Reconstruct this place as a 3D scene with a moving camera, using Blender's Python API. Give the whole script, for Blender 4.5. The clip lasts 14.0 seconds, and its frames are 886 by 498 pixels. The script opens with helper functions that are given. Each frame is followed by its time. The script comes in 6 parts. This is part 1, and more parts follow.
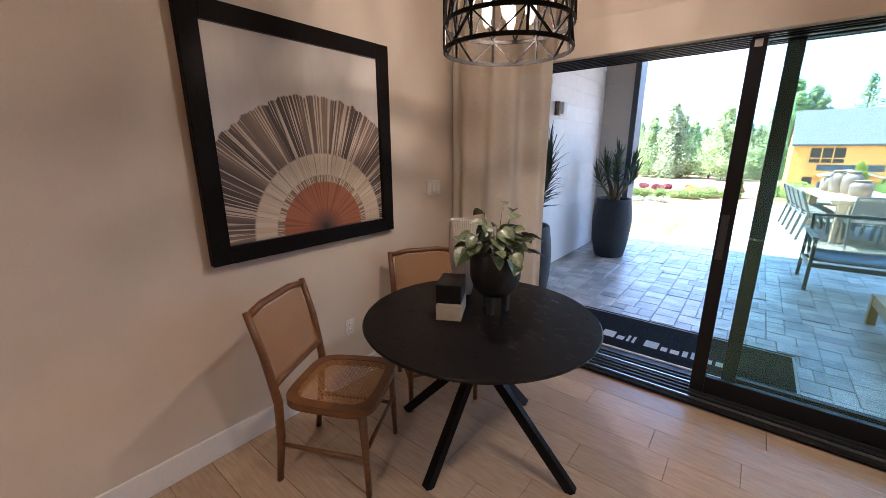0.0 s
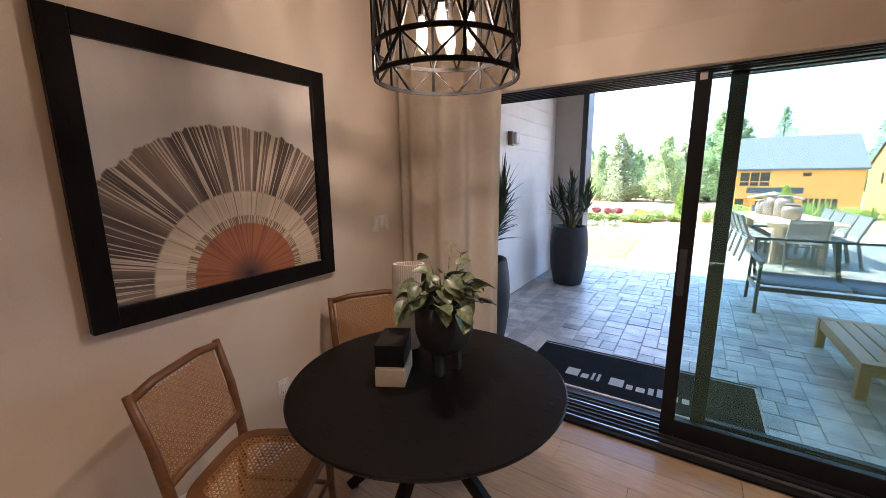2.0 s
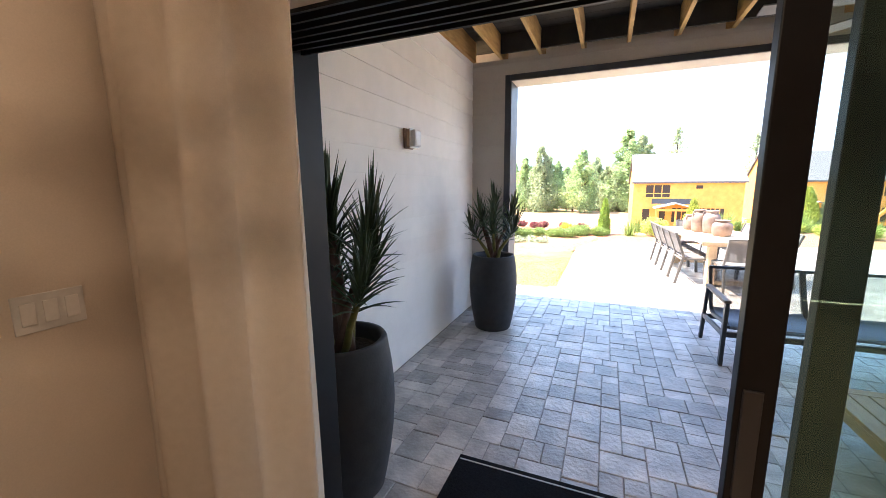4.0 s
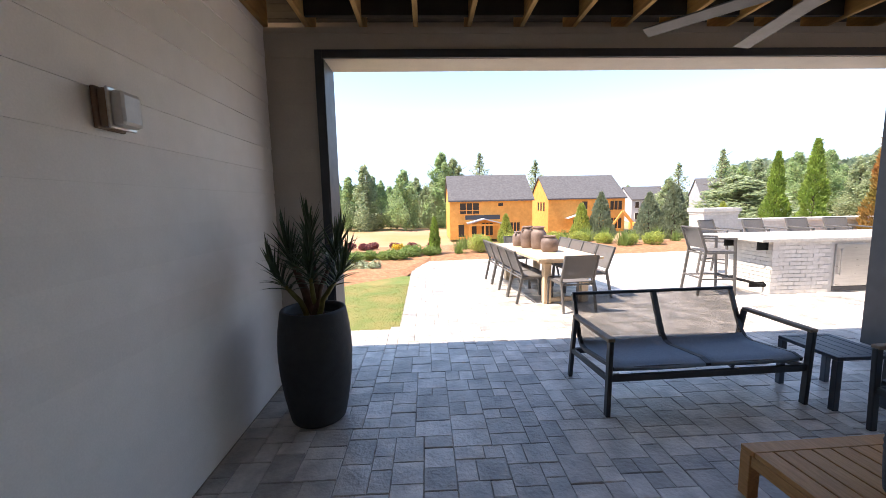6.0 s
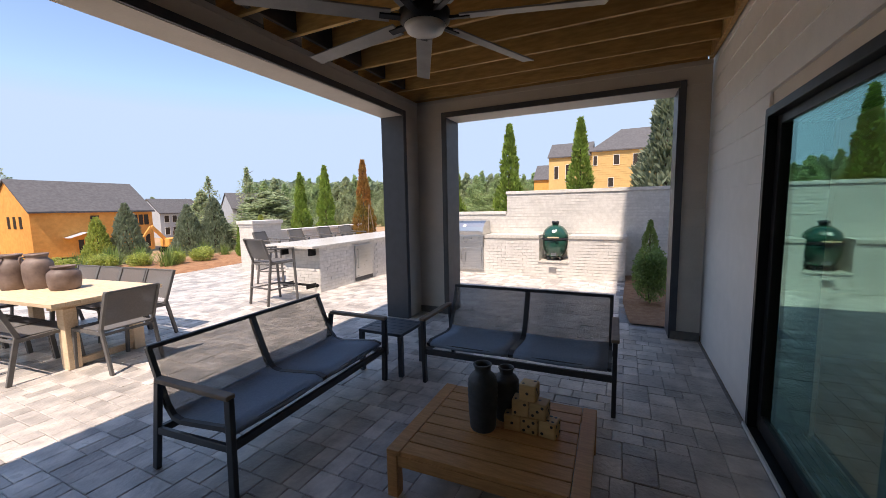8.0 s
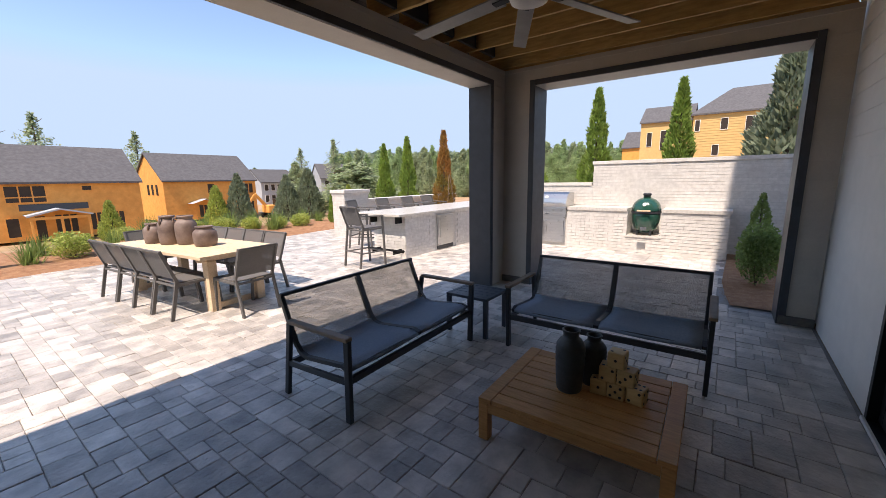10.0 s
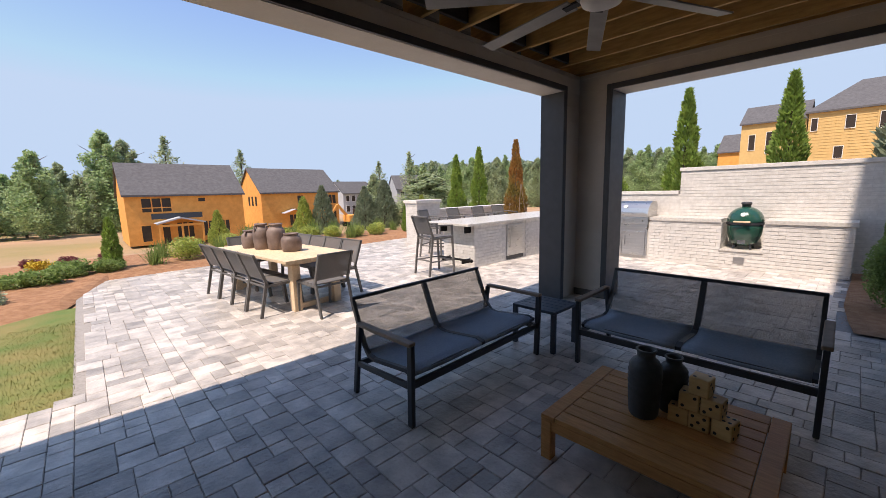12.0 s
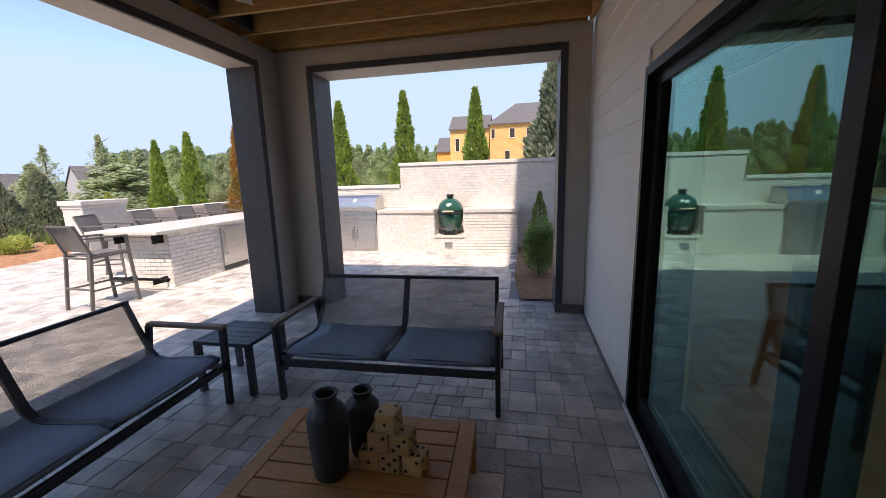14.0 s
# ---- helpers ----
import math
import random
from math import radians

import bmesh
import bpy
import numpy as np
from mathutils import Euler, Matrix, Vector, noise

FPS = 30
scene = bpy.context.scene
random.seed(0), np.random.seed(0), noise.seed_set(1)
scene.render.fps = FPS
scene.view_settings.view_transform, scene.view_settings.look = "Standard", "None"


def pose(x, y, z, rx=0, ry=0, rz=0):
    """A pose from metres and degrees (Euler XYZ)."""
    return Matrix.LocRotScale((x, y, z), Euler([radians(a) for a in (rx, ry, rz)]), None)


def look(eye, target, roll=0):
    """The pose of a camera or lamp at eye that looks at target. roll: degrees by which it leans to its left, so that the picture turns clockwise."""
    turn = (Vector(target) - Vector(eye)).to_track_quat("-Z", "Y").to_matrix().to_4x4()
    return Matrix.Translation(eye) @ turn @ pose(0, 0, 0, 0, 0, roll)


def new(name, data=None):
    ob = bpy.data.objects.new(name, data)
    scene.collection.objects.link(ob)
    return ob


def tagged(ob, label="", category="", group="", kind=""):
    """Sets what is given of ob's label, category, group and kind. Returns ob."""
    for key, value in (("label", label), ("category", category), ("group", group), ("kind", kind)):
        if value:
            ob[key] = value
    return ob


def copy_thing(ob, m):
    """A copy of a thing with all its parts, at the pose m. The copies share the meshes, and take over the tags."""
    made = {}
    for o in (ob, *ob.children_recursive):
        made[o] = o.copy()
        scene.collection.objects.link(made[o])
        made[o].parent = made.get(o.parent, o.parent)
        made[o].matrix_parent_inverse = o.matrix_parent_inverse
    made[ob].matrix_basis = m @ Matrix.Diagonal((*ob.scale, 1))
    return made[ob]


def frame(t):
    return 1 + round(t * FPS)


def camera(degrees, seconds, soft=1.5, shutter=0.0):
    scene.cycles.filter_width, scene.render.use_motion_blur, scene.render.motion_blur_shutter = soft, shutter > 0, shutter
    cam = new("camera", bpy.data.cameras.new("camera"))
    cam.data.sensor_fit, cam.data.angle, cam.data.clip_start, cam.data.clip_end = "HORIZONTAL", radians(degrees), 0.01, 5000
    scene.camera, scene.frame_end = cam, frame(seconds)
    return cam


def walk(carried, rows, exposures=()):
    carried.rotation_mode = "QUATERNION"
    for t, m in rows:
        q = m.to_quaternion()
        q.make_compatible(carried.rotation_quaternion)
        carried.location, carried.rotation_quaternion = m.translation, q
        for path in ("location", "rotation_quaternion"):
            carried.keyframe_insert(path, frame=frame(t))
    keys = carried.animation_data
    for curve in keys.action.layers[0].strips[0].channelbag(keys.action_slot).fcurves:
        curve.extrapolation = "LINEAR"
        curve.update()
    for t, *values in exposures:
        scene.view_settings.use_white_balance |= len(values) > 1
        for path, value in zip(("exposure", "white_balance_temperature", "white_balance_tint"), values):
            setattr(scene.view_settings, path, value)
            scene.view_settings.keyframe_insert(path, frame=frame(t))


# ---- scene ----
# ---- the camera and its walk: seconds, x, y, z, yaw, pitch, roll ----
FOV = 98.0
cam = camera(FOV, 14.0, soft=0.6)
PATH = [
    (0, 2.136, -3.033, 1.575, 38.89, -14.48, -0.18),
    (0.5, 2.139, -3.045, 1.598, 39.47, -13.61, -0.19),
    (1, 2.140, -3.039, 1.610, 39.58, -12.44, -0.37),
    (1.5, 2.139, -2.987, 1.621, 37.37, -11.39, -0.58),
    (2, 2.058, -2.775, 1.619, 33.27, -10.75, -0.63),
    (2.5, 1.946, -2.401, 1.641, 28.71, -10.18, -0.74),
    (2.7, 1.946, -2.258, 1.640, 26.97, -10.00, -0.82),
    (4.8, 1.528, -0.661, 1.657, 18.06, -8.43, -0.53),
    (5, 1.497, -0.524, 1.655, 15.40, -8.10, -0.74),
    (5.5, 1.376, -0.188, 1.664, 7.19, -7.54, -0.97),
    (6, 1.404, 0.102, 1.641, -2.34, -6.74, -1.18),
    (6.5, 1.522, 0.449, 1.631, -16.29, -5.75, -1.23),
    (7, 1.600, 0.641, 1.628, -36.84, -5.16, -1.42),
    (7.5, 1.514, 0.804, 1.621, -60.36, -5.24, -1.26),
    (7.7, 1.471, 0.844, 1.628, -64.83, -5.92, -1.15),
    (9.8, 1.233, 0.864, 1.623, -56.39, -10.44, -0.89),
    (10, 1.212, 0.882, 1.630, -53.58, -10.22, -0.89),
    (10.5, 1.172, 0.908, 1.637, -46.21, -9.61, -0.89),
    (11, 1.161, 0.899, 1.639, -42.37, -8.95, -1.02),
    (11.5, 1.183, 0.881, 1.631, -41.36, -8.55, -1.15),
    (12, 1.238, 0.843, 1.622, -42.94, -8.53, -1.41),
    (12.5, 1.341, 0.825, 1.612, -51.00, -8.88, -1.68),
    (13, 1.538, 0.840, 1.617, -62.75, -9.54, -1.83),
    (13.5, 1.759, 0.835, 1.614, -75.43, -10.41, -1.82),
    (14, 2.088, 0.742, 1.622, -78.42, -10.40, -1.71),
]


def view(x, y, z, yaw, pitch, roll):
    a, b = radians(yaw), radians(pitch)
    ahead = Vector((-math.sin(a) * math.cos(b), math.cos(a) * math.cos(b), math.sin(b)))
    return look((x, y, z), Vector((x, y, z)) + ahead, roll)


EXPOSURES = [(0.0, 3.95, 5450, 15), (1.0, 3.95, 5600, 16), (1.5, 3.92, 5750, 17), (2.5, 3.76, 5850, 17), (5.0, 3.25, 6900, 16), (5.5, 2.75, 6900, 16), (6.0, 2.18, 6700, 17), (6.5, 1.85, 6700, 17), (7.0, 1.5, 6700, 17), (7.5, 1.4, 6700, 18), (10.0, 1.4, 6700, 18), (11.0, 1.28, 6700, 18), (12.5, 1.23, 6700, 19), (13.3, 1.33, 6700, 19), (14.0, 1.53, 6750, 20)]
walk(cam, [(t, view(*p)) for t, *p in PATH], EXPOSURES)

# ---- sky and sun ----
SUN_EL, SUN_AZ = 61.0, 262.0   # degrees; the azimuth from +y towards +x
world = bpy.data.worlds.new("sky")
scene.world = world
world.use_nodes = True
wn = world.node_tree
wn.nodes.clear()
sky = wn.nodes.new("ShaderNodeTexSky")
sky.sky_type, sky.sun_disc = "NISHITA", False
sky.sun_elevation, sky.sun_rotation = radians(SUN_EL), radians(SUN_AZ)
sky.air_density, sky.dust_density, sky.ozone_density = 1.0, 0.05, 1.6
bg = wn.nodes.new("ShaderNodeBackground")
bg.inputs["Strength"].default_value = 0.094
wout = wn.nodes.new("ShaderNodeOutputWorld")
haze = wn.nodes.new("ShaderNodeMix")   # humid air evens out the glare near the horizon
haze.data_type, haze.blend_type = "RGBA", "DARKEN"
haze.inputs["Factor"].default_value, haze.inputs["B"].default_value = 1.0, (2.35, 3.15, 4.1, 1)
wn.links.new(sky.outputs[0], haze.inputs["A"])
wn.links.new(haze.outputs["Result"], bg.inputs["Color"])
wn.links.new(bg.outputs[0], wout.inputs["Surface"])

sun = new("sun", bpy.data.lights.new("sun", "SUN"))
sun.data.energy, sun.data.angle, sun.data.color = 2.75, radians(0.55), (1.0, 0.905, 0.77)
sd = Vector((math.sin(radians(SUN_AZ)) * math.cos(radians(SUN_EL)), math.cos(radians(SUN_AZ)) * math.cos(radians(SUN_EL)), math.sin(radians(SUN_EL))))
sun.matrix_world = look(sd * 60, (0, 0, 0))

PENDANT_W, DOWN_W = 2.6, 11.0   # indoor lamps


# ---- materials ----
def mat(name, c1, c2=None, scale=8.0, rough=0.6, bump=0.15, metal=0.0, fine=60.0, coarse=0.8, stretch=(1, 1, 1), vary=0.0, island=0.0, spec=0.5, coat=0.0, bump_dist=0.004):
    """A procedural surface: grain at two scales between two colours, slow stains, uneven gloss and fine relief."""
    m = bpy.data.materials.new(name)
    m.use_nodes = True
    t = m.node_tree
    n, l = t.nodes, t.links
    b = n["Principled BSDF"]
    c2 = c2 or tuple(0.82 * c for c in c1)
    geo = n.new("ShaderNodeNewGeometry")
    mp = n.new("ShaderNodeMapping")
    mp.inputs["Scale"].default_value = stretch
    l.new(geo.outputs["Position"], mp.inputs["Vector"])
    na, nb, nc = (n.new("ShaderNodeTexNoise") for _ in range(3))
    for nd, s, d in ((na, scale, 4.0), (nb, fine, 3.0), (nc, coarse, 2.0)):
        nd.inputs["Scale"].default_value, nd.inputs["Detail"].default_value = s, d
        l.new(mp.outputs[0], nd.inputs["Vector"])
    mx = n.new("ShaderNodeMix")
    mx.data_type = "RGBA"
    mx.inputs["A"].default_value, mx.inputs["B"].default_value = (*c1, 1), (*c2, 1)
    ramp = n.new("ShaderNodeMapRange")
    ramp.inputs["From Min"].default_value, ramp.inputs["From Max"].default_value = 0.32, 0.68
    l.new(na.outputs["Fac"], ramp.inputs["Value"])
    l.new(ramp.outputs[0], mx.inputs["Factor"])
    hsv = n.new("ShaderNodeHueSaturation")
    l.new(mx.outputs["Result"], hsv.inputs["Color"])
    add = n.new("ShaderNodeMath")
    add.operation = "MULTIPLY_ADD"
    add.inputs[1].default_value, add.inputs[2].default_value = 0.24, 0.88
    l.new(nc.outputs["Fac"], add.inputs[0])
    val = add.outputs[0]
    f2 = n.new("ShaderNodeMath")
    f2.operation = "MULTIPLY_ADD"
    f2.inputs[1].default_value = 0.16
    l.new(nb.outputs["Fac"], f2.inputs[0])
    sub = n.new("ShaderNodeMath")
    sub.operation = "SUBTRACT"
    l.new(val, sub.inputs[0])
    sub.inputs[1].default_value = 0.08
    l.new(sub.outputs[0], f2.inputs[2])
    val = f2.outputs[0]
    for amount, kind in ((vary, "ShaderNodeObjectInfo"), (island, "ShaderNodeNewGeometry")):
        if amount:
            src = n.new(kind)
            q = n.new("ShaderNodeMath")
            q.operation = "MULTIPLY_ADD"
            q.inputs[1].default_value, q.inputs[2].default_value = amount, 1 - amount / 2
            l.new(src.outputs["Random" if kind == "ShaderNodeObjectInfo" else "Random Per Island"], q.inputs[0])
            w = n.new("ShaderNodeMath")
            w.operation = "MULTIPLY"
            l.new(val, w.inputs[0])
            l.new(q.outputs[0], w.inputs[1])
            val = w.outputs[0]
    l.new(val, hsv.inputs["Value"])
    l.new(hsv.outputs[0], b.inputs["Base Color"])
    rr = n.new("ShaderNodeMapRange")
    rr.inputs["To Min"].default_value, rr.inputs["To Max"].default_value = max(0.02, rough - 0.08), min(1.0, rough + 0.08)
    l.new(na.outputs["Fac"], rr.inputs["Value"])
    l.new(rr.outputs[0], b.inputs["Roughness"])
    b.inputs["Metallic"].default_value = metal
    b.inputs["Specular IOR Level"].default_value = spec
    b.inputs["Coat Weight"].default_value = coat
    if bump:
        bp = n.new("ShaderNodeBump")
        bp.inputs["Strength"].default_value, bp.inputs["Distance"].default_value = bump, bump_dist
        mb = n.new("ShaderNodeMath")
        mb.operation = "ADD"
        l.new(na.outputs["Fac"], mb.inputs[0])
        l.new(nb.outputs["Fac"], mb.inputs[1])
        l.new(mb.outputs[0], bp.inputs["Height"])
        l.new(bp.outputs[0], b.inputs["Normal"])
    return m


def glow(name, colour, strength):
    m = bpy.data.materials.new(name)
    m.use_nodes = True
    b = m.node_tree.nodes["Principled BSDF"]
    b.inputs["Base Color"].default_value = (*colour, 1)
    b.inputs["Emission Color"].default_value, b.inputs["Emission Strength"].default_value = (*colour, 1), strength
    return m


def mix_clear(name, base, clear, tint=(1, 1, 1)):
    """A woven mesh that lets part of the light through."""
    m = base.copy()
    m.name = name
    t = m.node_tree
    tr = t.nodes.new("ShaderNodeBsdfTransparent")
    tr.inputs["Color"].default_value = (*tint, 1)
    ms = t.nodes.new("ShaderNodeMixShader")
    ms.inputs[0].default_value = clear
    t.links.new(t.nodes["Principled BSDF"].outputs[0], ms.inputs[1])
    t.links.new(tr.outputs[0], ms.inputs[2])
    t.links.new(ms.outputs[0], t.nodes["Material Output"].inputs["Surface"])
    return m


def leafy(m, share=0.5):
    """Lets light shine through a leaf."""
    t = m.node_tree
    b = t.nodes["Principled BSDF"]
    tr = t.nodes.new("ShaderNodeBsdfTranslucent")
    t.links.new(b.inputs["Base Color"].links[0].from_socket, tr.inputs["Color"])
    ms = t.nodes.new("ShaderNodeMixShader")
    ms.inputs[0].default_value = share
    t.links.new(b.outputs[0], ms.inputs[1])
    t.links.new(tr.outputs[0], ms.inputs[2])
    t.links.new(ms.outputs[0], t.nodes["Material Output"].inputs["Surface"])
    return m


def pane(name, tint, gloss=0.06, graze=0.6):
    """Thin tinted glass: clear through, with a mirror sheen that grows towards grazing angles, alike from both sides."""
    m = bpy.data.materials.new(name)
    m.use_nodes = True
    t = m.node_tree
    t.nodes.clear()
    lw, pw, mr, tr, gl, ms, out = (t.nodes.new(k) for k in ("ShaderNodeLayerWeight", "ShaderNodeMath", "ShaderNodeMath", "ShaderNodeBsdfTransparent", "ShaderNodeBsdfGlossy", "ShaderNodeMixShader", "ShaderNodeOutputMaterial"))
    lw.inputs["Blend"].default_value = 0.5
    pw.operation, pw.inputs[1].default_value = "POWER", 2.5
    mr.operation, mr.inputs[1].default_value, mr.inputs[2].default_value = "MULTIPLY_ADD", graze, gloss
    tr.inputs["Color"].default_value, gl.inputs["Color"].default_value, gl.inputs["Roughness"].default_value = (*tint, 1), (0.52, 0.95, 0.87, 1), 0.0
    t.links.new(lw.outputs["Facing"], pw.inputs[0])
    t.links.new(pw.outputs[0], mr.inputs[0])
    t.links.new(mr.outputs[0], ms.inputs[0])
    t.links.new(tr.outputs[0], ms.inputs[1])
    t.links.new(gl.outputs[0], ms.inputs[2])
    t.links.new(ms.outputs[0], out.inputs["Surface"])
    return m


M_WALL = mat("wall_paint", (0.647, 0.558, 0.461), (0.617, 0.53, 0.435), 5, 0.75, 0.10, fine=220)
M_TRIM = mat("white_trim", (0.76, 0.73, 0.69), (0.73, 0.70, 0.66), 6, 0.45, 0.05)
M_CEIL = mat("ceiling_paint", (0.72, 0.68, 0.62), None, 4, 0.85, 0.1)
M_OAK = mat("oak_planks", (0.482, 0.344, 0.226), (0.387, 0.267, 0.168), 9, 0.24, 0.12, stretch=(1, 9, 1), fine=70, vary=0.2)
M_SIDING = mat("painted_siding", (0.80, 0.77, 0.73), (0.76, 0.735, 0.695), 7, 0.6, 0.12, fine=120, vary=0.05)
M_BEIGE = mat("painted_board", (0.50, 0.46, 0.405), (0.47, 0.43, 0.38), 6, 0.6, 0.1, vary=0.05)
M_DARKTRIM = mat("dark_trim", (0.050, 0.056, 0.066), (0.042, 0.047, 0.056), 8, 0.5, 0.08)
M_BLACK = mat("black_aluminium", (0.012, 0.012, 0.013), (0.010, 0.010, 0.011), 12, 0.45, 0.04, spec=0.22)
M_BLACKWOOD = mat("black_stained_wood", (0.010, 0.009, 0.009), (0.008, 0.007, 0.007), 14, 0.30, 0.10, stretch=(1, 7, 1), fine=90, spec=0.07)
M_PAVER = mat("slate_paver", (0.624, 0.566, 0.51), (0.36, 0.33, 0.302), 5.5, 0.31, 0.6, fine=34, coarse=1.1, vary=0.62, island=0.0, bump_dist=0.012)
M_PAVER_FAR = mat("slate_paver_joined", (0.624, 0.566, 0.51), (0.36, 0.33, 0.302), 5.5, 0.31, 0.6, fine=34, coarse=1.1, island=0.6, bump_dist=0.012)
M_JOINT = mat("joint_sand", (0.34, 0.315, 0.29), (0.26, 0.24, 0.22), 40, 0.95, 0.4)
M_JOIST = mat("treated_pine", (0.468, 0.286, 0.0975), (0.325, 0.189, 0.0624), 7, 0.7, 0.25, stretch=(5, 0.8, 5), vary=0.3)
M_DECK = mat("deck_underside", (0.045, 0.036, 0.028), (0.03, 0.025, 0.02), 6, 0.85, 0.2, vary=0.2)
M_STEEL = mat("stainless_steel", (0.58, 0.58, 0.57), (0.5, 0.5, 0.5), 4, 0.3, 0.03, metal=1.0, stretch=(1, 1, 12))
M_FRAME = mat("charcoal_frame", (0.030, 0.032, 0.037), (0.036, 0.038, 0.043), 16, 0.42, 0.05, fine=300)
M_SLING = mat("sling_fabric", (0.25, 0.305, 0.375), (0.215, 0.262, 0.325), 60, 0.85, 0.35, fine=420)
M_MESH = mix_clear("sling_mesh", mat("mesh_base", (0.285, 0.256, 0.224), (0.24, 0.216, 0.191), 60, 0.85, 0.3, fine=420), 0.56)
M_TEAK = mat("teak", (0.58, 0.285, 0.095), (0.45, 0.21, 0.065), 10, 0.5, 0.12, stretch=(9, 1.2, 9), vary=0.14)
M_TEAKARM = mat("weathered_teak_arm", (0.27, 0.19, 0.13), (0.2, 0.14, 0.095), 12, 0.6, 0.15)
M_PALETEAK = mat("sun_bleached_teak", (0.726, 0.561, 0.375), (0.616, 0.451, 0.285), 8, 0.6, 0.14, stretch=(9, 1.2, 9), vary=0.12)
M_GREYFRAME = mat("taupe_frame", (0.12, 0.112, 0.105), (0.10, 0.094, 0.088), 14, 0.5, 0.05)
M_GREYMESH = mix_clear("taupe_mesh", mat("taupe_mesh_base", (0.165, 0.155, 0.15), (0.14, 0.132, 0.128), 60, 0.85, 0.3, fine=420), 0.25)
M_BRICK = mat("white_painted_brick", (0.66, 0.63, 0.59), (0.56, 0.53, 0.49), 14, 0.7, 0.5, fine=60, island=0.10, bump_dist=0.006)
M_MORTAR = mat("painted_mortar", (0.58, 0.555, 0.52), (0.50, 0.48, 0.45), 20, 0.85, 0.4)
M_STONE = mat("pale_granite_top", (0.62, 0.585, 0.53), (0.48, 0.45, 0.41), 26, 0.3, 0.05, fine=150)
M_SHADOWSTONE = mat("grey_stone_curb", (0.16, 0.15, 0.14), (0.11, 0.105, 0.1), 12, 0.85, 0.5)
M_EGG = mat("green_ceramic_glaze", (0.012, 0.062, 0.042), (0.016, 0.075, 0.05), 90, 0.18, 0.3, coat=0.6, fine=140)
M_BLUEMETAL = mat("blue_grey_metal", (0.055, 0.068, 0.09), (0.045, 0.056, 0.075), 14, 0.45, 0.12, fine=80)
M_POT = mat("charcoal_planter", (0.030, 0.031, 0.034), (0.024, 0.025, 0.028), 14, 0.7, 0.3, fine=80)
M_SOIL = mat("potting_bark", (0.022, 0.016, 0.012), (0.05, 0.035, 0.024), 40, 0.95, 0.9, bump_dist=0.02)
M_LEAF = mat("yucca_leaf", (0.0607, 0.101, 0.0405), (0.0378, 0.0675, 0.0297), 8, 0.5, 0.1, island=0.6)
M_TRUNK = mat("yucca_trunk", (0.15, 0.085, 0.06), (0.09, 0.05, 0.035), 18, 0.85, 0.6)
M_STEM = mat("yucca_stem", (0.17, 0.15, 0.03), (0.11, 0.10, 0.025), 30, 0.6, 0.3)
M_LAWN = mat("lawn", (0.115, 0.175, 0.035), (0.25, 0.205, 0.07), 1.7, 0.9, 0.8, fine=70, coarse=0.5, bump_dist=0.02)
M_STRAW = mat("pine_straw", (0.40, 0.215, 0.11), (0.27, 0.13, 0.062), 9, 0.95, 0.9, fine=60, bump_dist=0.02)
M_FIELD = mat("dry_field", (0.272, 0.209, 0.088), (0.44, 0.266, 0.168), 0.09, 0.95, 0.5, fine=2.0, coarse=0.03, bump_dist=0.1)
M_OSB = mat("osb_sheathing", (0.799, 0.374, 0.0896), (0.696, 0.314, 0.071), 2.2, 0.8, 0.2, fine=14, vary=0.10)
M_YELLOW = mat("yellow_lap_siding", (0.62, 0.42, 0.17), (0.57, 0.38, 0.15), 3, 0.75, 0.2, fine=14)
M_ROOF = mat("grey_shingles", (0.115, 0.112, 0.117), (0.085, 0.083, 0.088), 3, 0.9, 0.6, fine=16, bump_dist=0.03)
M_VOID = mat("dark_window_opening", (0.035, 0.022, 0.014), (0.022, 0.015, 0.010), 3, 0.5, 0.0)
M_PALEHOUSE = mat("pale_blue_siding", (0.42, 0.44, 0.47), (0.38, 0.40, 0.43), 3, 0.75, 0.1)
# both tree leaf colours are lightened to carry the haze of distance
M_TREE = leafy(mat("hazed_tree_leaf", (0.42, 0.538, 0.273), (0.315, 0.42, 0.201), 0.35, 0.6, 0.0, fine=4, island=0.6))
M_TREE2 = leafy(mat("hazed_pale_leaf", (0.42, 0.486, 0.3), (0.328, 0.394, 0.226), 0.35, 0.6, 0.0, fine=4, island=0.5))
M_CONIFER = leafy(mat("conifer_spray", (0.30, 0.42, 0.085), (0.18, 0.27, 0.055), 3, 0.65, 0.0, island=0.6))
M_RUST = leafy(mat("browned_conifer_spray", (0.504, 0.217, 0.07), (0.238, 0.21, 0.049), 0.9, 0.7, 0.0, island=0.5))
M_BLUECON = leafy(mat("blue_green_conifer", (0.28, 0.329, 0.224), (0.189, 0.231, 0.147), 3, 0.65, 0.0, island=0.5))
M_BUSH = leafy(mat("bright_shrub_leaf", (0.495, 0.537, 0.138), (0.303, 0.372, 0.0825), 6, 0.6, 0.0, island=0.5))
M_GREENBUSH = leafy(mat("green_shrub_leaf", (0.284, 0.392, 0.121), (0.189, 0.27, 0.0743), 5, 0.6, 0.0, island=0.5))
M_GRASSTUFT = leafy(mat("grass_blades", (0.247, 0.325, 0.091), (0.169, 0.247, 0.065), 5, 0.6, 0.0, island=0.5))
M_REDBUSH = leafy(mat("burgundy_shrub_leaf", (0.288, 0.0813, 0.0938), (0.175, 0.075, 0.0625), 6, 0.6, 0.0, island=0.5))
M_YELLOWFLOWER = mat("yellow_flowers", (0.62, 0.42, 0.02), (0.45, 0.33, 0.03), 8, 0.7, 0.0, island=0.4)
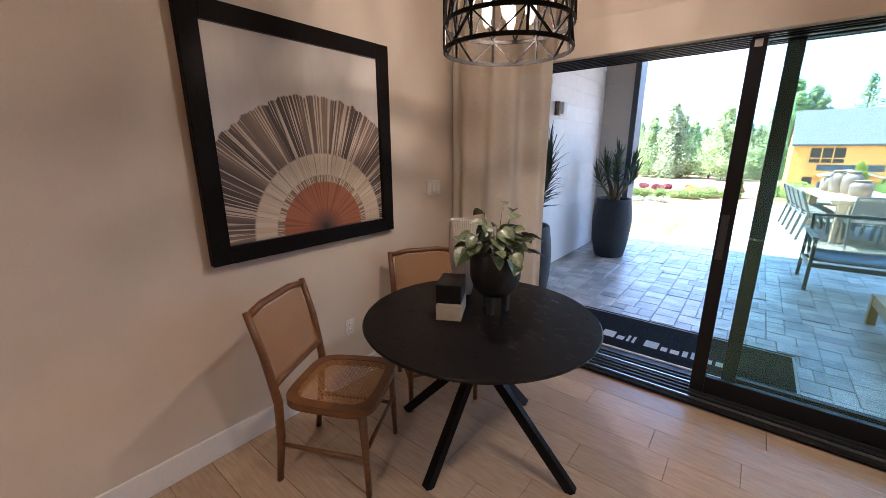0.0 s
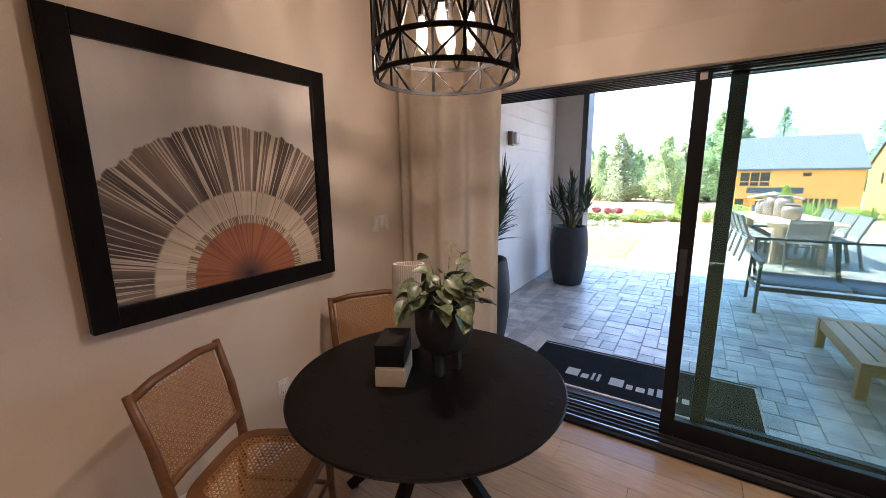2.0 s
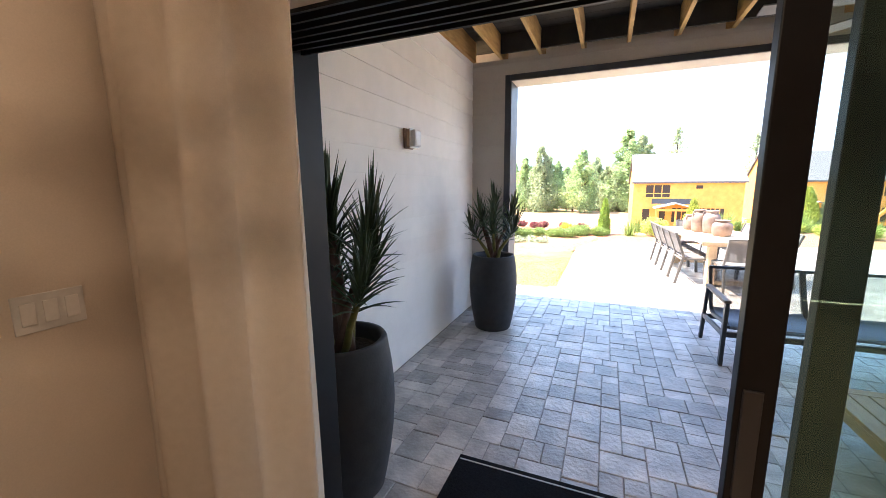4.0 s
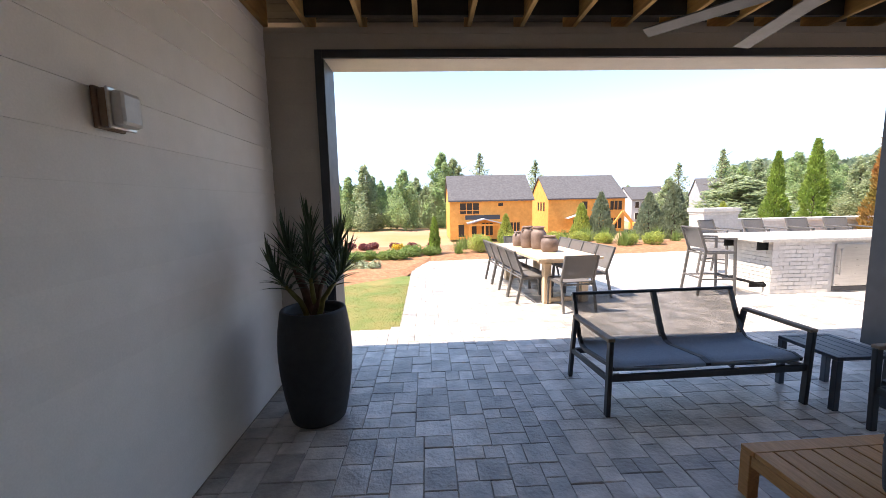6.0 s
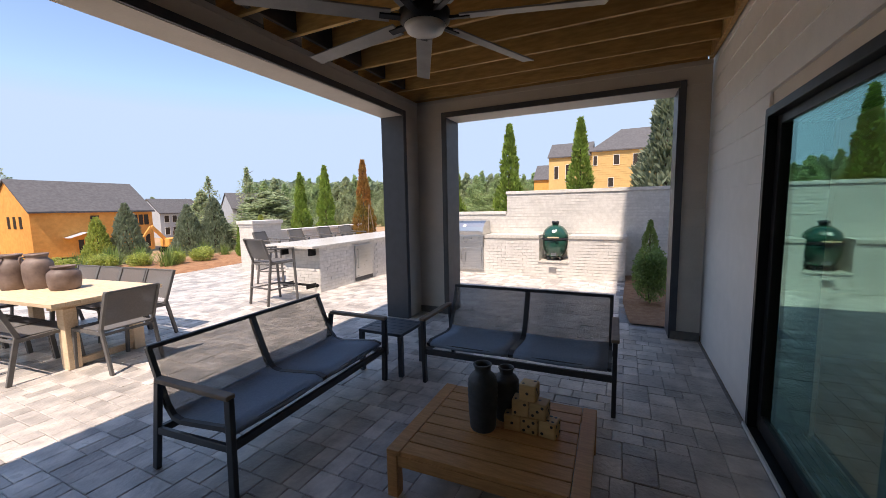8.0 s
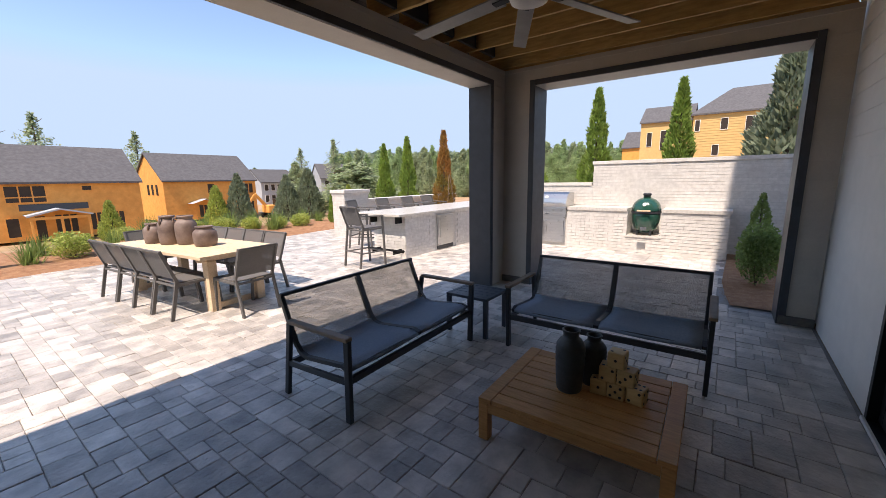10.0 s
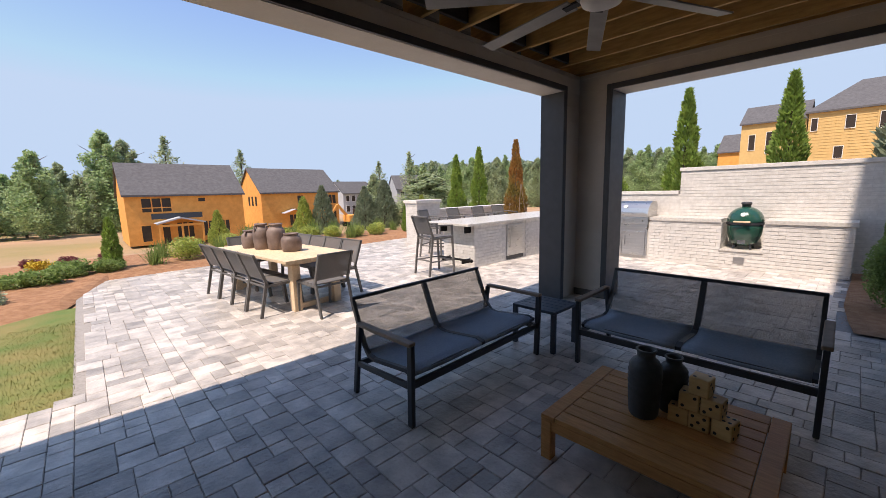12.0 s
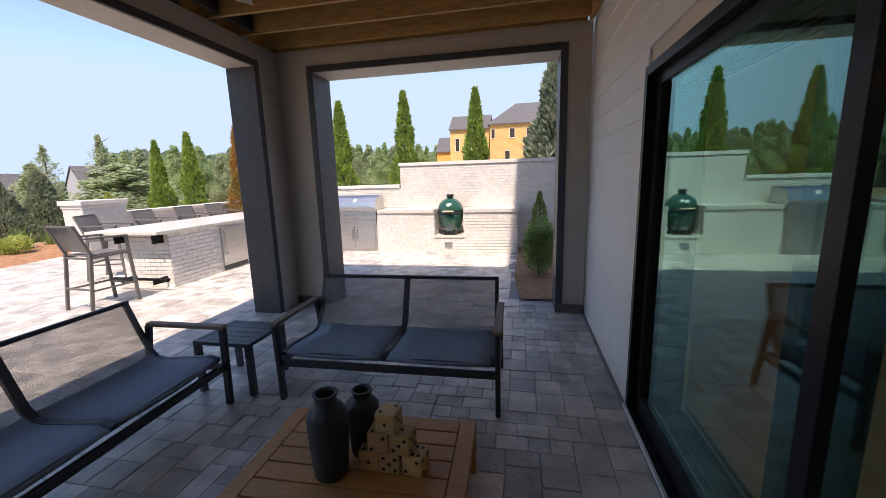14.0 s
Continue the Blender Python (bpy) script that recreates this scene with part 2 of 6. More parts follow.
M_SILVER = mat("silver_groundcover", (0.39, 0.442, 0.286), (0.26, 0.312, 0.182), 6, 0.7, 0.0, island=0.5)
# distance haze is mixed into this greyed leaf colour
M_FARWOODS = leafy(mat("haze_tinted_far_leaf", (0.312, 0.377, 0.247), (0.234, 0.293, 0.182), 0.2, 0.7, 0.0, fine=2, island=0.5))
M_BARK = mat("bark", (0.12, 0.085, 0.06), (0.07, 0.05, 0.038), 4, 0.9, 0.4)
M_GLASS = pane("door_glass", (0.88, 0.955, 0.945), 0.07, 0.42)
M_JUG = mat("rustic_glazed_clay", (0.115, 0.078, 0.064), (0.25, 0.185, 0.155), 5, 0.6, 0.35, fine=40)
M_VASE = mat("dark_textured_ceramic", (0.050, 0.056, 0.062), (0.035, 0.04, 0.045), 24, 0.55, 0.5, fine=120)
M_DICE = mat("pale_pine_dice", (0.58, 0.39, 0.17), (0.50, 0.32, 0.13), 10, 0.55, 0.1, stretch=(1, 1, 6), vary=0.3)
M_PIP = mat("black_pip", (0.01, 0.009, 0.008), None, 10, 0.5, 0.0)
M_CANEWOOD = mat("walnut_bentwood", (0.165, 0.068, 0.022), (0.115, 0.047, 0.015), 12, 0.4, 0.08, stretch=(1, 1, 5))
M_CANE = mat("woven_cane", (0.36, 0.175, 0.055), (0.27, 0.13, 0.04), 40, 0.55, 0.15)
M_CURTAIN = leafy(mat("cream_linen", (0.84, 0.766, 0.662), (0.798, 0.724, 0.619), 30, 0.9, 0.15, fine=300), 0.45)
M_MATBLACK = mat("black_coir_mat", (0.010, 0.011, 0.014), (0.015, 0.016, 0.019), 60, 0.95, 0.8, fine=300, spec=0.05)
M_MATWHITE = mat("white_mat_print", (0.62, 0.62, 0.60), None, 60, 0.9, 0.5, fine=300)
M_WHITE = mat("white_ceramic", (0.62, 0.56, 0.50), (0.58, 0.52, 0.46), 12, 0.5, 0.05)
M_BOX = mat("cream_lacquer_box", (0.66, 0.57, 0.44), None, 10, 0.5, 0.05)
M_PLASTIC = mat("white_plastic", (0.72, 0.70, 0.66), None, 12, 0.35, 0.0)
M_BLADE = mat("silver_fan_blade", (0.198, 0.192, 0.186), (0.168, 0.162, 0.156), 8, 0.45, 0.05)
M_LENS = mat("frosted_lens", (0.62, 0.60, 0.57), None, 5, 0.35, 0.0)
M_BULB = glow("warm_bulb", (1.0, 0.72, 0.45), 0.14)
M_WIRE = mat("bronze_black_iron", (0.008, 0.0075, 0.007), None, 14, 0.5, 0.05, spec=0.15)


# ---- mesh helpers ----
def finish(ob_name, bm, material, parent=None, label="", smooth=False):
    me = bpy.data.meshes.new(ob_name)
    if smooth:
        for f in bm.faces:
            f.smooth = True
    bm.to_mesh(me)
    bm.free()
    me.materials.append(material)
    ob = new(ob_name, me)
    if parent:
        ob.parent = parent
    if label:
        ob["label"] = label
    return ob


def part(name, bm, material, parent, label="", smooth=False):
    return finish(name, bm, material, parent, label, smooth)


def thing(name, label, category, group="", kind="", at=None):
    ob = tagged(new(name), label, category, group, kind)
    if at:
        ob.matrix_basis = at
    return ob


def box(bm, x0, x1, y0, y1, z0, z1, bevel=0.0, m=None):
    """A box added to bm, its edges rounded by bevel, moved by m."""
    r = bmesh.ops.create_cube(bm, size=1)
    vs = r["verts"]
    for v in vs:
        v.co = Vector((x0 + (v.co.x + 0.5) * (x1 - x0), y0 + (v.co.y + 0.5) * (y1 - y0), z0 + (v.co.z + 0.5) * (z1 - z0)))
    if bevel:
        es = {e for v in vs for e in v.link_edges}
        out = bmesh.ops.bevel(bm, geom=list(es), offset=bevel, segments=2, affect="EDGES", profile=0.5)
        vs = list({v for f in out["faces"] for v in f.verts} | {v for v in vs if v.is_valid})
    if m is not None:
        bmesh.ops.transform(bm, matrix=m, verts=vs)
    return bm


def bx(x0, x1, y0, y1, z0, z1, bevel=0.0, m=None):
    return box(bmesh.new(), x0, x1, y0, y1, z0, z1, bevel, m)


def bar(bm, a, b, w, h, bevel=0.003, up=(0, 0, 1)):
    """A bar of section w x h from a to b."""
    a, b = Vector(a), Vector(b)
    d = b - a
    z = d.normalized()
    u = Vector(up)
    if abs(z.dot(u)) > 0.95:
        u = Vector((0, 1, 0))
    x = u.cross(z).normalized()
    y = z.cross(x)
    m = Matrix.Translation(a) @ Matrix((x, y, z)).transposed().to_4x4()
    return box(bm, -w / 2, w / 2, -h / 2, h / 2, 0, d.length, bevel, m)


def tube(bm, pts, r, n=10, closed=False):
    """A round tube along pts; r may be one radius or one for each point."""
    pts = [Vector(p) for p in pts]
    rs = r if isinstance(r, (list, tuple)) else [r] * len(pts)
    rings, ref = [], None
    for i, p in enumerate(pts):
        if closed:
            d = pts[(i + 1) % len(pts)] - pts[i - 1]
        else:
            d = pts[min(i + 1, len(pts) - 1)] - pts[max(i - 1, 0)]
        d.normalize()
        if ref is None:
            ref = Vector((0, 0, 1)) if abs(d.z) < 0.9 else Vector((1, 0, 0))
        ref = (ref - d * ref.dot(d)).normalized()
        s = d.cross(ref)
        rings.append([bm.verts.new(p + rs[i] * (math.cos(a) * ref + math.sin(a) * s)) for a in (2 * math.pi * k / n for k in range(n))])
    for i in range(len(rings) - (0 if closed else 1)):
        A, B = rings[i], rings[(i + 1) % len(rings)]
        for k in range(n):
            bm.faces.new((A[k], A[(k + 1) % n], B[(k + 1) % n], B[k]))
    if not closed:
        bm.faces.new(rings[0][::-1])
        bm.faces.new(rings[-1])
    return bm


def lathe(profile, n=40, m=None):
    """Turned body: profile rows of radius, height."""
    bm = bmesh.new()
    rings = [[bm.verts.new((r * math.cos(2 * math.pi * k / n), r * math.sin(2 * math.pi * k / n), z)) for k in range(n)] for r, z in profile]
    for A, B in zip(rings, rings[1:]):
        for k in range(n):
            bm.faces.new((A[k], A[(k + 1) % n], B[(k + 1) % n], B[k]))
    bm.faces.new(rings[0][::-1])
    bm.faces.new(rings[-1])
    if m is not None:
        bmesh.ops.transform(bm, matrix=m, verts=bm.verts)
    return bm


def cyl(bm, c, r, z0, z1, n=20, m=None):
    r2 = bmesh.ops.create_cone(bm, cap_ends=True, segments=n, radius1=r, radius2=r, depth=z1 - z0)
    bmesh.ops.translate(bm, vec=(c[0], c[1], (z0 + z1) / 2), verts=r2["verts"])
    if m is not None:
        bmesh.ops.transform(bm, matrix=m, verts=r2["verts"])
    return bm


def share(name, data, parent, m, material=None):
    ob = new(name, data)
    ob.parent = parent
    ob.matrix_basis = m
    return ob


def sheet(name, bm, material, label, category="", kind="structure"):
    return tagged(finish(name, bm, material), label, category, kind=kind)


# ---- plan ----
YF, YO = 3.735, 4.06        # far wall of the patio, inner and outer face
XR, XO = 6.70, 7.10        # side wall of the patio, inner and outer face
ZT, ZC = 2.93, 3.20         # top of the openings, underside of the joists
OX0, OX1 = 0.515, 6.25      # far opening
OY0, OY1 = 0.315, 3.255     # side opening
XP, YI = 0.138, -0.36       # picture wall and inner face of the door wall
DX0, DX1, DZ = 0.60, 4.76, 2.24   # sliding door
FL = 0.0                    # indoor floor
ROOM_X, ROOM_Y, ROOM_Z = 6.68, -6.2, 3.05


def board_wall(name, label, length, z0, z1, place, holes=(), material=M_SIDING, pitch=0.198, phase=1.56):
    """A wall clad with lap boards; along its own x from 0 to length, face towards -y of its frame."""
    w = thing(name, label, "wall", kind="structure", at=place)
    k0 = math.floor((z0 - phase) / pitch)
    z = phase + k0 * pitch
    while z < z1:
        a, b = max(z, z0), min(z + pitch, z1)
        z += pitch
        if b - a < 0.01:
            continue
        spans = [(0.0, length)]
        for hx0, hx1, hz0, hz1 in holes:
            if a < hz1 - 0.005 and b > hz0 + 0.005:
                nxt = []
                for s0, s1 in spans:
                    if hx0 > s0:
                        nxt.append((s0, min(s1, hx0)))
                    if hx1 < s1:
                        nxt.append((max(s0, hx1), s1))
                spans = [s for s in nxt if s[1] - s[0] > 0.01]
        for s0, s1 in spans:
            bm = bmesh.new()
            vs = [bm.verts.new(c) for c in ((s0, -0.011, a), (s1, -0.011, a), (s1, -0.003, b), (s0, -0.003, b), (s0, 0.012, a), (s1, 0.012, a), (s1, 0.012, b), (s0, 0.012, b))]
            for f in ((0, 1, 2, 3), (4, 7, 6, 5), (0, 4, 5, 1), (3, 2, 6, 7), (0, 3, 7, 4), (1, 5, 6, 2)):
                bm.faces.new([vs[i] for i in f])
            part("board", bm, material, w)
    return w


# west wall of the patio
w = board_wall("wall_west", "white painted lap siding wall beside the planters", YF, 0.0, 3.3, pose(0.011, 0, 0, 0, 0, 90) @ pose(0, 0, 0))
part("sheathing", bx(0, YF, 0.013, 0.16, 0, 3.3), M_SIDING, w)
part("ledger", bx(0.0, YF - 0.01, -0.055, -0.012, 3.20, 3.44, 0.004), M_JOIST, w, "yellow treated pine ledger along the wall top")

# house wall with the sliding door, outside face at y = 0
w = board_wall("wall_house", "white painted lap siding house wall around the sliding door", XR, 0.0, 3.3, pose(XR, -0.011, 0, 0, 0, 180), holes=((XR - DX1, XR - DX0, 0.0, DZ),))
part("sheathing", bx(0, XR - DX1, 0.013, -YI - 0.011, 0, 3.3), M_WALL, w)
part("sheathing", bx(XR - DX0, XR + 0.1, 0.013, -YI - 0.011, 0, 3.3), M_WALL, w)
part("sheathing", bx(XR - DX1, XR - DX0, 0.013, -YI - 0.011, DZ, 3.3), M_WALL, w)
# unseen upper walls, their height chosen for the shadow on the kitchen wall
sheet("house_upper_wall", bx(-6, XR + 0.4, -0.20, -0.02, 3.52, 13.0), M_SIDING, "unseen upper house wall added above the patio to cast shadow", "wall")
sheet("house_upper_wall", bx(XR + 0.22, XR + 0.4, -9.0, -0.21, 3.32, 13.0), M_SIDING, "unseen upper side wall added to shade the brick wall", "wall")
sheet("house_side_wall", bx(XR, XR + 0.4, -9.0, -0.04, -0.02, 3.31), M_SIDING, "plain side wall of the house", "wall")

# far wall: piers and lintel round the wide opening
def frame_wall(name, label, length, o0, o1, place, thick, base=0.0, start=0.0):
    w = board_wall(name, label, length, 0.10 if base else 0.0, ZC, place, holes=((o0, o1, -1, ZT),), material=M_BEIGE)
    for a, b in ((start, o0), (o1, length)):
        part("pier", bx(a, b, 0.013, thick, 0.001, ZC), M_BEIGE, w)
        if base:
            part("curb", bx(a, b, -0.03, thick + 0.02, 0.0, 0.10, 0.006), M_SHADOWSTONE, w, "grey stone curb under the boards")
    part("lintel", bx(o0, o1, 0.013, thick, ZT + 0.012, ZC), M_BEIGE, w)
    part("soffit", bx(o0, o1, -0.004, thick + 0.004, ZT, ZT + 0.011), M_BEIGE, w)
    part("trim", bx(o0 - 0.062, o0 + 0.002, -0.034, -0.012, 0.10 if base else 0.0, ZT + 0.075, 0.003), M_DARKTRIM, w, "dark grey casing board")
    part("trim", bx(o1 - 0.002, o1 + 0.062, -0.034, -0.012, 0.10 if base else 0.0, ZT + 0.075, 0.003), M_DARKTRIM, w, "dark grey casing board")
    part("trim", bx(o0 + 0.003, o1 - 0.003, -0.033, -0.012, ZT + 0.002, ZT + 0.075, 0.003), M_DARKTRIM, w, "dark grey casing board")
    part("reveal", bx(o0 + 0.001, o0 + 0.018, -0.030, thick + 0.012, 0.0, ZT - 0.001, 0.002), M_DARKTRIM, w, "dark grey jamb board")
    part("reveal", bx(o1 - 0.018, o1 - 0.001, -0.030, thick + 0.012, 0.0, ZT - 0.001, 0.002), M_DARKTRIM, w, "dark grey jamb board")
    return w


# far wall: own x runs along world -x, its face looks towards -y
frame_wall("wall_north", "beige boarded patio wall round the wide opening", XR - 0.012, OX0 - 0.012, OX1 - 0.012, pose(0.012, YF, 0), YO - YF)
# side wall: face looks towards -x; own x runs along world -y
frame_wall("wall_east", "beige boarded patio side wall round its opening", YF - 0.012, YF - OY1, YF - OY0, pose(XR, YF, 0, 0, 0, -90), XO - XR, base=0.10, start=-0.3)

# roof of the patio: joists, blocking and dark deck boards, one mesh each
joists = thing("ceiling_joists", "yellow treated pine joists under the deck", "joists", kind="structure")
x = 0.40
while x < 6.68:
    part("joist", bx(x - 0.02, x + 0.02, 0.06, YF + 0.24, ZC, ZC + 0.24, 0.003), M_JOIST, joists)
    x += 0.475
# boards run on unseen past the west wall to keep the floor shadow straight
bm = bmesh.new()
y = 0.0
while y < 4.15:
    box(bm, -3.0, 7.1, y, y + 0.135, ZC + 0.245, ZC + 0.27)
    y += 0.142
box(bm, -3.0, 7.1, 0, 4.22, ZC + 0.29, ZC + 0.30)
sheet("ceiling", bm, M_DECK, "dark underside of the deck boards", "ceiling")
# this front rim is out of view and placed for the shadow line
sheet("rim_beam", bx(-3.0, 7.12, YO + 0.14, YO + 0.19, ZC + 0.001, ZC + 0.31, 0.004), M_BEIGE, "unseen beige rim board set to cast the deck's shadow edge", "beam")
sheet("rim_beam", bx(XR + 0.02, XR + 0.06, 0.06, YO - 0.04, ZC + 0.001, ZC + 0.285, 0.004), M_JOIST, "treated pine rim board over the side wall", "beam")
sheet("hanger_beam", bx(0.06, XR, 0.012, 0.055, ZC + 0.0, ZC + 0.24, 0.004), M_JOIST, "treated pine ledger on the house wall", "beam")
x = 0.40
while x < 6.0:
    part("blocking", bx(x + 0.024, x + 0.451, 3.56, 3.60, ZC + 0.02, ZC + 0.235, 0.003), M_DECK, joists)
    x += 0.475

# indoor shell
sheet("wall_picture", bx(-0.06, XP, -3.21, YI - 0.001, FL, ROOM_Z), M_WALL, "warm off-white painted wall that carries the picture", "wall")
sheet("wall_hall", bx(-1.9, -1.78, ROOM_Y, -0.2, FL, ROOM_Z), M_WALL, "warm painted hall wall behind the room corner", "wall")
sheet("wall_hall_end", bx(-1.78, -0.06, -0.5, -0.38, FL, ROOM_Z), M_WALL, "plain painted wall at the hall end", "wall")
sheet("wall_south", bx(-1.9, ROOM_X, ROOM_Y - 0.12, ROOM_Y, FL, ROOM_Z), M_WALL, "plain painted wall behind", "wall")
sheet("wall_room_east", bx(ROOM_X, ROOM_X + 0.02, ROOM_Y, YI, FL, ROOM_Z), M_WALL, "plain painted side wall", "wall")
sheet("ceiling_indoor", bx(-1.9, ROOM_X, ROOM_Y, YI, ROOM_Z, ROOM_Z + 0.1), M_CEIL, "smooth painted indoor ceiling", "ceiling")
for nm, c in (("baseboard", (XP, XP + 0.014, -3.21, YI, FL, FL + 0.14)), ("baseboard", (-1.78, -1.766, ROOM_Y, -0.5, FL, FL + 0.14)), ("baseboard", (-0.074, -0.06, -3.215, -0.5, FL, FL + 0.14)), ("baseboard", (-0.06, XP + 0.014, -3.225, -3.211, FL, FL + 0.14))):
    sheet(nm, bx(*c, 0.004), M_TRIM, "white painted baseboard", "baseboard")
for c in ((DX0 - 0.10, DX0 - 0.004, YI - 0.018, YI + 0.002, FL, DZ + 0.10), (DX1 + 0.004, DX1 + 0.10, YI - 0.018, YI + 0.002, FL, DZ + 0.10), (DX0 - 0.003, DX1 + 0.003, YI - 0.058, YI + 0.002, DZ - 0.105, DZ + 0.10)):
    sheet("trim", bx(*c, 0.004), M_WALL, "painted casing round the sliding door", "trim")

# ---- sliding door ----
door = thing("door_1", "black aluminium multi-slide patio door standing open", "sliding door", kind="structure")
part("jamb", bx(DX0, DX0 + 0.05, -0.33, 0.012, 0, DZ, 0.003), M_BLACK, door)
part("jamb", bx(DX1 - 0.05, DX1, -0.33, 0.012, 0, DZ, 0.003), M_BLACK, door)
part("head", bx(DX0 + 0.051, DX1 - 0.051, -0.33, 0.012, DZ - 0.055, DZ, 0.003), M_BLACK, door)
part("threshold", bx(DX0 + 0.051, DX1 - 0.051, -0.40, 0.012, 0.002, 0.022, 0.003), M_BLACK, door)
for yy in (-0.36, -0.31, -0.265, -0.22, -0.175, -0.13, -0.085):
    part("rail", bx(DX0 + 0.052, DX1 - 0.052, yy, yy + 0.012, 0.023, 0.036, 0.001), M_STEEL if yy < -0.33 or -0.2 < yy < -0.15 else M_FRAME, door, "bare metal floor rail")
    part("head_rail", bx(DX0 + 0.052, DX1 - 0.052, yy, yy + 0.012, DZ - 0.115, DZ - 0.056, 0.001), M_BLACK, door)
part("sill_strip", bx(DX0, DX1, 0.013, 0.03, 0.0, 0.03, 0.002), M_TRIM, door, "pale sill strip at the paving")
lock = part("strike_plate", bx(DX0 + 0.051, DX0 + 0.054, -0.275, -0.25, 0.93, 1.17, 0.001), M_STEEL, door, "steel strike plate")
for zz in (0.96, 1.05, 1.14):
    part("screw", cyl(bmesh.new(), (0, 0), 0.006, 0, 0.003, 12, pose(DX0 + 0.0541, -0.262, zz, 0, 90, 0)), M_BLACK, lock)
part("slot", bx(DX0 + 0.0541, DX0 + 0.0552, -0.268, -0.257, 0.985, 1.03), M_BLACK, lock)
part("slot", bx(DX0 + 0.0541, DX0 + 0.0552, -0.268, -0.257, 1.07, 1.115), M_BLACK, lock)
for zz in (0.55, 1.32, 1.75):
    part("screw", cyl(bmesh.new(), (0, 0), 0.007, 0, 0.004, 12, pose(DX0 + 0.051, -0.262, zz, 0, 90, 0)), M_STEEL, door, "steel screw head")


def door_panel(x0, x1, y, handle):
    z0, z1 = 0.037, DZ - 0.057
    p = part("panel", bx(x0, x0 + 0.075, y - 0.02, y + 0.02, z0, z1, 0.003), M_BLACK, door)
    part("stile", bx(x1 - 0.075, x1, y - 0.02, y + 0.02, z0, z1, 0.003), M_BLACK, p)
    part("rail", bx(x0 + 0.075, x1 - 0.075, y - 0.02, y + 0.02, z0, z0 + 0.115, 0.003), M_BLACK, p)
    part("rail", bx(x0 + 0.075, x1 - 0.075, y - 0.02, y + 0.02, z1 - 0.06, z1, 0.003), M_BLACK, p)
    g = part("glass", bx(x0 + 0.07, x1 - 0.07, y - 0.006, y + 0.006, z0 + 0.11, z1 - 0.055), M_GLASS, p, "blue-green tinted clear glass")
    g.visible_shadow = False
    if handle:
        part("handle", bx(x0 + 0.012, x0 + 0.05, y - 0.028, y - 0.019, 0.93, 1.20, 0.003), M_FRAME, p, "dark recessed pull")
        part("bumper", bx(x0 + 0.02, x0 + 0.055, y - 0.026, y - 0.019, z1 - 0.09, z1 - 0.005, 0.002), M_LENS, p, "pale grey bumper block")


door_panel(1.995, 3.395, -0.242, True)
door_panel(2.15, 3.52, -0.152, False)
door_panel(3.20, 4.708, -0.062, False)

# ---- ground outside ----
def ground_z(x, y):
    """Lie of the land: level at the patio, falling away beyond it, rising to the side."""
    d = max(0.0, y - 15.0)
    fall = -3.6 * min(1.0, d / 26.0) ** 1.3
    rise = 0.9 * max(0.0, min(1.0, (x - 14.0) / 14.0)) * max(0.0, min(1.0, (24.0 - y) / 16.0))
    r = math.hypot(x, y)
    far = 0.035 * max(0.0, r - 95.0) if x < 400 else 0.0
    return fall + rise + min(far, 4.0) * 0.6 - 0.06


def grid_sheet(xs, ys, zf):
    bm = bmesh.new()
    v = [[bm.verts.new((x, y, zf(x, y))) for x in xs] for y in ys]
    for j in range(len(ys) - 1):
        for i in range(len(xs) - 1):
            bm.faces.new((v[j][i], v[j][i + 1], v[j + 1][i + 1], v[j + 1][i]))
    return bm


gx = [-1500, -600, -300, -150] + list(range(-100, 12, 4)) + [11.3, 14, 18, 22, 26] + list(range(30, 104, 4)) + [150, 300, 600, 1500]
gy = [-1500, -300, -60, -20] + [-6, 0, 4, 8, 12, 15] + list(range(18, 104, 3)) + [130, 200, 400, 1500]
ground = sheet("ground", grid_sheet(gx, gy, ground_z), M_FIELD, "bare clay and dry grass building lots", "ground")
for f in ground.data.polygons:
    f.use_smooth = True

# paving: bed, then pavers (joined far ones; the near ones last in the file)
PATIO_EDGE = lambda x: 10.95 + 0.09 * min(x, 10.0)


def on_patio(x, y):
    if x < 0.02 or x > 11.0 or y < 0.02:
        return False
    if x > 7.11 and y < 0.78:
        return False
    if y > 5.06 and x < 1.03:
        return False
    return y < PATIO_EDGE(x)


sheet("paving_bed", grid_sheet([0.0, 1.0, 11.1], [0.0, 5.06], lambda x, y: -0.009), M_JOINT, "dark joint sand under the pavers", "paving bed")
sheet("paving_bed", grid_sheet([1.0, 3, 5, 7, 9, 11.1], [5.06, 8, 10.2], lambda x, y: -0.009), M_JOINT, "dark joint sand under the pavers", "paving bed")
bm = bmesh.new()
for i in range(10):
    x0, x1 = 1.0 + i, 2.0 + i
    bm.faces.new([bm.verts.new(c) for c in ((x0, 10.2, -0.009), (x1, 10.2, -0.009), (x1, PATIO_EDGE(x1) + 0.05, -0.009), (x0, PATIO_EDGE(x0) + 0.05, -0.009))])
sheet("paving_bed", bm, M_JOINT, "dark joint sand under the pavers", "paving bed")

# lawn and pine straw beds
sheet("lawn", grid_sheet([-14, -9, -5, -3, -2, -1, 0, 0.5, 1.02], [5.06, 5.6, 6.2, 6.8, 7.2, 7.7, 8.2, 8.9], lambda x, y: -0.012 - 0.02 * max(0, -x)), M_LAWN, "patchy green lawn with dry spots", "lawn")
sheet("lawn", grid_sheet([-14, -9, -5, -2, -0.2], [3.9, 4.4, 5.065], lambda x, y: -0.012 - 0.02 * max(0, -x)), M_LAWN, "patchy green lawn with dry spots", "lawn")


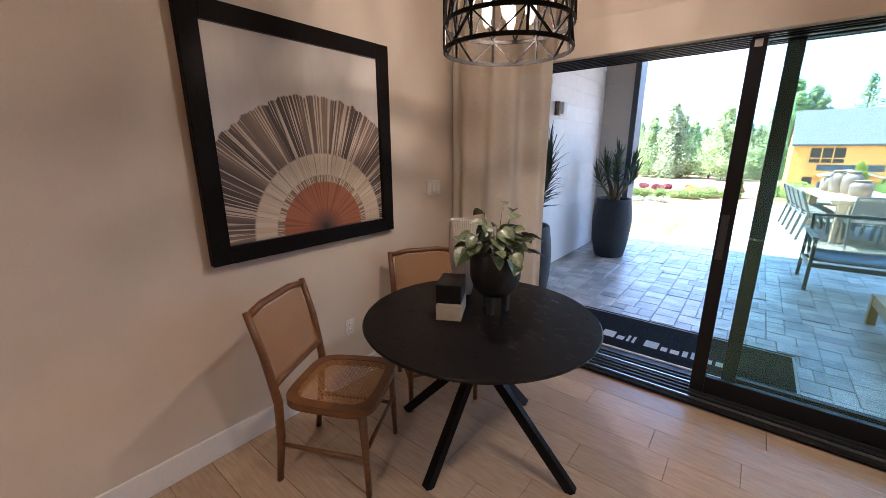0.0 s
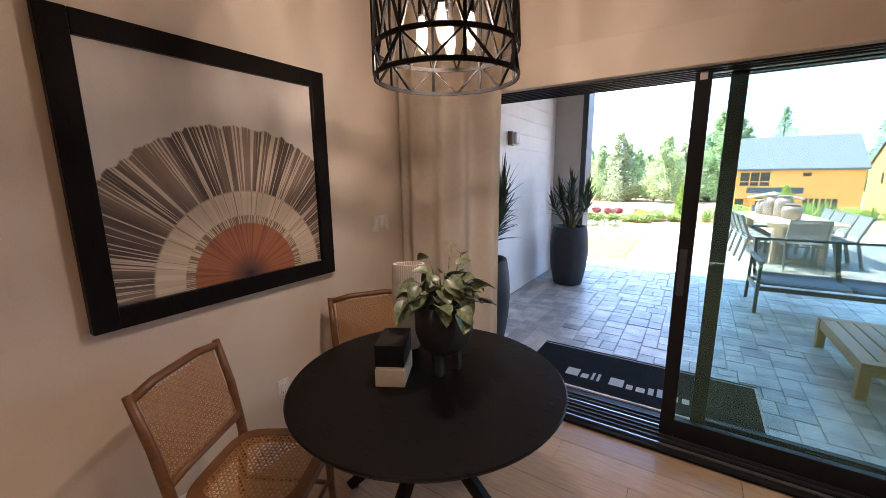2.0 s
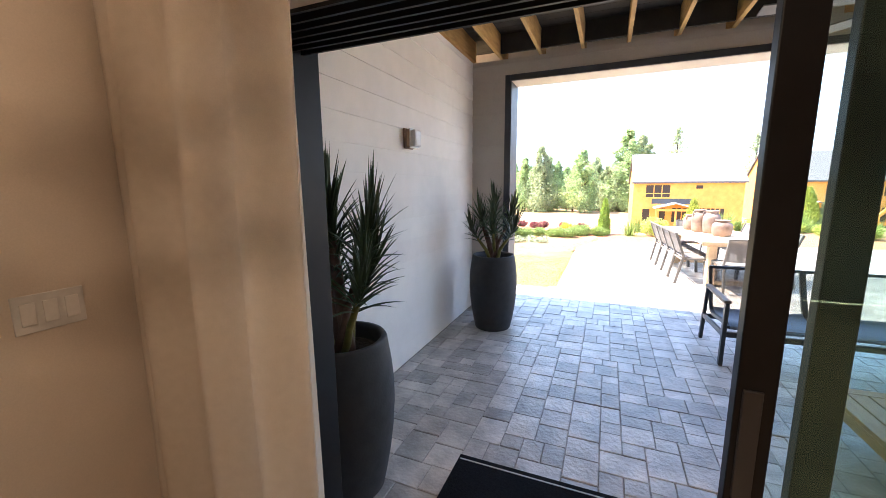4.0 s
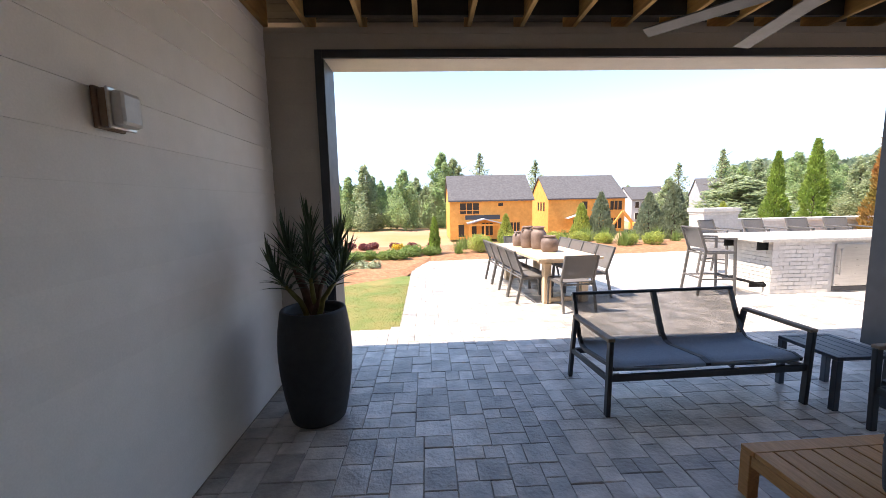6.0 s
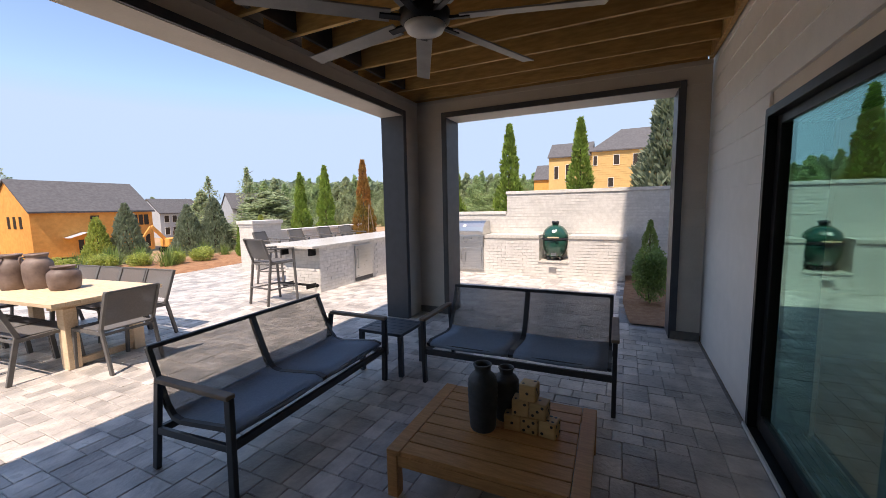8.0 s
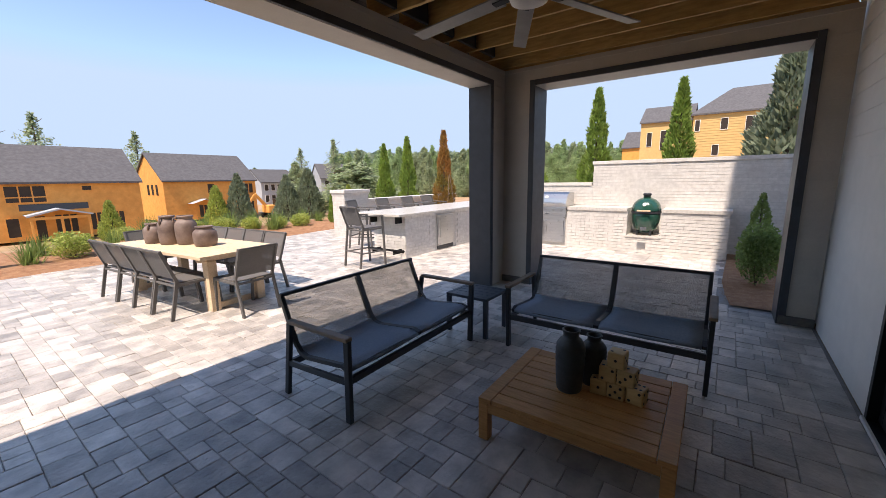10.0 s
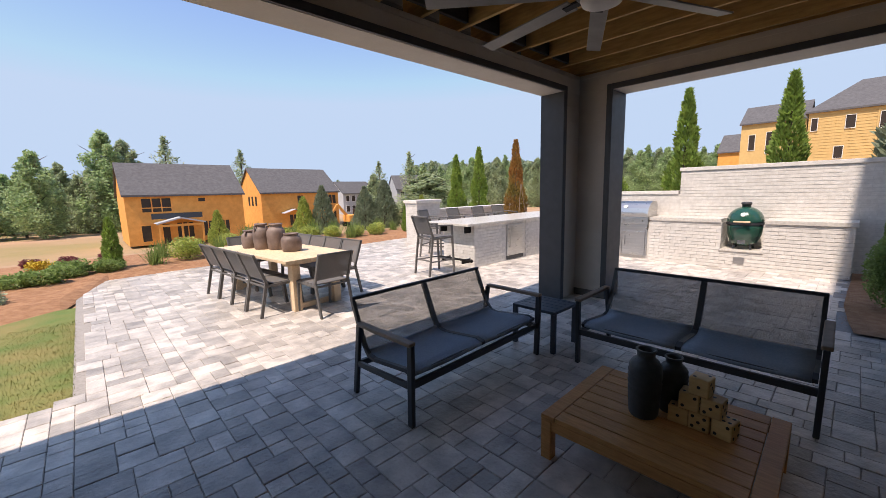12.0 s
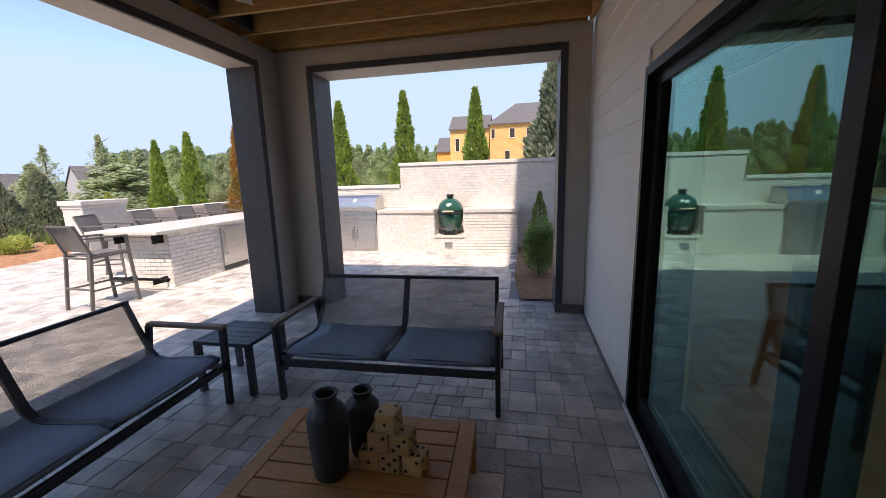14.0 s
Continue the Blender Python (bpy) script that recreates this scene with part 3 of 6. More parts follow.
def straw_z(x, y):
    return 0.01 + 0.05 * noise.noise((x * 0.9, y * 0.9, 0)) + min(0.05, 0.02 * abs(y - 11)) - 0.02 * max(0, -x)


bm = bmesh.new()
us = [i / 40 for i in range(41)]
rows_ = []
for u in us:
    x = -12 + 27 * u
    inner = 8.11 + 0.64 * max(x, -1.6) + 0.12 * math.sin(x * 2.1) if x < 1.03 else PATIO_EDGE(x) + 0.02
    rows_.append([bm.verts.new((x, inner + (15.5 - inner) * v, (straw_z(x, inner + (15.5 - inner) * v) + 0.03) if 0 < v < 1 else -0.03 - 0.02 * max(0, -x))) for v in (0, 0.12, 0.3, 0.5, 0.75, 1)])
for A, B in zip(rows_, rows_[1:]):
    for k in range(5):
        bm.faces.new((A[k], B[k], B[k + 1], A[k + 1]))
sheet("planting_bed", bm, M_STRAW, "brown pine straw mulch bed along the patio", "mulch bed")
bm = bmesh.new()
cs = [(7.12, -1.5), (7.12, 0.74), (7.6, 0.79), (8.4, 0.84), (9.4, 0.82), (10.4, 0.79), (11.04, 0.79), (11.04, -1.5)]
bm.faces.new([bm.verts.new((a, b, 0.012)) for a, b in cs])
bmesh.ops.triangulate(bm, faces=bm.faces)
bmesh.ops.subdivide_edges(bm, edges=bm.edges, cuts=4, use_grid_fill=True)
for v in bm.verts:
    v.co.z += 0.05 * max(0.0, min(1.0, (0.72 - v.co.y) / 0.3)) * abs(noise.noise((v.co.x * 2, v.co.y * 2, 1)))
sheet("planting_bed", bm, M_STRAW, "brown pine straw mulch beside the brick wall", "mulch bed")


# ---- patio furniture ----
def loveseat(at, label):
    """Sling loveseat: own x along its width, front towards -y, width 1.60."""
    s = thing("loveseat", label, "loveseat", "patio loveseats", at=at)
    W, D = 1.62, 0.72
    for sx in (0, W):
        k = 1 if sx == 0 else -1
        bm = bmesh.new()
        bar(bm, (sx, 0.02, 0), (sx, 0.0, 0.60), 0.034, 0.05, 0.006)
        part("leg", bm, M_FRAME, s)
        bm = bmesh.new()
        bar(bm, (sx, D, 0), (sx, D - 0.10, 0.60), 0.034, 0.045, 0.006)
        part("leg", bm, M_FRAME, s)
        bm = bmesh.new()
        bar(bm, (sx, -0.02, 0.608), (sx, D - 0.10, 0.612), 0.058, 0.03, 0.008)
        part("armrest", bm, M_TEAKARM, s, "weathered teak armrest")
        bm = bmesh.new()
        bar(bm, (sx, 0.0, 0.30), (sx, D - 0.05, 0.27), 0.026, 0.045, 0.004)
        part("side_rail", bm, M_FRAME, s)
    for y, z in ((0.02, 0.30), (D - 0.06, 0.27)):
        bm = bmesh.new()
        bar(bm, (0, y, z), (W, y, z), 0.05, 0.034, 0.005, up=(0, 1, 0))
        part("cross_rail", bm, M_FRAME, s)
    # two sling bays, each with a seat and a see-through back, and the posts between them
    def prof(u):
        """Section of the sling from the front edge to the back's top."""
        pts = [(0.03, 0.375), (0.10, 0.395), (0.30, 0.375), (0.48, 0.358), (0.55, 0.372), (0.60, 0.43), (0.68, 0.62), (0.745, 0.785)]
        t = u * (len(pts) - 1)
        i = min(int(t), len(pts) - 2)
        f = t - i
        return tuple(a + (b - a) * f for a, b in zip(pts[i], pts[i + 1]))
    for x0, x1 in ((0.05, W / 2 - 0.022), (W / 2 + 0.022, W - 0.05)):
        for nm, ua, ub, mt, lab in (("seat", 0.0, 0.64, M_SLING, "blue-grey padded sling seat"), ("backrest", 0.64, 1.0, M_MESH, "see-through woven mesh back")):
            bm = bmesh.new()
            n = 14
            th = 0.022 if nm == "seat" else 0.003
            top, bot = [], []
            for i in range(n + 1):
                y, z = prof(ua + (ub - ua) * i / n)
                top.append([bm.verts.new((x0 + (x1 - x0) * q / 6, y, z - 0.010 * math.sin(math.pi * q / 6))) for q in range(7)])
                bot.append([bm.verts.new((x0 + (x1 - x0) * q / 6, y + (0 if nm == "seat" else th), z - 0.010 * math.sin(math.pi * q / 6) - (th if nm == "seat" else 0))) for q in range(7)])
            for i in range(n):
                for q in range(6):
                    bm.faces.new((top[i][q], top[i][q + 1], top[i + 1][q + 1], top[i + 1][q]))
                    bm.faces.new((bot[i][q], bot[i + 1][q], bot[i + 1][q + 1], bot[i][q + 1]))
                bm.faces.new((top[i][0], top[i + 1][0], bot[i + 1][0], bot[i][0]))
                bm.faces.new((top[i][6], bot[i][6], bot[i + 1][6], top[i + 1][6]))
            bm.faces.new([top[0][q] for q in range(7)][::-1] + [bot[0][q] for q in range(7)])
            bm.faces.new([top[n][q] for q in range(7)] + [bot[n][q] for q in range(7)][::-1])
            part(nm, bm, mt, s, lab, smooth=True)
    for x in (0.035, W / 2, W - 0.035):
        bm = bmesh.new()
        w = 0.046 if x == W / 2 else 0.03
        rings = []
        for i in range(0, 22):
            (y, z), (ya, za), (yb, zb) = prof(i / 21), prof(max(0, i - 1) / 21), prof(min(21, i + 1) / 21)
            nv = Vector((-(zb - za), yb - ya)).normalized() * 0.015
            rings.append([bm.verts.new(q) for q in ((x - w / 2, y + nv.x - nv.x * 0.8, z + nv.y - nv.y * 0.8), (x + w / 2, y + nv.x * 0.2, z + nv.y * 0.2), (x + w / 2, y - nv.x * 1.8, z - nv.y * 1.8), (x - w / 2, y - nv.x * 1.8, z - nv.y * 1.8))])
        for A, B in zip(rings, rings[1:]):
            for q in range(4):
                bm.faces.new((A[q], A[(q + 1) % 4], B[(q + 1) % 4], B[q]))
        bm.faces.new(rings[0][::-1])
        bm.faces.new(rings[-1])
        bmesh.ops.recalc_face_normals(bm, faces=bm.faces)
        part("back_post", bm, M_FRAME, s)
    bm = bmesh.new()
    bar(bm, (0.02, 0.745, 0.785), (W - 0.02, 0.745, 0.785), 0.03, 0.03, 0.008)
    part("top_rail", bm, M_FRAME, s)
    bm = bmesh.new()
    bar(bm, (0.05, 0.05, 0.358), (W - 0.05, 0.05, 0.358), 0.02, 0.03, 0.004)
    part("front_rail", bm, M_FRAME, s)
    return s


loveseat(pose(2.745, 2.805, 0, 0, 0, 2.0), "charcoal metal loveseat with blue-grey sling seats, facing the coffee table")
loveseat(pose(4.462, 2.505, 0, 0, 0, -89.0), "charcoal metal loveseat with dark sling seats beside the column")


def coffee_table():
    t = thing("coffee_table", "low square teak coffee table with a slatted top", "coffee table", at=pose(3.145, 0.955, 0, 0, 0, 1.5))
    W, D, Z = 0.875, 1.075, 0.285
    for x0 in (0.0, W - 0.065):
        for y0 in (0.0, D - 0.065):
            part("leg", bx(x0, x0 + 0.065, y0, y0 + 0.065, 0, Z - 0.03, 0.005), M_TEAK, t)
    part("apron", bx(0.006, 0.03, 0.066, D - 0.066, Z - 0.095, Z - 0.031, 0.003), M_TEAK, t)
    part("apron", bx(W - 0.03, W - 0.006, 0.066, D - 0.066, Z - 0.095, Z - 0.031, 0.003), M_TEAK, t)
    part("apron", bx(0.066, W - 0.066, 0.006, 0.03, Z - 0.095, Z - 0.031, 0.003), M_TEAK, t)
    part("apron", bx(0.066, W - 0.066, D - 0.03, D - 0.006, Z - 0.095, Z - 0.031, 0.003), M_TEAK, t)
    part("border", bx(0, W, 0, 0.085, Z - 0.03, Z, 0.004), M_TEAK, t)
    part("border", bx(0, W, D - 0.085, D, Z - 0.03, Z, 0.004), M_TEAK, t)
    n = 8
    w = W / n
    for i in range(n):
        part("slat", bx(i * w + 0.005, (i + 1) * w - 0.005, 0.090, D - 0.088, Z - 0.028, Z - 0.001, 0.003), M_TEAK, t)
    return Z


CTZ = coffee_table()


def vase(at, r, h, label):
    v = thing("vase", label, "vase", "coffee table vases", at=at)
    prof = [(0.001, 0), (r * 0.80, 0), (r * 0.86, 0.01)]
    for i in range(19):
        z = 0.02 + (h * 0.80 - 0.02) * i / 18
        wob = 0.0022 * (1 if i % 2 else -1) if z > h * 0.45 else 0
        prof.append((r * (0.86 + 0.14 * math.sin(min(1, z / (h * 0.62)) * math.pi / 2)) - (0.10 * r * max(0, (z - h * 0.66) / (h * 0.14)) ** 2) + wob, z))
    prof += [(r * 0.74, h * 0.845), (r * 0.56, h * 0.875), (r * 0.53, h * 0.90), (r * 0.55, h * 0.955), (r * 0.63, h * 0.985), (r * 0.62, h), (r * 0.50, h), (r * 0.46, h * 0.95), (r * 0.46, h * 0.88), (r * 0.6, h * 0.8), (0.001, h * 0.78)]
    part("body", lathe(prof, 40), M_VASE, v, smooth=True)


vase(pose(3.535, 1.60, CTZ), 0.090, 0.405, "tall dark ribbed ceramic vase on the coffee table")
vase(pose(3.70, 1.50, CTZ), 0.080, 0.335, "shorter dark ceramic vase on the coffee table")


def pips(n):
    g = 0.028
    return {1: [(0, 0)], 2: [(-g, g), (g, -g)], 3: [(-g, g), (0, 0), (g, -g)], 4: [(-g, g), (g, g), (-g, -g), (g, -g)], 5: [(-g, g), (g, g), (0, 0), (-g, -g), (g, -g)], 6: [(-g, g), (g, g), (-g, 0), (g, 0), (-g, -g), (g, -g)]}[n]


def die(at, faces):
    """A wooden cube with pips on its front (-x), top and side (-y) faces."""
    d = thing("wooden_die", "large pale wooden die with black pips in a stack", "die", "stack of dice", at=at)
    S = 0.10
    part("cube", bx(-S / 2, S / 2, -S / 2, S / 2, 0, S, 0.008), M_DICE, d)
    for side, n in zip(("front", "top", "side"), faces):
        for a, b in pips(n):
            m = {"front": pose(-S / 2, a, S / 2 + b, 0, -90, 0), "top": pose(a, b, S), "side": pose(a, -S / 2, S / 2 + b, 90, 0, 0)}[side]
            part("pip", cyl(bmesh.new(), (0, 0), 0.009, -0.002, 0.0008, 12, m), M_PIP, d)


for y, z, tw, fs in ((1.482, 0, 4, (1, 4, 5)), (1.376, 0, -3, (5, 3, 2)), (1.265, 0, -10, (2, 6, 4)), (1.432, 1, 2, (2, 3, 6)), (1.322, 1, -6, (3, 1, 5)), (1.385, 2, -4, (1, 2, 3))):
    die(pose(3.615, y - 0.05, CTZ - 0.001 + z * 0.1005, 0, 0, tw), fs)


def side_table():
    t = thing("side_table", "small dark blue-grey metal side table with slats", "side table", at=pose(4.47, 2.75, 0))
    W, D, Z = 0.46, 0.50, 0.43
    for x0 in (0, W - 0.045):
        for y0 in (0, D - 0.045):
            part("leg", bx(x0, x0 + 0.045, y0, y0 + 0.045, 0, Z - 0.03, 0.004), M_BLUEMETAL, t)
    for c in ((0, 0.05, 0, D), (W - 0.05, W, 0, D)):
        part("border", bx(*c, Z - 0.03, Z, 0.004), M_BLUEMETAL, t)
    for c in ((0.052, W - 0.052, 0, 0.04), (0.052, W - 0.052, D - 0.04, D)):
        part("border", bx(*c, Z - 0.03, Z, 0.004), M_BLUEMETAL, t)
    for i in range(4):
        x = 0.054 + i * 0.089
        part("slat", bx(x, x + 0.083, 0.042, D - 0.042, Z - 0.026, Z - 0.002, 0.003), M_BLUEMETAL, t)


side_table()


# ---- planters with yuccas ----
def yucca(at, heads, label, seed):
    rnd = random.Random(seed)
    p = thing("potted_yucca", label, "potted plant", "yuccas in planters", at=at)
    Hh = 0.87
    side = [(0.198, 0.0), (0.206, 0.012), (0.225, 0.10), (0.247, 0.22), (0.265, 0.36), (0.275, 0.50), (0.273, 0.62), (0.263, 0.73), (0.249, 0.82), (0.243, 0.858), (0.236, 0.87), (0.212, 0.868), (0.205, 0.84), (0.206, 0.78)]
    part("pot", lathe([(0.001, 0.0)] + side + [(0.001, 0.779)], 56), M_POT, p, "charcoal barrel-shaped planter", smooth=True)
    part("soil", lathe([(0.001, 0.782), (0.203, 0.784), (0.16, 0.80), (0.001, 0.81)], 24), M_SOIL, p, "dark bark mulch")
    for i, (hx, hy, hz, n, ln) in enumerate(heads):
        bm = bmesh.new()
        base = Vector((0.045 * math.cos(2.4 * i), 0.045 * math.sin(2.4 * i), Hh - 0.08))
        top = Vector((hx, hy, hz))
        mid = base.lerp(top, 0.5) - Vector((hx, hy, 0)) * 0.12 + Vector((rnd.uniform(-1, 1), rnd.uniform(-1, 1), 0)) * 0.012
        r0 = 0.034 if i < 2 else 0.021
        tube(bm, [base, base.lerp(mid, 0.5) + Vector((0.008, -0.006, 0)), mid, mid.lerp(top, 0.5), top], [r0 * 1.25, r0, r0 * 0.95, r0 * 0.85, r0 * 0.6], 10)
        part("trunk", bm, M_TRUNK if i < 3 else M_STEM, p, smooth=True)
        lean = (top - mid).normalized()
        bm = bmesh.new()
        for k in range(n):
            f = k / n
            a = 2.39996 * k + rnd.uniform(-0.3, 0.3)
            el = radians(86 - 68 * f + rnd.uniform(-10, 10))
            L = 1.12 * ln * rnd.uniform(0.75, 1.08) * (1 - 0.12 * f)
            wd = 0.0125 * rnd.uniform(0.8, 1.15)
            o = top + lean * (0.15 - 0.22 * f)
            dr = (Vector((math.cos(a) * math.cos(el), math.sin(a) * math.cos(el), math.sin(el))) + lean * 0.25).normalized()
            sd_ = Vector((-math.sin(a), math.cos(a), 0))
            prev = None
            for j in range(6):
                u = j / 5
                q = o + dr * L * u + Vector((0, 0, -0.30 * L * u * u * math.cos(el)))
                ww = wd * (0.6 + 1.1 * u if u < 0.35 else ((1 - u) / 0.65) ** 0.8) + 0.0006
                nn = dr.cross(sd_).normalized() * ww * 0.5
                row = (bm.verts.new(q - sd_ * ww), bm.verts.new(q + nn), bm.verts.new(q + sd_ * ww))
                if prev:
                    bm.faces.new((prev[0], prev[1], row[1], row[0]))
                    bm.faces.new((prev[1], prev[2], row[2], row[1]))
                prev = row
        part("leaves", bm, M_LEAF, p, "dark green spiky leaves")
    return p


yucca(pose(0.44, 0.32, 0), ((-0.02, 0.0, 1.38, 56, 0.34), (-0.05, 0.03, 1.14, 50, 0.33), (0.14, 0.03, 1.30, 48, 0.33), (0.11, 0.08, 1.13, 46, 0.33), (-0.21, -0.04, 1.04, 38, 0.28), (0.16, -0.06, 1.08, 38, 0.30)), "tall artificial yucca in a charcoal barrel planter by the door", 3)
yucca(pose(0.52, 3.02, 0), ((0.0, 0.02, 1.30, 52, 0.30), (-0.13, 0.02, 1.19, 46, 0.29), (0.15, 0.05, 1.22, 46, 0.29), (0.03, -0.12, 1.12, 42, 0.28), (-0.17, -0.08, 1.06, 36, 0.26), (0.19, -0.06, 1.08, 36, 0.27)), "artificial yucca in a charcoal barrel planter by the opening", 8)


# ---- wall light, fan ----
def wall_light():
    l = thing("wall_light", "small bronze wall light with a clear glass front", "wall light", at=pose(0.022, 1.90, 1.995))
    part("back_plate", bx(0, 0.02, -0.078, 0.078, -0.01, 0.165, 0.006), M_TEAKARM, l)
    part("housing", bx(0.02, 0.06, -0.07, 0.07, -0.004, 0.158, 0.01), M_TEAKARM, l)
    part("lens", bx(0.061, 0.115, -0.064, 0.064, 0.002, 0.152, 0.02), M_LENS, l, "clear frosted glass front")
    part("rim", bx(0.058, 0.070, -0.075, 0.075, -0.008, 0.162, 0.005), M_STEEL, l)


wall_light()


def ceiling_fan():
    f = thing("ceiling_fan", "seven-blade outdoor ceiling fan with silver blades", "ceiling fan", at=pose(3.49, 1.915, 0))
    part("canopy", lathe([(0.001, ZC + 0.24), (0.07, ZC + 0.24), (0.075, ZC + 0.21), (0.03, ZC + 0.16), (0.001, ZC + 0.16)], 28), M_BLACK, f, smooth=True)
    bm = bmesh.new()
    cyl(bm, (0, 0), 0.014, 2.78, ZC + 0.2, 14)
    part("downrod", bm, M_BLACK, f)
    part("motor", lathe([(0.001, 2.665), (0.12, 2.665), (0.145, 2.69), (0.145, 2.74), (0.11, 2.785), (0.05, 2.80), (0.001, 2.80)], 36), M_BLACK, f, smooth=True)
    part("lens", lathe([(0.001, 2.615), (0.06, 2.618), (0.105, 2.635), (0.118, 2.664), (0.001, 2.664)], 36), M_LENS, f, "frosted white light lens", smooth=True)
    for k in range(7):
        a = radians(28.5 + 360 / 7 * k)
        m = pose(0, 0, 2.70, 0, 0, math.degrees(a)) @ pose(0, 0, 0, 11, 0, 0)
        bm = bmesh.new()
        box(bm, 0.20, 0.99, -0.052, 0.052, -0.005, 0.005, 0.003, m)
        b = part("blade", bm, M_BLADE, f)
        part("blade_arm", box(bmesh.new(), 0.12, 0.26, -0.022, 0.022, -0.012, 0.004, 0.003, m), M_BLACK, b)


ceiling_fan()


# ---- door mat ----
def doormat():
    d = thing("doormat", "black doormat with white printed lettering at the threshold", "doormat", at=pose(0.955, -0.09, 0.006))
    part("mat", bx(0, 1.62, 0, 0.85, 0, 0.012, 0.004), M_MATBLACK, d)
    part("border", bx(1.60, 1.617, 0.012, 0.82, 0.0115, 0.0135), M_MATWHITE, d)
    part("border", bx(0.012, 1.598, 0.806, 0.816, 0.0115, 0.0135), M_MATWHITE, d)
    x = 0.33
    for w, h in ((0.10, 0.12), (0.055, 0.07), (0.02, 0.12), (0.02, 0.12), (0.0, 0), (0.10, 0.12), (0.045, 0.07), (0.06, 0.07), (0.035, 0.10), (0.06, 0.12), (0.055, 0.07), (0.045, 0.07), (0.05, 0.07)):
        if w:
            part("print", bx(x, x + w, 0.30, 0.30 + h, 0.0115, 0.0135, 0.0), M_MATWHITE, d)
            x += w + 0.022
        else:
            x += 0.05


doormat()


# ---- dining set outside ----
DINING = pose(3.115, 5.90, 0, 0, 0, 5.0) @ pose(-2.93, -5.72, 0)   # the whole set stands slightly turned


def dining_table():
    t = thing("dining_table", "long pale teak outdoor dining table", "dining table", at=DINING @ pose(2.93, 5.72, 0, 0, 0, 1.0))
    W, D, Z = 1.08, 2.45, 0.755
    n = 9
    for i in range(n):
        w = W / n
        part("plank", bx(i * w + 0.002, (i + 1) * w - 0.002, 0, D, Z - 0.04, Z, 0.003), M_PALETEAK, t)
    for y in (0.16, D - 0.28):
        part("leg", bx(0.16, 0.28, y, y + 0.12, 0, Z - 0.10, 0.006), M_PALETEAK, t)
        part("leg", bx(W - 0.28, W - 0.16, y, y + 0.12, 0, Z - 0.10, 0.006), M_PALETEAK, t)
        part("cross_beam", bx(0.08, W - 0.08, y + 0.02, y + 0.10, Z - 0.10, Z - 0.041, 0.004), M_PALETEAK, t)
        part("foot_rail", bx(0.281, W - 0.281, y + 0.03, y + 0.09, 0.02, 0.09, 0.004), M_PALETEAK, t)
    return t


dining_table()


def sling_chair(at, label, group, seat=0.44, back=0.86, W=0.50, D=0.52, arms=False, rail=False, name="outdoor_chair", category="chair"):
    """Metal sling chair: own x across, front towards -y."""
    c = thing(name, label, category, group, at=at)
    h = back - seat
    for sx in (-W / 2, W / 2):
        bm = bmesh.new()
        bar(bm, (sx, -D / 2 - 0.02, 0), (sx, -D / 2 + 0.02, seat + (0.22 if arms else 0)), 0.028, 0.042, 0.004)
        part("leg", bm, M_GREYFRAME, c)
        bm = bmesh.new()
        bar(bm, (sx, D / 2 + 0.06, 0), (sx, D / 2 - 0.04, seat + 0.02), 0.028, 0.042, 0.004)
        part("leg", bm, M_GREYFRAME, c)
        bm = bmesh.new()
        bar(bm, (sx, D / 2 - 0.05, seat), (sx, D / 2 + 0.10, back), 0.028, 0.04, 0.004)
        part("back_post", bm, M_GREYFRAME, c)
        bm = bmesh.new()
        bar(bm, (sx, -D / 2, seat - 0.01), (sx, D / 2 - 0.02, seat - 0.02), 0.026, 0.036, 0.004)
        part("side_rail", bm, M_GREYFRAME, c)
        if arms:
            bm = bmesh.new()
            bar(bm, (sx, -D / 2, seat + 0.22), (sx, D / 2 + 0.02, seat + 0.24), 0.045, 0.026, 0.004)
            part("armrest", bm, M_GREYFRAME, c)
    for y, z in ((-D / 2, seat - 0.012), (D / 2 - 0.03, seat - 0.03), (D / 2 + 0.10, back - 0.01)) + (((-D / 2 - 0.01, 0.26), (D / 2 + 0.03, 0.30)) if rail else ()):
        bm = bmesh.new()
        bar(bm, (-W / 2, y, z), (W / 2, y, z), 0.026, 0.026, 0.004)
        part("cross_rail", bm, M_GREYFRAME, c)
    if rail:
        for sx in (-W / 2, W / 2):
            bm = bmesh.new()
            bar(bm, (sx, -D / 2, 0.28), (sx, D / 2 + 0.03, 0.28), 0.024, 0.024, 0.003)
            part("foot_rail", bm, M_GREYFRAME, c)
    part("seat", bx(-W / 2 + 0.015, W / 2 - 0.015, -D / 2, D / 2 - 0.04, seat - 0.004, seat + 0.014, 0.006), M_GREYMESH, c, "taupe woven sling seat")
    bm = bmesh.new()
    m = pose(0, D / 2 - 0.03, seat + 0.06, -math.degrees(math.atan2(0.15, h)), 0, 0)
    box(bm, -W / 2 + 0.015, W / 2 - 0.015, -0.004, 0.004, 0.0, h - 0.06, 0.002, m)
    part("backrest", bm, M_GREYMESH, c, "taupe woven mesh back")
    return c


G = "chairs round the outdoor table"
LAB = "taupe metal outdoor dining chair with a woven sling"
first = sling_chair(DINING @ pose(2.98, 6.22, 0, 0, 0, 90), LAB, G)
for y in (6.76, 7.28, 7.82):
    copy_thing(first, DINING @ pose(2.98, y, 0, 0, 0, 90))
for y in (6.30, 6.84, 7.36, 7.88):
    copy_thing(first, DINING @ pose(4.02, y, 0, 0, 0, -90))
copy_thing(first, DINING @ pose(3.40, 5.62, 0, 0, 0, 180))
copy_thing(first, DINING @ pose(3.50, 8.32, 0, 0, 0, 0))


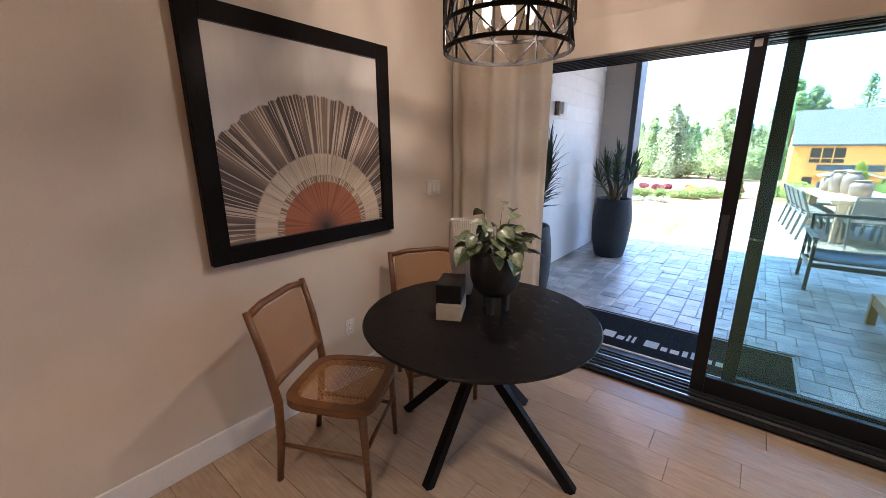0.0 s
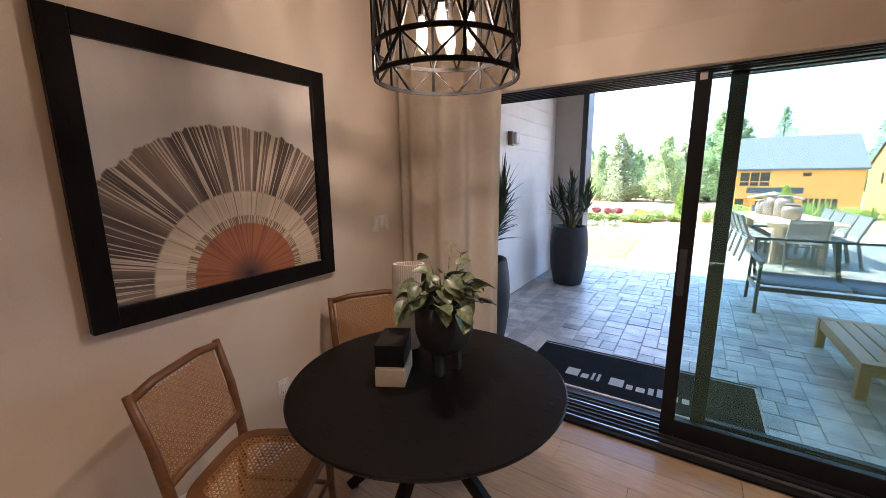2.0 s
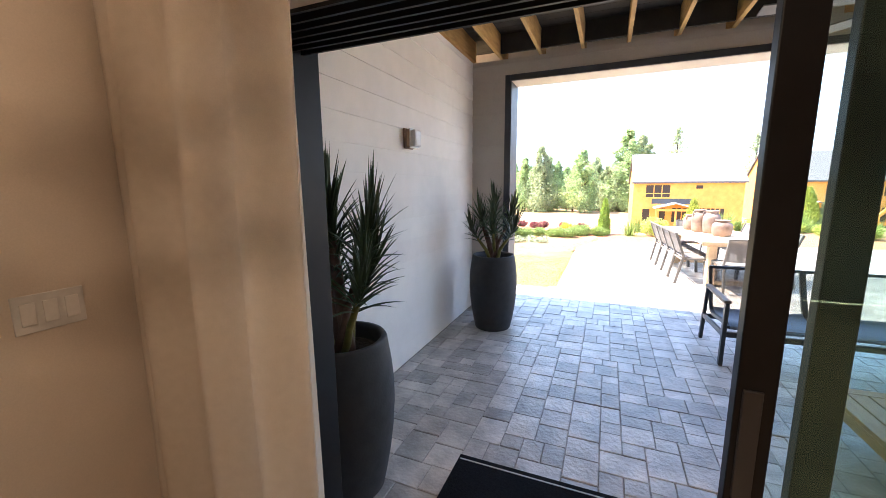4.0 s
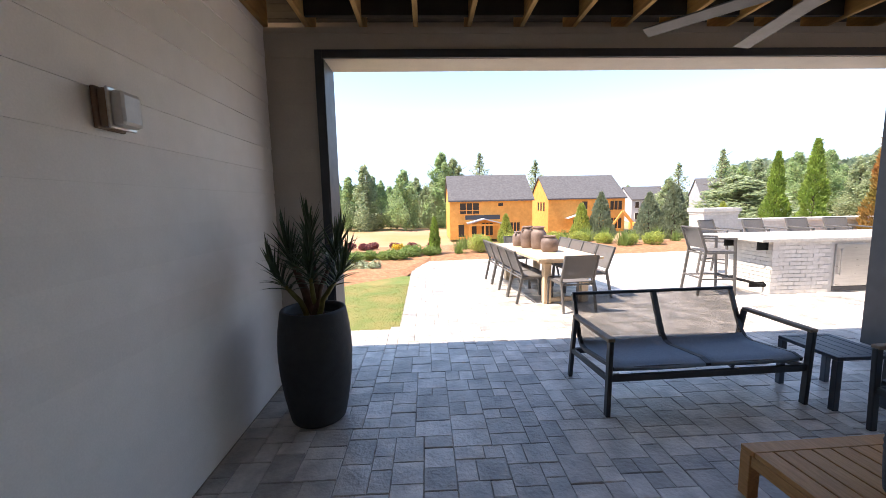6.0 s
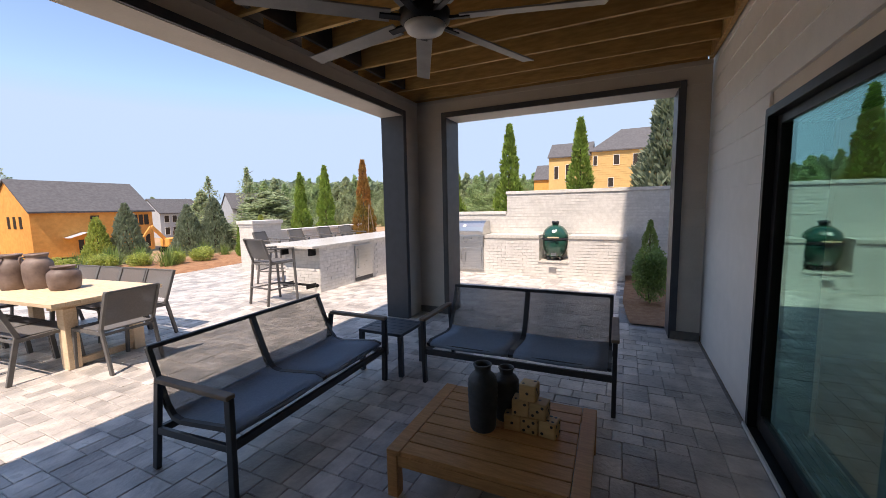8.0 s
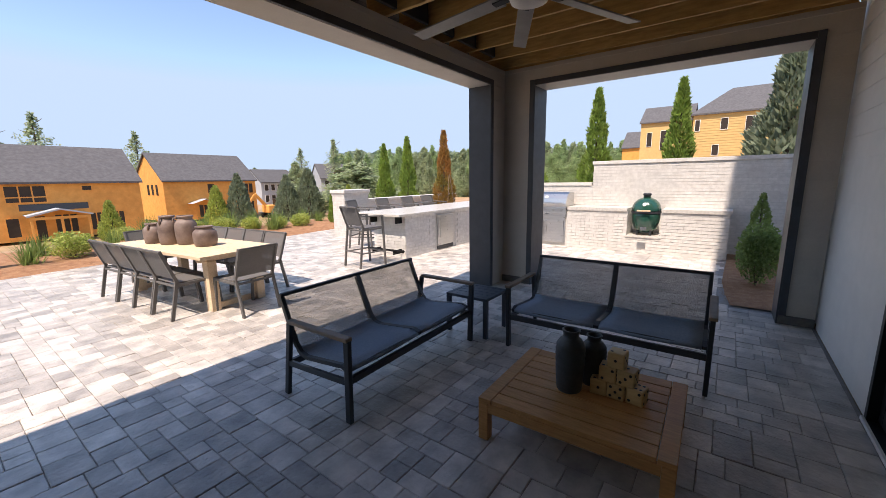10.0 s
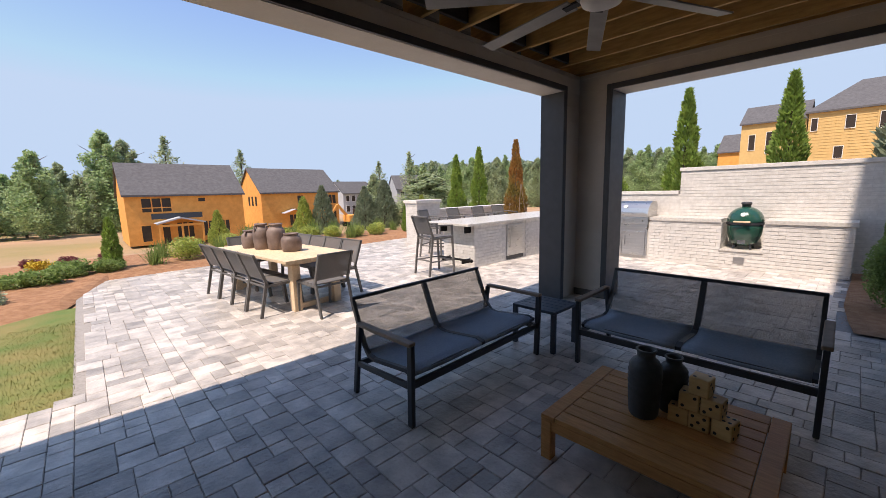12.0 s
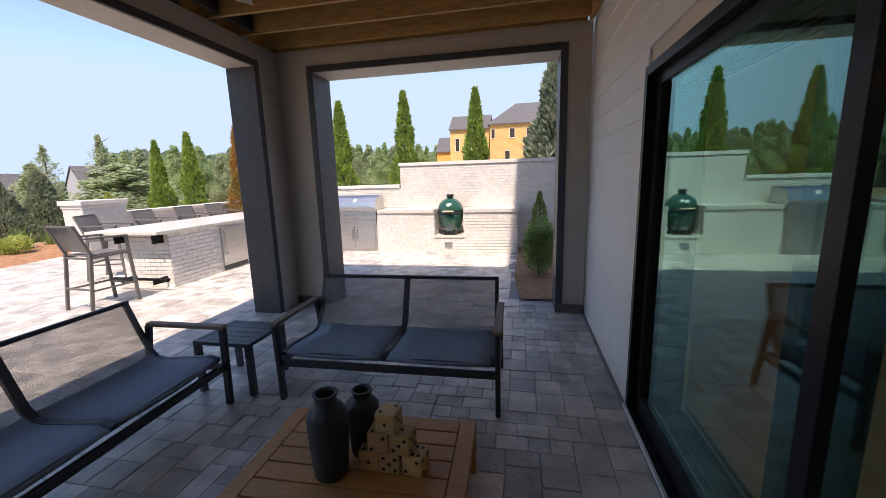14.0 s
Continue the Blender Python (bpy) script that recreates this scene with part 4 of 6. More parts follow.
def jug(at, r, h, label):
    j = thing("clay_jug", label, "jug", "clay jugs on the outdoor table", at=at)
    prof = [(0.001, 0), (r * 0.82, 0), (r * 0.90, 0.015), (r * 0.98, h * 0.3), (r, h * 0.55), (r * 0.96, h * 0.72), (r * 0.78, h * 0.82), (r * 0.66, h * 0.86), (r * 0.66, h * 0.92), (r * 0.74, h * 0.95), (r * 0.74, h), (r * 0.6, h), (r * 0.58, h * 0.88), (0.001, h * 0.84)]
    part("body", lathe(prof, 36), M_JUG, j, smooth=True)
    bm = bmesh.new()
    tube(bm, [(r * 0.66, 0, h * 0.90), (r * 0.95, 0, h * 0.92), (r * 1.02, 0, h * 0.80), (r * 0.93, 0, h * 0.70)], 0.012, 8)
    part("handle", bm, M_JUG, j, smooth=True)


jug(DINING @ pose(3.47, 6.60, 0.755, 0, 0, 70), 0.155, 0.28, "squat brown clay jug on the outdoor table")
jug(DINING @ pose(3.43, 7.02, 0.755, 0, 0, 150), 0.145, 0.42, "tall brown clay jug on the outdoor table")
jug(DINING @ pose(3.30, 7.26, 0.755, 0, 0, 200), 0.135, 0.42, "tall mottled clay jug on the outdoor table")
jug(DINING @ pose(3.24, 7.60, 0.755, 0, 0, 220), 0.13, 0.30, "small brown clay jug on the outdoor table")


# ---- outdoor kitchen ----
def brick_face(x0, x1, z0, z1, rnd, holes=()):
    """Brick boxes on the plane y = 0, facing -y, in running bond."""
    bm = bmesh.new()
    ch, bl = 0.0685, 0.205
    z, row = z0, 0
    while z < z1 - 0.01:
        x = x0 - (bl / 2 if row % 2 else 0)
        while x < x1 - 0.01:
            a, b = max(x + 0.0022, x0), min(x + bl - 0.0022, x1)
            c, d = z + 0.004, min(z + ch - 0.004, z1)
            x += bl
            if b - a < 0.02 or any(a < h1 and b > h0 and c < k1 and d > k0 for h0, h1, k0, k1 in holes):
                continue
            o = rnd.uniform(-0.002, 0.002)
            p = [bm.verts.new(q) for q in ((a, -0.005 + o, c), (b, -0.005 + o, c), (b, -0.005 + o, d), (a, -0.005 + o, d), (a, 0.004, c), (b, 0.004, c), (b, 0.004, d), (a, 0.004, d))]
            for f in ((0, 1, 2, 3), (0, 4, 5, 1), (3, 2, 6, 7), (0, 3, 7, 4), (1, 5, 6, 2)):
                bm.faces.new([p[i] for i in f])
        z += ch
        row += 1
    return bm


rnd = random.Random(5)


def bricks(parent, place, length, z0, z1, holes=()):
    b = part("bricks", brick_face(0, length, z0, z1, rnd, holes), M_BRICK, parent, "courses of white painted brick")
    b["kind"] = "stuff"
    b.matrix_basis = place
    return b


TO_W = lambda x, y: pose(x, y, 0, 0, 0, -90)     # face towards -x, own x along -y
KX, KW = 10.36, 11.05
wall = thing("kitchen_wall", "white painted brick wall stepping down behind the counter", "brick wall")
part("core", bx(KW, KW + 0.30, -1.6, 3.56, 0, 1.93), M_MORTAR, wall)
part("core", bx(KW, KW + 0.30, 3.56, 5.4, 0, 1.43), M_MORTAR, wall)
part("cap", bx(KW - 0.03, KW + 0.33, -1.6, 3.59, 1.93, 2.005, 0.006), M_BRICK, wall)
part("cap", bx(KW - 0.03, KW + 0.33, 3.591, 5.43, 1.43, 1.505, 0.006), M_BRICK, wall)
bricks(wall, TO_W(KW, 3.56), 5.1, 0.0, 1.93)
bricks(wall, TO_W(KW, 5.4), 1.83, 0.0, 1.43)
bricks(wall, pose(KW + 0.30, 3.56, 0, 0, 0, 180), 0.30, 1.51, 1.93)

counter = thing("grill_counter", "white brick grill counter with a pale stone top", "outdoor counter")
NY0, NY1, NZ = 1.96, 2.62, 0.33       # niche of the kamado
part("core", bx(KX + 0.008, KW - 0.01, 0.81, NY0, 0, 0.88), M_MORTAR, counter)
part("core", bx(KX + 0.008, KW - 0.01, NY1, 3.92, 0, 0.88), M_MORTAR, counter)
part("core", bx(KX + 0.008, KW - 0.01, NY0, NY1, 0, NZ), M_MORTAR, counter)
part("core", bx(KX + 0.03, KW - 0.01, 3.93, 5.11, 0, 0.84), M_MORTAR, counter)
part("core", bx(KX + 0.008, KW - 0.01, 5.12, 5.36, 0, 0.88), M_MORTAR, counter)
part("ledge", bx(KX - 0.025, KW - 0.02, NY0 - 0.02, NY1 + 0.02, NZ, NZ + 0.035, 0.004), M_STONE, counter)
part("worktop", bx(KX - 0.03, KW - 0.01, 0.78, NY0, 0.88, 0.955, 0.005), M_STONE, counter)
part("worktop", bx(KX - 0.03, KW - 0.01, NY1, 3.93, 0.88, 0.955, 0.005), M_STONE, counter)
part("worktop", bx(KX - 0.03, KW - 0.01, 5.12, 5.38, 0.88, 0.955, 0.005), M_STONE, counter)
bricks(counter, TO_W(KX, 3.92), 3.92 - NY1, 0, 0.88)
bricks(counter, TO_W(KX, NY0), NY0 - 0.81, 0, 0.88)
bricks(counter, TO_W(KX, NY1), NY1 - NY0, 0, NZ)
bricks(counter, TO_W(KX, 5.36), 5.36 - 5.12, 0, 0.88)
bricks(counter, pose(KX, 0.81, 0), KW - KX - 0.01, 0, 0.88)
bricks(counter, pose(KX, NY1, 0), KW - KX - 0.01, NZ + 0.04, 0.88)
part("vent", bx(KX - 0.014, KX - 0.006, 2.22, 2.39, 0.10, 0.23, 0.002), M_STEEL, counter, "small metal vent panel")


def kamado():
    k = thing("kamado_grill", "green ceramic egg-shaped kamado grill in its niche", "grill", at=pose(KX + 0.30, 2.30, NZ + 0.035))
    for a in (45, 135, 225, 315):
        c, s = math.cos(radians(a)), math.sin(radians(a))
        bm = bmesh.new()
        bar(bm, (0.20 * c, 0.20 * s, 0.0), (0.17 * c, 0.17 * s, 0.11), 0.035, 0.03, 0.004)
        part("foot", bm, M_FRAME, k)
    part("base", lathe([(0.001, 0.07), (0.16, 0.075), (0.22, 0.14), (0.27, 0.28), (0.285, 0.42), (0.283, 0.50), (0.001, 0.50)], 44), M_EGG, k, smooth=True)
    part("band", lathe([(0.280, 0.478), (0.296, 0.478), (0.296, 0.52), (0.280, 0.52)], 44), M_FRAME, k, "black steel hinge band")
    part("lid", lathe([(0.001, 0.505), (0.284, 0.507), (0.292, 0.55), (0.280, 0.63), (0.24, 0.71), (0.17, 0.775), (0.09, 0.81), (0.075, 0.815), (0.001, 0.815)], 44), M_EGG, k, smooth=True)
    part("chimney_cap", lathe([(0.001, 0.81), (0.07, 0.81), (0.075, 0.86), (0.085, 0.865), (0.085, 0.895), (0.06, 0.91), (0.001, 0.91)], 28), M_FRAME, k, smooth=True)
    bm = bmesh.new()
    bar(bm, (-0.335, -0.13, 0.545), (-0.335, 0.13, 0.545), 0.03, 0.03, 0.006)
    part("handle", bm, M_PALETEAK, k, "pale wooden handle")
    for y in (-0.11, 0.11):
        part("bracket", bx(-0.335, -0.27, y - 0.012, y + 0.012, 0.535, 0.555, 0.003), M_FRAME, k)
    part("thermometer", cyl(bmesh.new(), (0, 0), 0.038, 0, 0.012, 24, pose(-0.258, 0, 0.675, 0, -62, 0)), M_PLASTIC, k, "white round thermometer")
    part("draft_door", bx(-0.235, -0.20, -0.06, 0.06, 0.115, 0.19, 0.004), M_STEEL, k)


kamado()


def gas_grill():
    g = thing("gas_grill", "stainless steel built-in gas grill over double doors", "grill", at=pose(KX, 3.97, 0))
    W = 1.06
    part("cabinet", bx(-0.005, 0.02, 0, W, 0.08, 0.84, 0.003), M_STEEL, g)
    for y0 in (0.04, W / 2 + 0.01):
        d = part("door", bx(-0.022, -0.006, y0, y0 + W / 2 - 0.05, 0.10, 0.62, 0.004), M_STEEL, g)
        bm = bmesh.new()
        yy = y0 + (W / 2 - 0.10 if y0 < 0.1 else 0.05)
        bar(bm, (-0.05, yy, 0.30), (-0.05, yy, 0.52), 0.015, 0.015, 0.004)
        box(bm, -0.05, -0.022, yy - 0.006, yy + 0.006, 0.31, 0.325)
        box(bm, -0.05, -0.022, yy - 0.006, yy + 0.006, 0.495, 0.51)
        part("handle", bm, M_STEEL, d)
    part("control_panel", bx(-0.05, 0.55, -0.02, W, 0.79, 0.935, 0.008), M_STEEL, g)
    for i in range(5):
        part("knob", cyl(bmesh.new(), (0, 0), 0.030, 0, 0.035, 20, pose(-0.051, 0.12 + i * 0.20, 0.86, 0, -90, 0)), M_STEEL, g)
    bm = bmesh.new()
    prof = [(-0.02, 0.94), (-0.03, 1.02), (0.02, 1.14), (0.12, 1.24), (0.26, 1.285), (0.50, 1.285), (0.56, 1.20), (0.56, 0.94)]
    A = [bm.verts.new((x, 0.0, z)) for x, z in prof]
    B = [bm.verts.new((x, W - 0.05, z)) for x, z in prof]
    for i in range(len(prof)):
        j = (i + 1) % len(prof)
        bm.faces.new((A[i], B[i], B[j], A[j]))
    bm.faces.new(A)
    bm.faces.new(B[::-1])
    bmesh.ops.recalc_face_normals(bm, faces=bm.faces)
    part("hood", bm, M_STEEL, g)
    bm = bmesh.new()
    bar(bm, (-0.075, 0.06, 1.04), (-0.075, W - 0.11, 1.04), 0.024, 0.024, 0.006)
    for y in (0.10, W - 0.15):
        box(bm, -0.075, -0.02, y - 0.01, y + 0.01, 1.03, 1.05)
    part("hood_handle", bm, M_STEEL, g)
    part("thermometer", cyl(bmesh.new(), (0, 0), 0.045, 0, 0.012, 24, pose(0.045, 0.5, 1.165, 0, -48, 0)), M_PLASTIC, g)


gas_grill()

island = thing("bar_island", "white painted brick bar island with a pale stone top", "bar island")
IX0, IX1, IY0, IY1 = 7.19, 11.7, 6.27, 7.20
part("core", bx(IX0 + 0.01, IX1, IY0 + 0.01, IY1, 0, 0.89), M_MORTAR, island)
part("worktop", bx(IX0 - 0.24, IX1 + 0.2, IY0 - 0.06, IY1 + 0.40, 0.89, 0.94, 0.005), M_STONE, island, "pale mottled stone bar top")
bricks(island, pose(IX0, IY0, 0), IX1 - IX0, 0, 0.89, holes=((1.06, 1.78, -1, 0.85),))
bricks(island, TO_W(IX0, IY1), IY1 - IY0, 0, 0.89)
fr = part("fridge_door", bx(IX0 + 1.10, IX0 + 1.74, IY0 - 0.025, IY0 + 0.01, 0.11, 0.83, 0.005), M_STEEL, island, "stainless steel under-counter fridge door")
bm = bmesh.new()
bar(bm, (IX0 + 1.16, IY0 - 0.06, 0.30), (IX0 + 1.16, IY0 - 0.06, 0.76), 0.02, 0.02, 0.005)
box(bm, IX0 + 1.152, IX0 + 1.168, IY0 - 0.06, IY0 - 0.02, 0.32, 0.34)
box(bm, IX0 + 1.152, IX0 + 1.168, IY0 - 0.06, IY0 - 0.02, 0.72, 0.74)
part("handle", bm, M_STEEL, fr)
part("grille", bx(IX0 + 1.10, IX0 + 1.74, IY0 - 0.012, IY0 + 0.01, 0.02, 0.10, 0.003), M_FRAME, island)
for yy in (IY0 + 0.10, IY1 - 0.1):
    part("bracket", bx(IX0 - 0.18, IX0 - 0.002, yy - 0.02, yy + 0.02, 0.74, 0.888, 0.003), M_WIRE, island, "dark iron counter bracket")
bm = bmesh.new()
tube(bm, [(IX0 - 0.24, IY0 - 0.12, 0.19), (IX0 - 0.24, IY1 - 0.05, 0.19)], 0.024, 12)
part("foot_rail", bm, M_WIRE, island, "dark iron foot rail", smooth=True)
for yy in (IY0 + 0.12, IY1 - 0.2):
    part("rail_bracket", bx(IX0 - 0.26, IX0 - 0.001, yy - 0.012, yy + 0.012, 0.10, 0.19, 0.003), M_WIRE, island)
part("rail_end", lathe([(0.001, 0), (0.034, 0), (0.038, 0.02), (0.03, 0.035), (0.001, 0.035)], 18, pose(IX0 - 0.24, IY0 - 0.12, 0.19, 90, 0, 0)), M_WIRE, island, smooth=True)

G = "stools at the bar island"
stool = sling_chair(pose(6.30, 6.52, 0, 0, 0, 84), "taupe metal bar stool with arms at the island end", G, seat=0.74, back=1.16, W=0.50, D=0.52, arms=True, rail=True, name="bar_stool", category="bar stool")
for x, a in ((7.72, 22), (8.72, 8), (9.72, 4), (10.6, 0)):
    copy_thing(stool, pose(x, 8.08, 0, 0, 0, a))
pillar = thing("brick_pillar", "white painted brick pillar with a stepped cap", "pillar", at=pose(8.75, 10.05, 0))
part("shaft", bx(0, 0.95, 0, 0.55, 0, 1.20), M_MORTAR, pillar)
part("cap", bx(-0.05, 1.0, -0.05, 0.6, 1.27, 1.37, 0.01), M_BRICK, pillar)
part("cap", bx(-0.02, 0.97, -0.02, 0.57, 1.201, 1.269, 0.008), M_BRICK, pillar)
bricks(pillar, pose(0, 0, 0), 0.95, 0, 1.20)
bricks(pillar, pose(0, 0.55, 0, 0, 0, -90), 0.55, 0, 1.20)
low = thing("seat_wall", "low white brick wall with a stone cap behind the bar", "brick wall", at=pose(9.76, 10.2, 0))
part("core", bx(0, 5.0, 0, 0.3, 0, 0.98), M_MORTAR, low)
part("cap", bx(-0.01, 5.0, -0.04, 0.34, 0.981, 1.06, 0.006), M_BRICK, low)
bricks(low, pose(0, 0, 0), 5.0, 0, 0.98)


# ---- planting ----
def leaf_cloud(bm, rnd, c, rad, n, size, flat=1.0, hollow=0.35):
    """n small leaf blades scattered through an ellipsoid, thicker towards its outside."""
    for _ in range(n):
        d = Vector((rnd.gauss(0, 1), rnd.gauss(0, 1), rnd.gauss(0, 1))).normalized()
        r = hollow + (1 - hollow) * rnd.random() ** 0.6
        p = Vector(c) + Vector((d.x * rad[0] * r, d.y * rad[1] * r, d.z * rad[2] * r))
        u = Vector((rnd.gauss(0, 1), rnd.gauss(0, 1), rnd.gauss(0, 0.6))).normalized()
        w = u.cross(Vector((rnd.gauss(0, 1), rnd.gauss(0, 1), rnd.gauss(0, 1)))).normalized()
        s = size * rnd.uniform(0.6, 1.3)
        bm.faces.new([bm.verts.new(p + q) for q in (-u * s, w * s * 0.5, u * s, -w * s * 0.5)])


def conifer(name, h, r, n, material, label, seed, category="conifer", blade=0.09, group="evergreens along the patio", full=0.75):
    """A dense upright evergreen: many upward sprays on a cone with uneven edges."""
    rnd = random.Random(seed)
    t = thing(name, label, category, group)
    bm = bmesh.new()
    tube(bm, [(0, 0, 0), (0.01, 0, h * 0.5), (0, 0, h * 0.92)], [r * 0.10, r * 0.07, 0.012], 8)
    part("trunk", bm, M_BARK, t)
    bm = bmesh.new()
    lobes = [(rnd.uniform(0, 6.28), rnd.uniform(1.5, 4.0), rnd.uniform(0.05, 0.16)) for _ in range(6)]
    for _ in range(n):
        u = rnd.random() ** 1.25
        a = rnd.uniform(0, 2 * math.pi)
        env = (1 - u) ** full * (0.70 + 0.30 * min(1.0, u / 0.12)) + 0.02
        env *= 1 + sum(k * math.sin(a * 2 + p + u * f * 6) for p, f, k in lobes) * 0.5
        q = r * env * (0.45 + 0.55 * rnd.random() ** 0.45)
        p = Vector((q * math.cos(a), q * math.sin(a), 0.04 + u * h * 0.97))
        out = Vector((math.cos(a), math.sin(a), 0))
        d = (out * rnd.uniform(0.15, 0.8) + Vector((0, 0, rnd.uniform(0.4, 1.1))) + Vector((rnd.gauss(0, .25), rnd.gauss(0, .25), 0))).normalized()
        s = d.cross(Vector((rnd.gauss(0, 1), rnd.gauss(0, 1), rnd.gauss(0, 1)))).normalized()
        L = blade * rnd.uniform(0.7, 1.5)
        bm.faces.new([bm.verts.new(p + k) for k in (-d * L * 0.3, s * L * 0.28 + d * L * 0.2, d * L, -s * L * 0.28 + d * L * 0.25)])
    part("crown", bm, material, t)
    return t


def put(ob, x, y, z=None, rot=0, s=1.0, sz=None):
    ob.matrix_basis = pose(x, y, ground_z(x, y) if z is None else z, 0, 0, rot) @ Matrix.Diagonal((s, s, sz or s, 1))
    return ob


def again(ob, x, y, z=None, rot=0, s=1.0, sz=None):
    c = copy_thing(ob, Matrix.Identity(4))
    return put(c, x, y, z, rot, s, sz)


arb = conifer("arborvitae", 4.0, 0.56, 6500, M_CONIFER, "tall narrow green arborvitae behind the brick wall", 11)
put(arb, 13.28, 12.82, s=0.81)
again(arb, 13.2, 11.44, rot=80, s=0.855)
again(arb, 15.18, 4.64, z=0.1, rot=150, s=1.115)
again(arb, 16.6, 2.38, z=0.2, rot=220, s=1.155)
again(arb, 14.13, 6.49, z=0.0, rot=300, s=1.04)
put(conifer("arborvitae", 4.3, 0.58, 5600, M_RUST, "tall arborvitae turned rusty brown", 12), 13.31, 9.70, z=-0.08, s=0.83)
small = conifer("dwarf_arborvitae", 1.45, 0.27, 3200, M_CONIFER, "small green cone-shaped arborvitae in the mulch bed", 13, blade=0.06, full=0.5)
put(small, 1.64, 12.25, z=0.02, s=0.72, sz=0.82)
again(small, 10.65, 13.0, z=0.0, rot=60, s=0.85, sz=0.89)
for x0, y0, dx in ((12.6, 8.6, -0.35), (12.9, 9.3, 0.3), (14.1, 8.4, -0.5)):
    st = thing("bamboo_stake", "thin leaning bamboo stake beside the browned arborvitae", "stake", "stakes at the browned tree", at=pose(x0, y0, -0.1))
    bm = bmesh.new()
    tube(bm, [(0, 0, 0), (dx, 0.1, 1.9)], [0.014, 0.010], 8)
    part("cane", bm, M_TEAKARM, st)
blue = conifer("spruce", 3.6, 1.25, 6000, M_BLUECON, "bluish young spruce on the slope", 14, blade=0.14)
put(blue, 14.25, 21.9, s=0.76)
again(blue, 15.4, 21.4, rot=70, s=0.84)
again(blue, 10.95, 20.9, rot=20, s=0.66, sz=0.74)
light = conifer("young_cypress", 3.2, 1.0, 4500, M_BUSH, "yellow-green young cypress on the slope", 15, blade=0.14)
put(light, 10.0, 21.2, s=0.66)
again(light, 5.0, 17.5, rot=40, s=0.42)
again(light, 14.6, 16.8, rot=99, s=0.5)
bigc = conifer("spruce", 6.2, 1.6, 5200, M_BLUECON, "large bluish spruce behind the brick wall", 16, blade=0.22)
put(bigc, 16.6, -0.40, z=0.1, s=0.87)
holly = conifer("holly_shrub", 1.75, 0.40, 3000, M_GREENBUSH, "upright dark green holly against the brick wall", 17, category="shrub", blade=0.05, group="shrubs beside the brick wall")
put(holly, 10.35, 0.36, z=0.03, s=0.72)


def bush(name, r, h, n, material, label, seed, size=0.03, group="shrubs in the mulch bed"):
    rnd = random.Random(seed)
    b = thing(name, label, "shrub", group)
    bm = bmesh.new()
    for k in range(5):
        a = 1.256 * k
        tube(bm, [(0, 0, 0), (r * 0.4 * math.cos(a), r * 0.4 * math.sin(a), h * 0.6)], [0.012, 0.006], 5)
    part("stems", bm, M_BARK, b)
    bm = bmesh.new()
    leaf_cloud(bm, rnd, (0, 0, h * 0.52), (r, r, h * 0.5), n, size)
    for k in range(7):
        a = rnd.uniform(0, 6.28)
        leaf_cloud(bm, rnd, (r * 0.6 * math.cos(a), r * 0.6 * math.sin(a), h * rnd.uniform(0.4, 0.75)), (r * 0.45,) * 3, n // 9, size)
    part("leaves", bm, material, b)
    return b


rd = random.Random(21)
round_ = bush("round_shrub", 0.42, 0.62, 1500, M_BUSH, "round yellow-green shrub in the mulch bed", 31)
put(round_, 3.1, 12.45, z=0.02)
for i, (x, y) in enumerate(((4.6, 14.6), (6.3, 14.5), (7.15, 14.3), (7.8, 13.75), (8.5, 13.3), (9.3, 13.2))):
    again(round_, x, y, z=0.0, rot=50 * i, s=rd.uniform(0.72, 0.88))
green = bush("leafy_shrub", 0.45, 0.42, 1200, M_GREENBUSH, "low leafy green shrub in the mulch bed", 32, 0.04)
put(green, 0.9, 12.0, z=0.02, s=0.8)
for i in range(13):
    again(green, -3.6 + 0.42 * i + rd.uniform(-0.1, 0.1), 9.9 + 0.16 * i + rd.uniform(-0.25, 0.25), z=0.02, rot=40 * i, s=rd.uniform(0.5, 0.8))
red = bush("burgundy_shrub", 0.40, 0.45, 900, M_REDBUSH, "burgundy leaved shrub along the bed edge", 33, 0.04)
put(red, -0.6, 14.2, z=0.0, s=0.6)
for i in range(9):
    again(red, -4.4 + 0.75 * i + rd.uniform(-0.15, 0.15), 14.0 + rd.uniform(-0.3, 0.5), z=0.0, rot=33 * i, s=rd.uniform(0.45, 0.7))
flower = bush("yellow_flowers", 0.28, 0.28, 500, M_YELLOWFLOWER, "patch of yellow flowers in the bed", 34, 0.035)
put(flower, -3.7, 13.1, z=0.02)
again(flower, 0.4, 13.4, z=0.02, s=0.9)
silver = bush("silver_groundcover", 0.35, 0.20, 700, M_SILVER, "low silvery groundcover on the mulch", 35, 0.03)
put(silver, -1.1, 9.15, z=0.0)
for i in range(7):
    again(silver, -3.4 + 0.55 * i, 8.9 + 0.14 * i + rd.uniform(-0.25, 0.25), z=0.0, rot=51 * i, s=rd.uniform(0.7, 1.1))


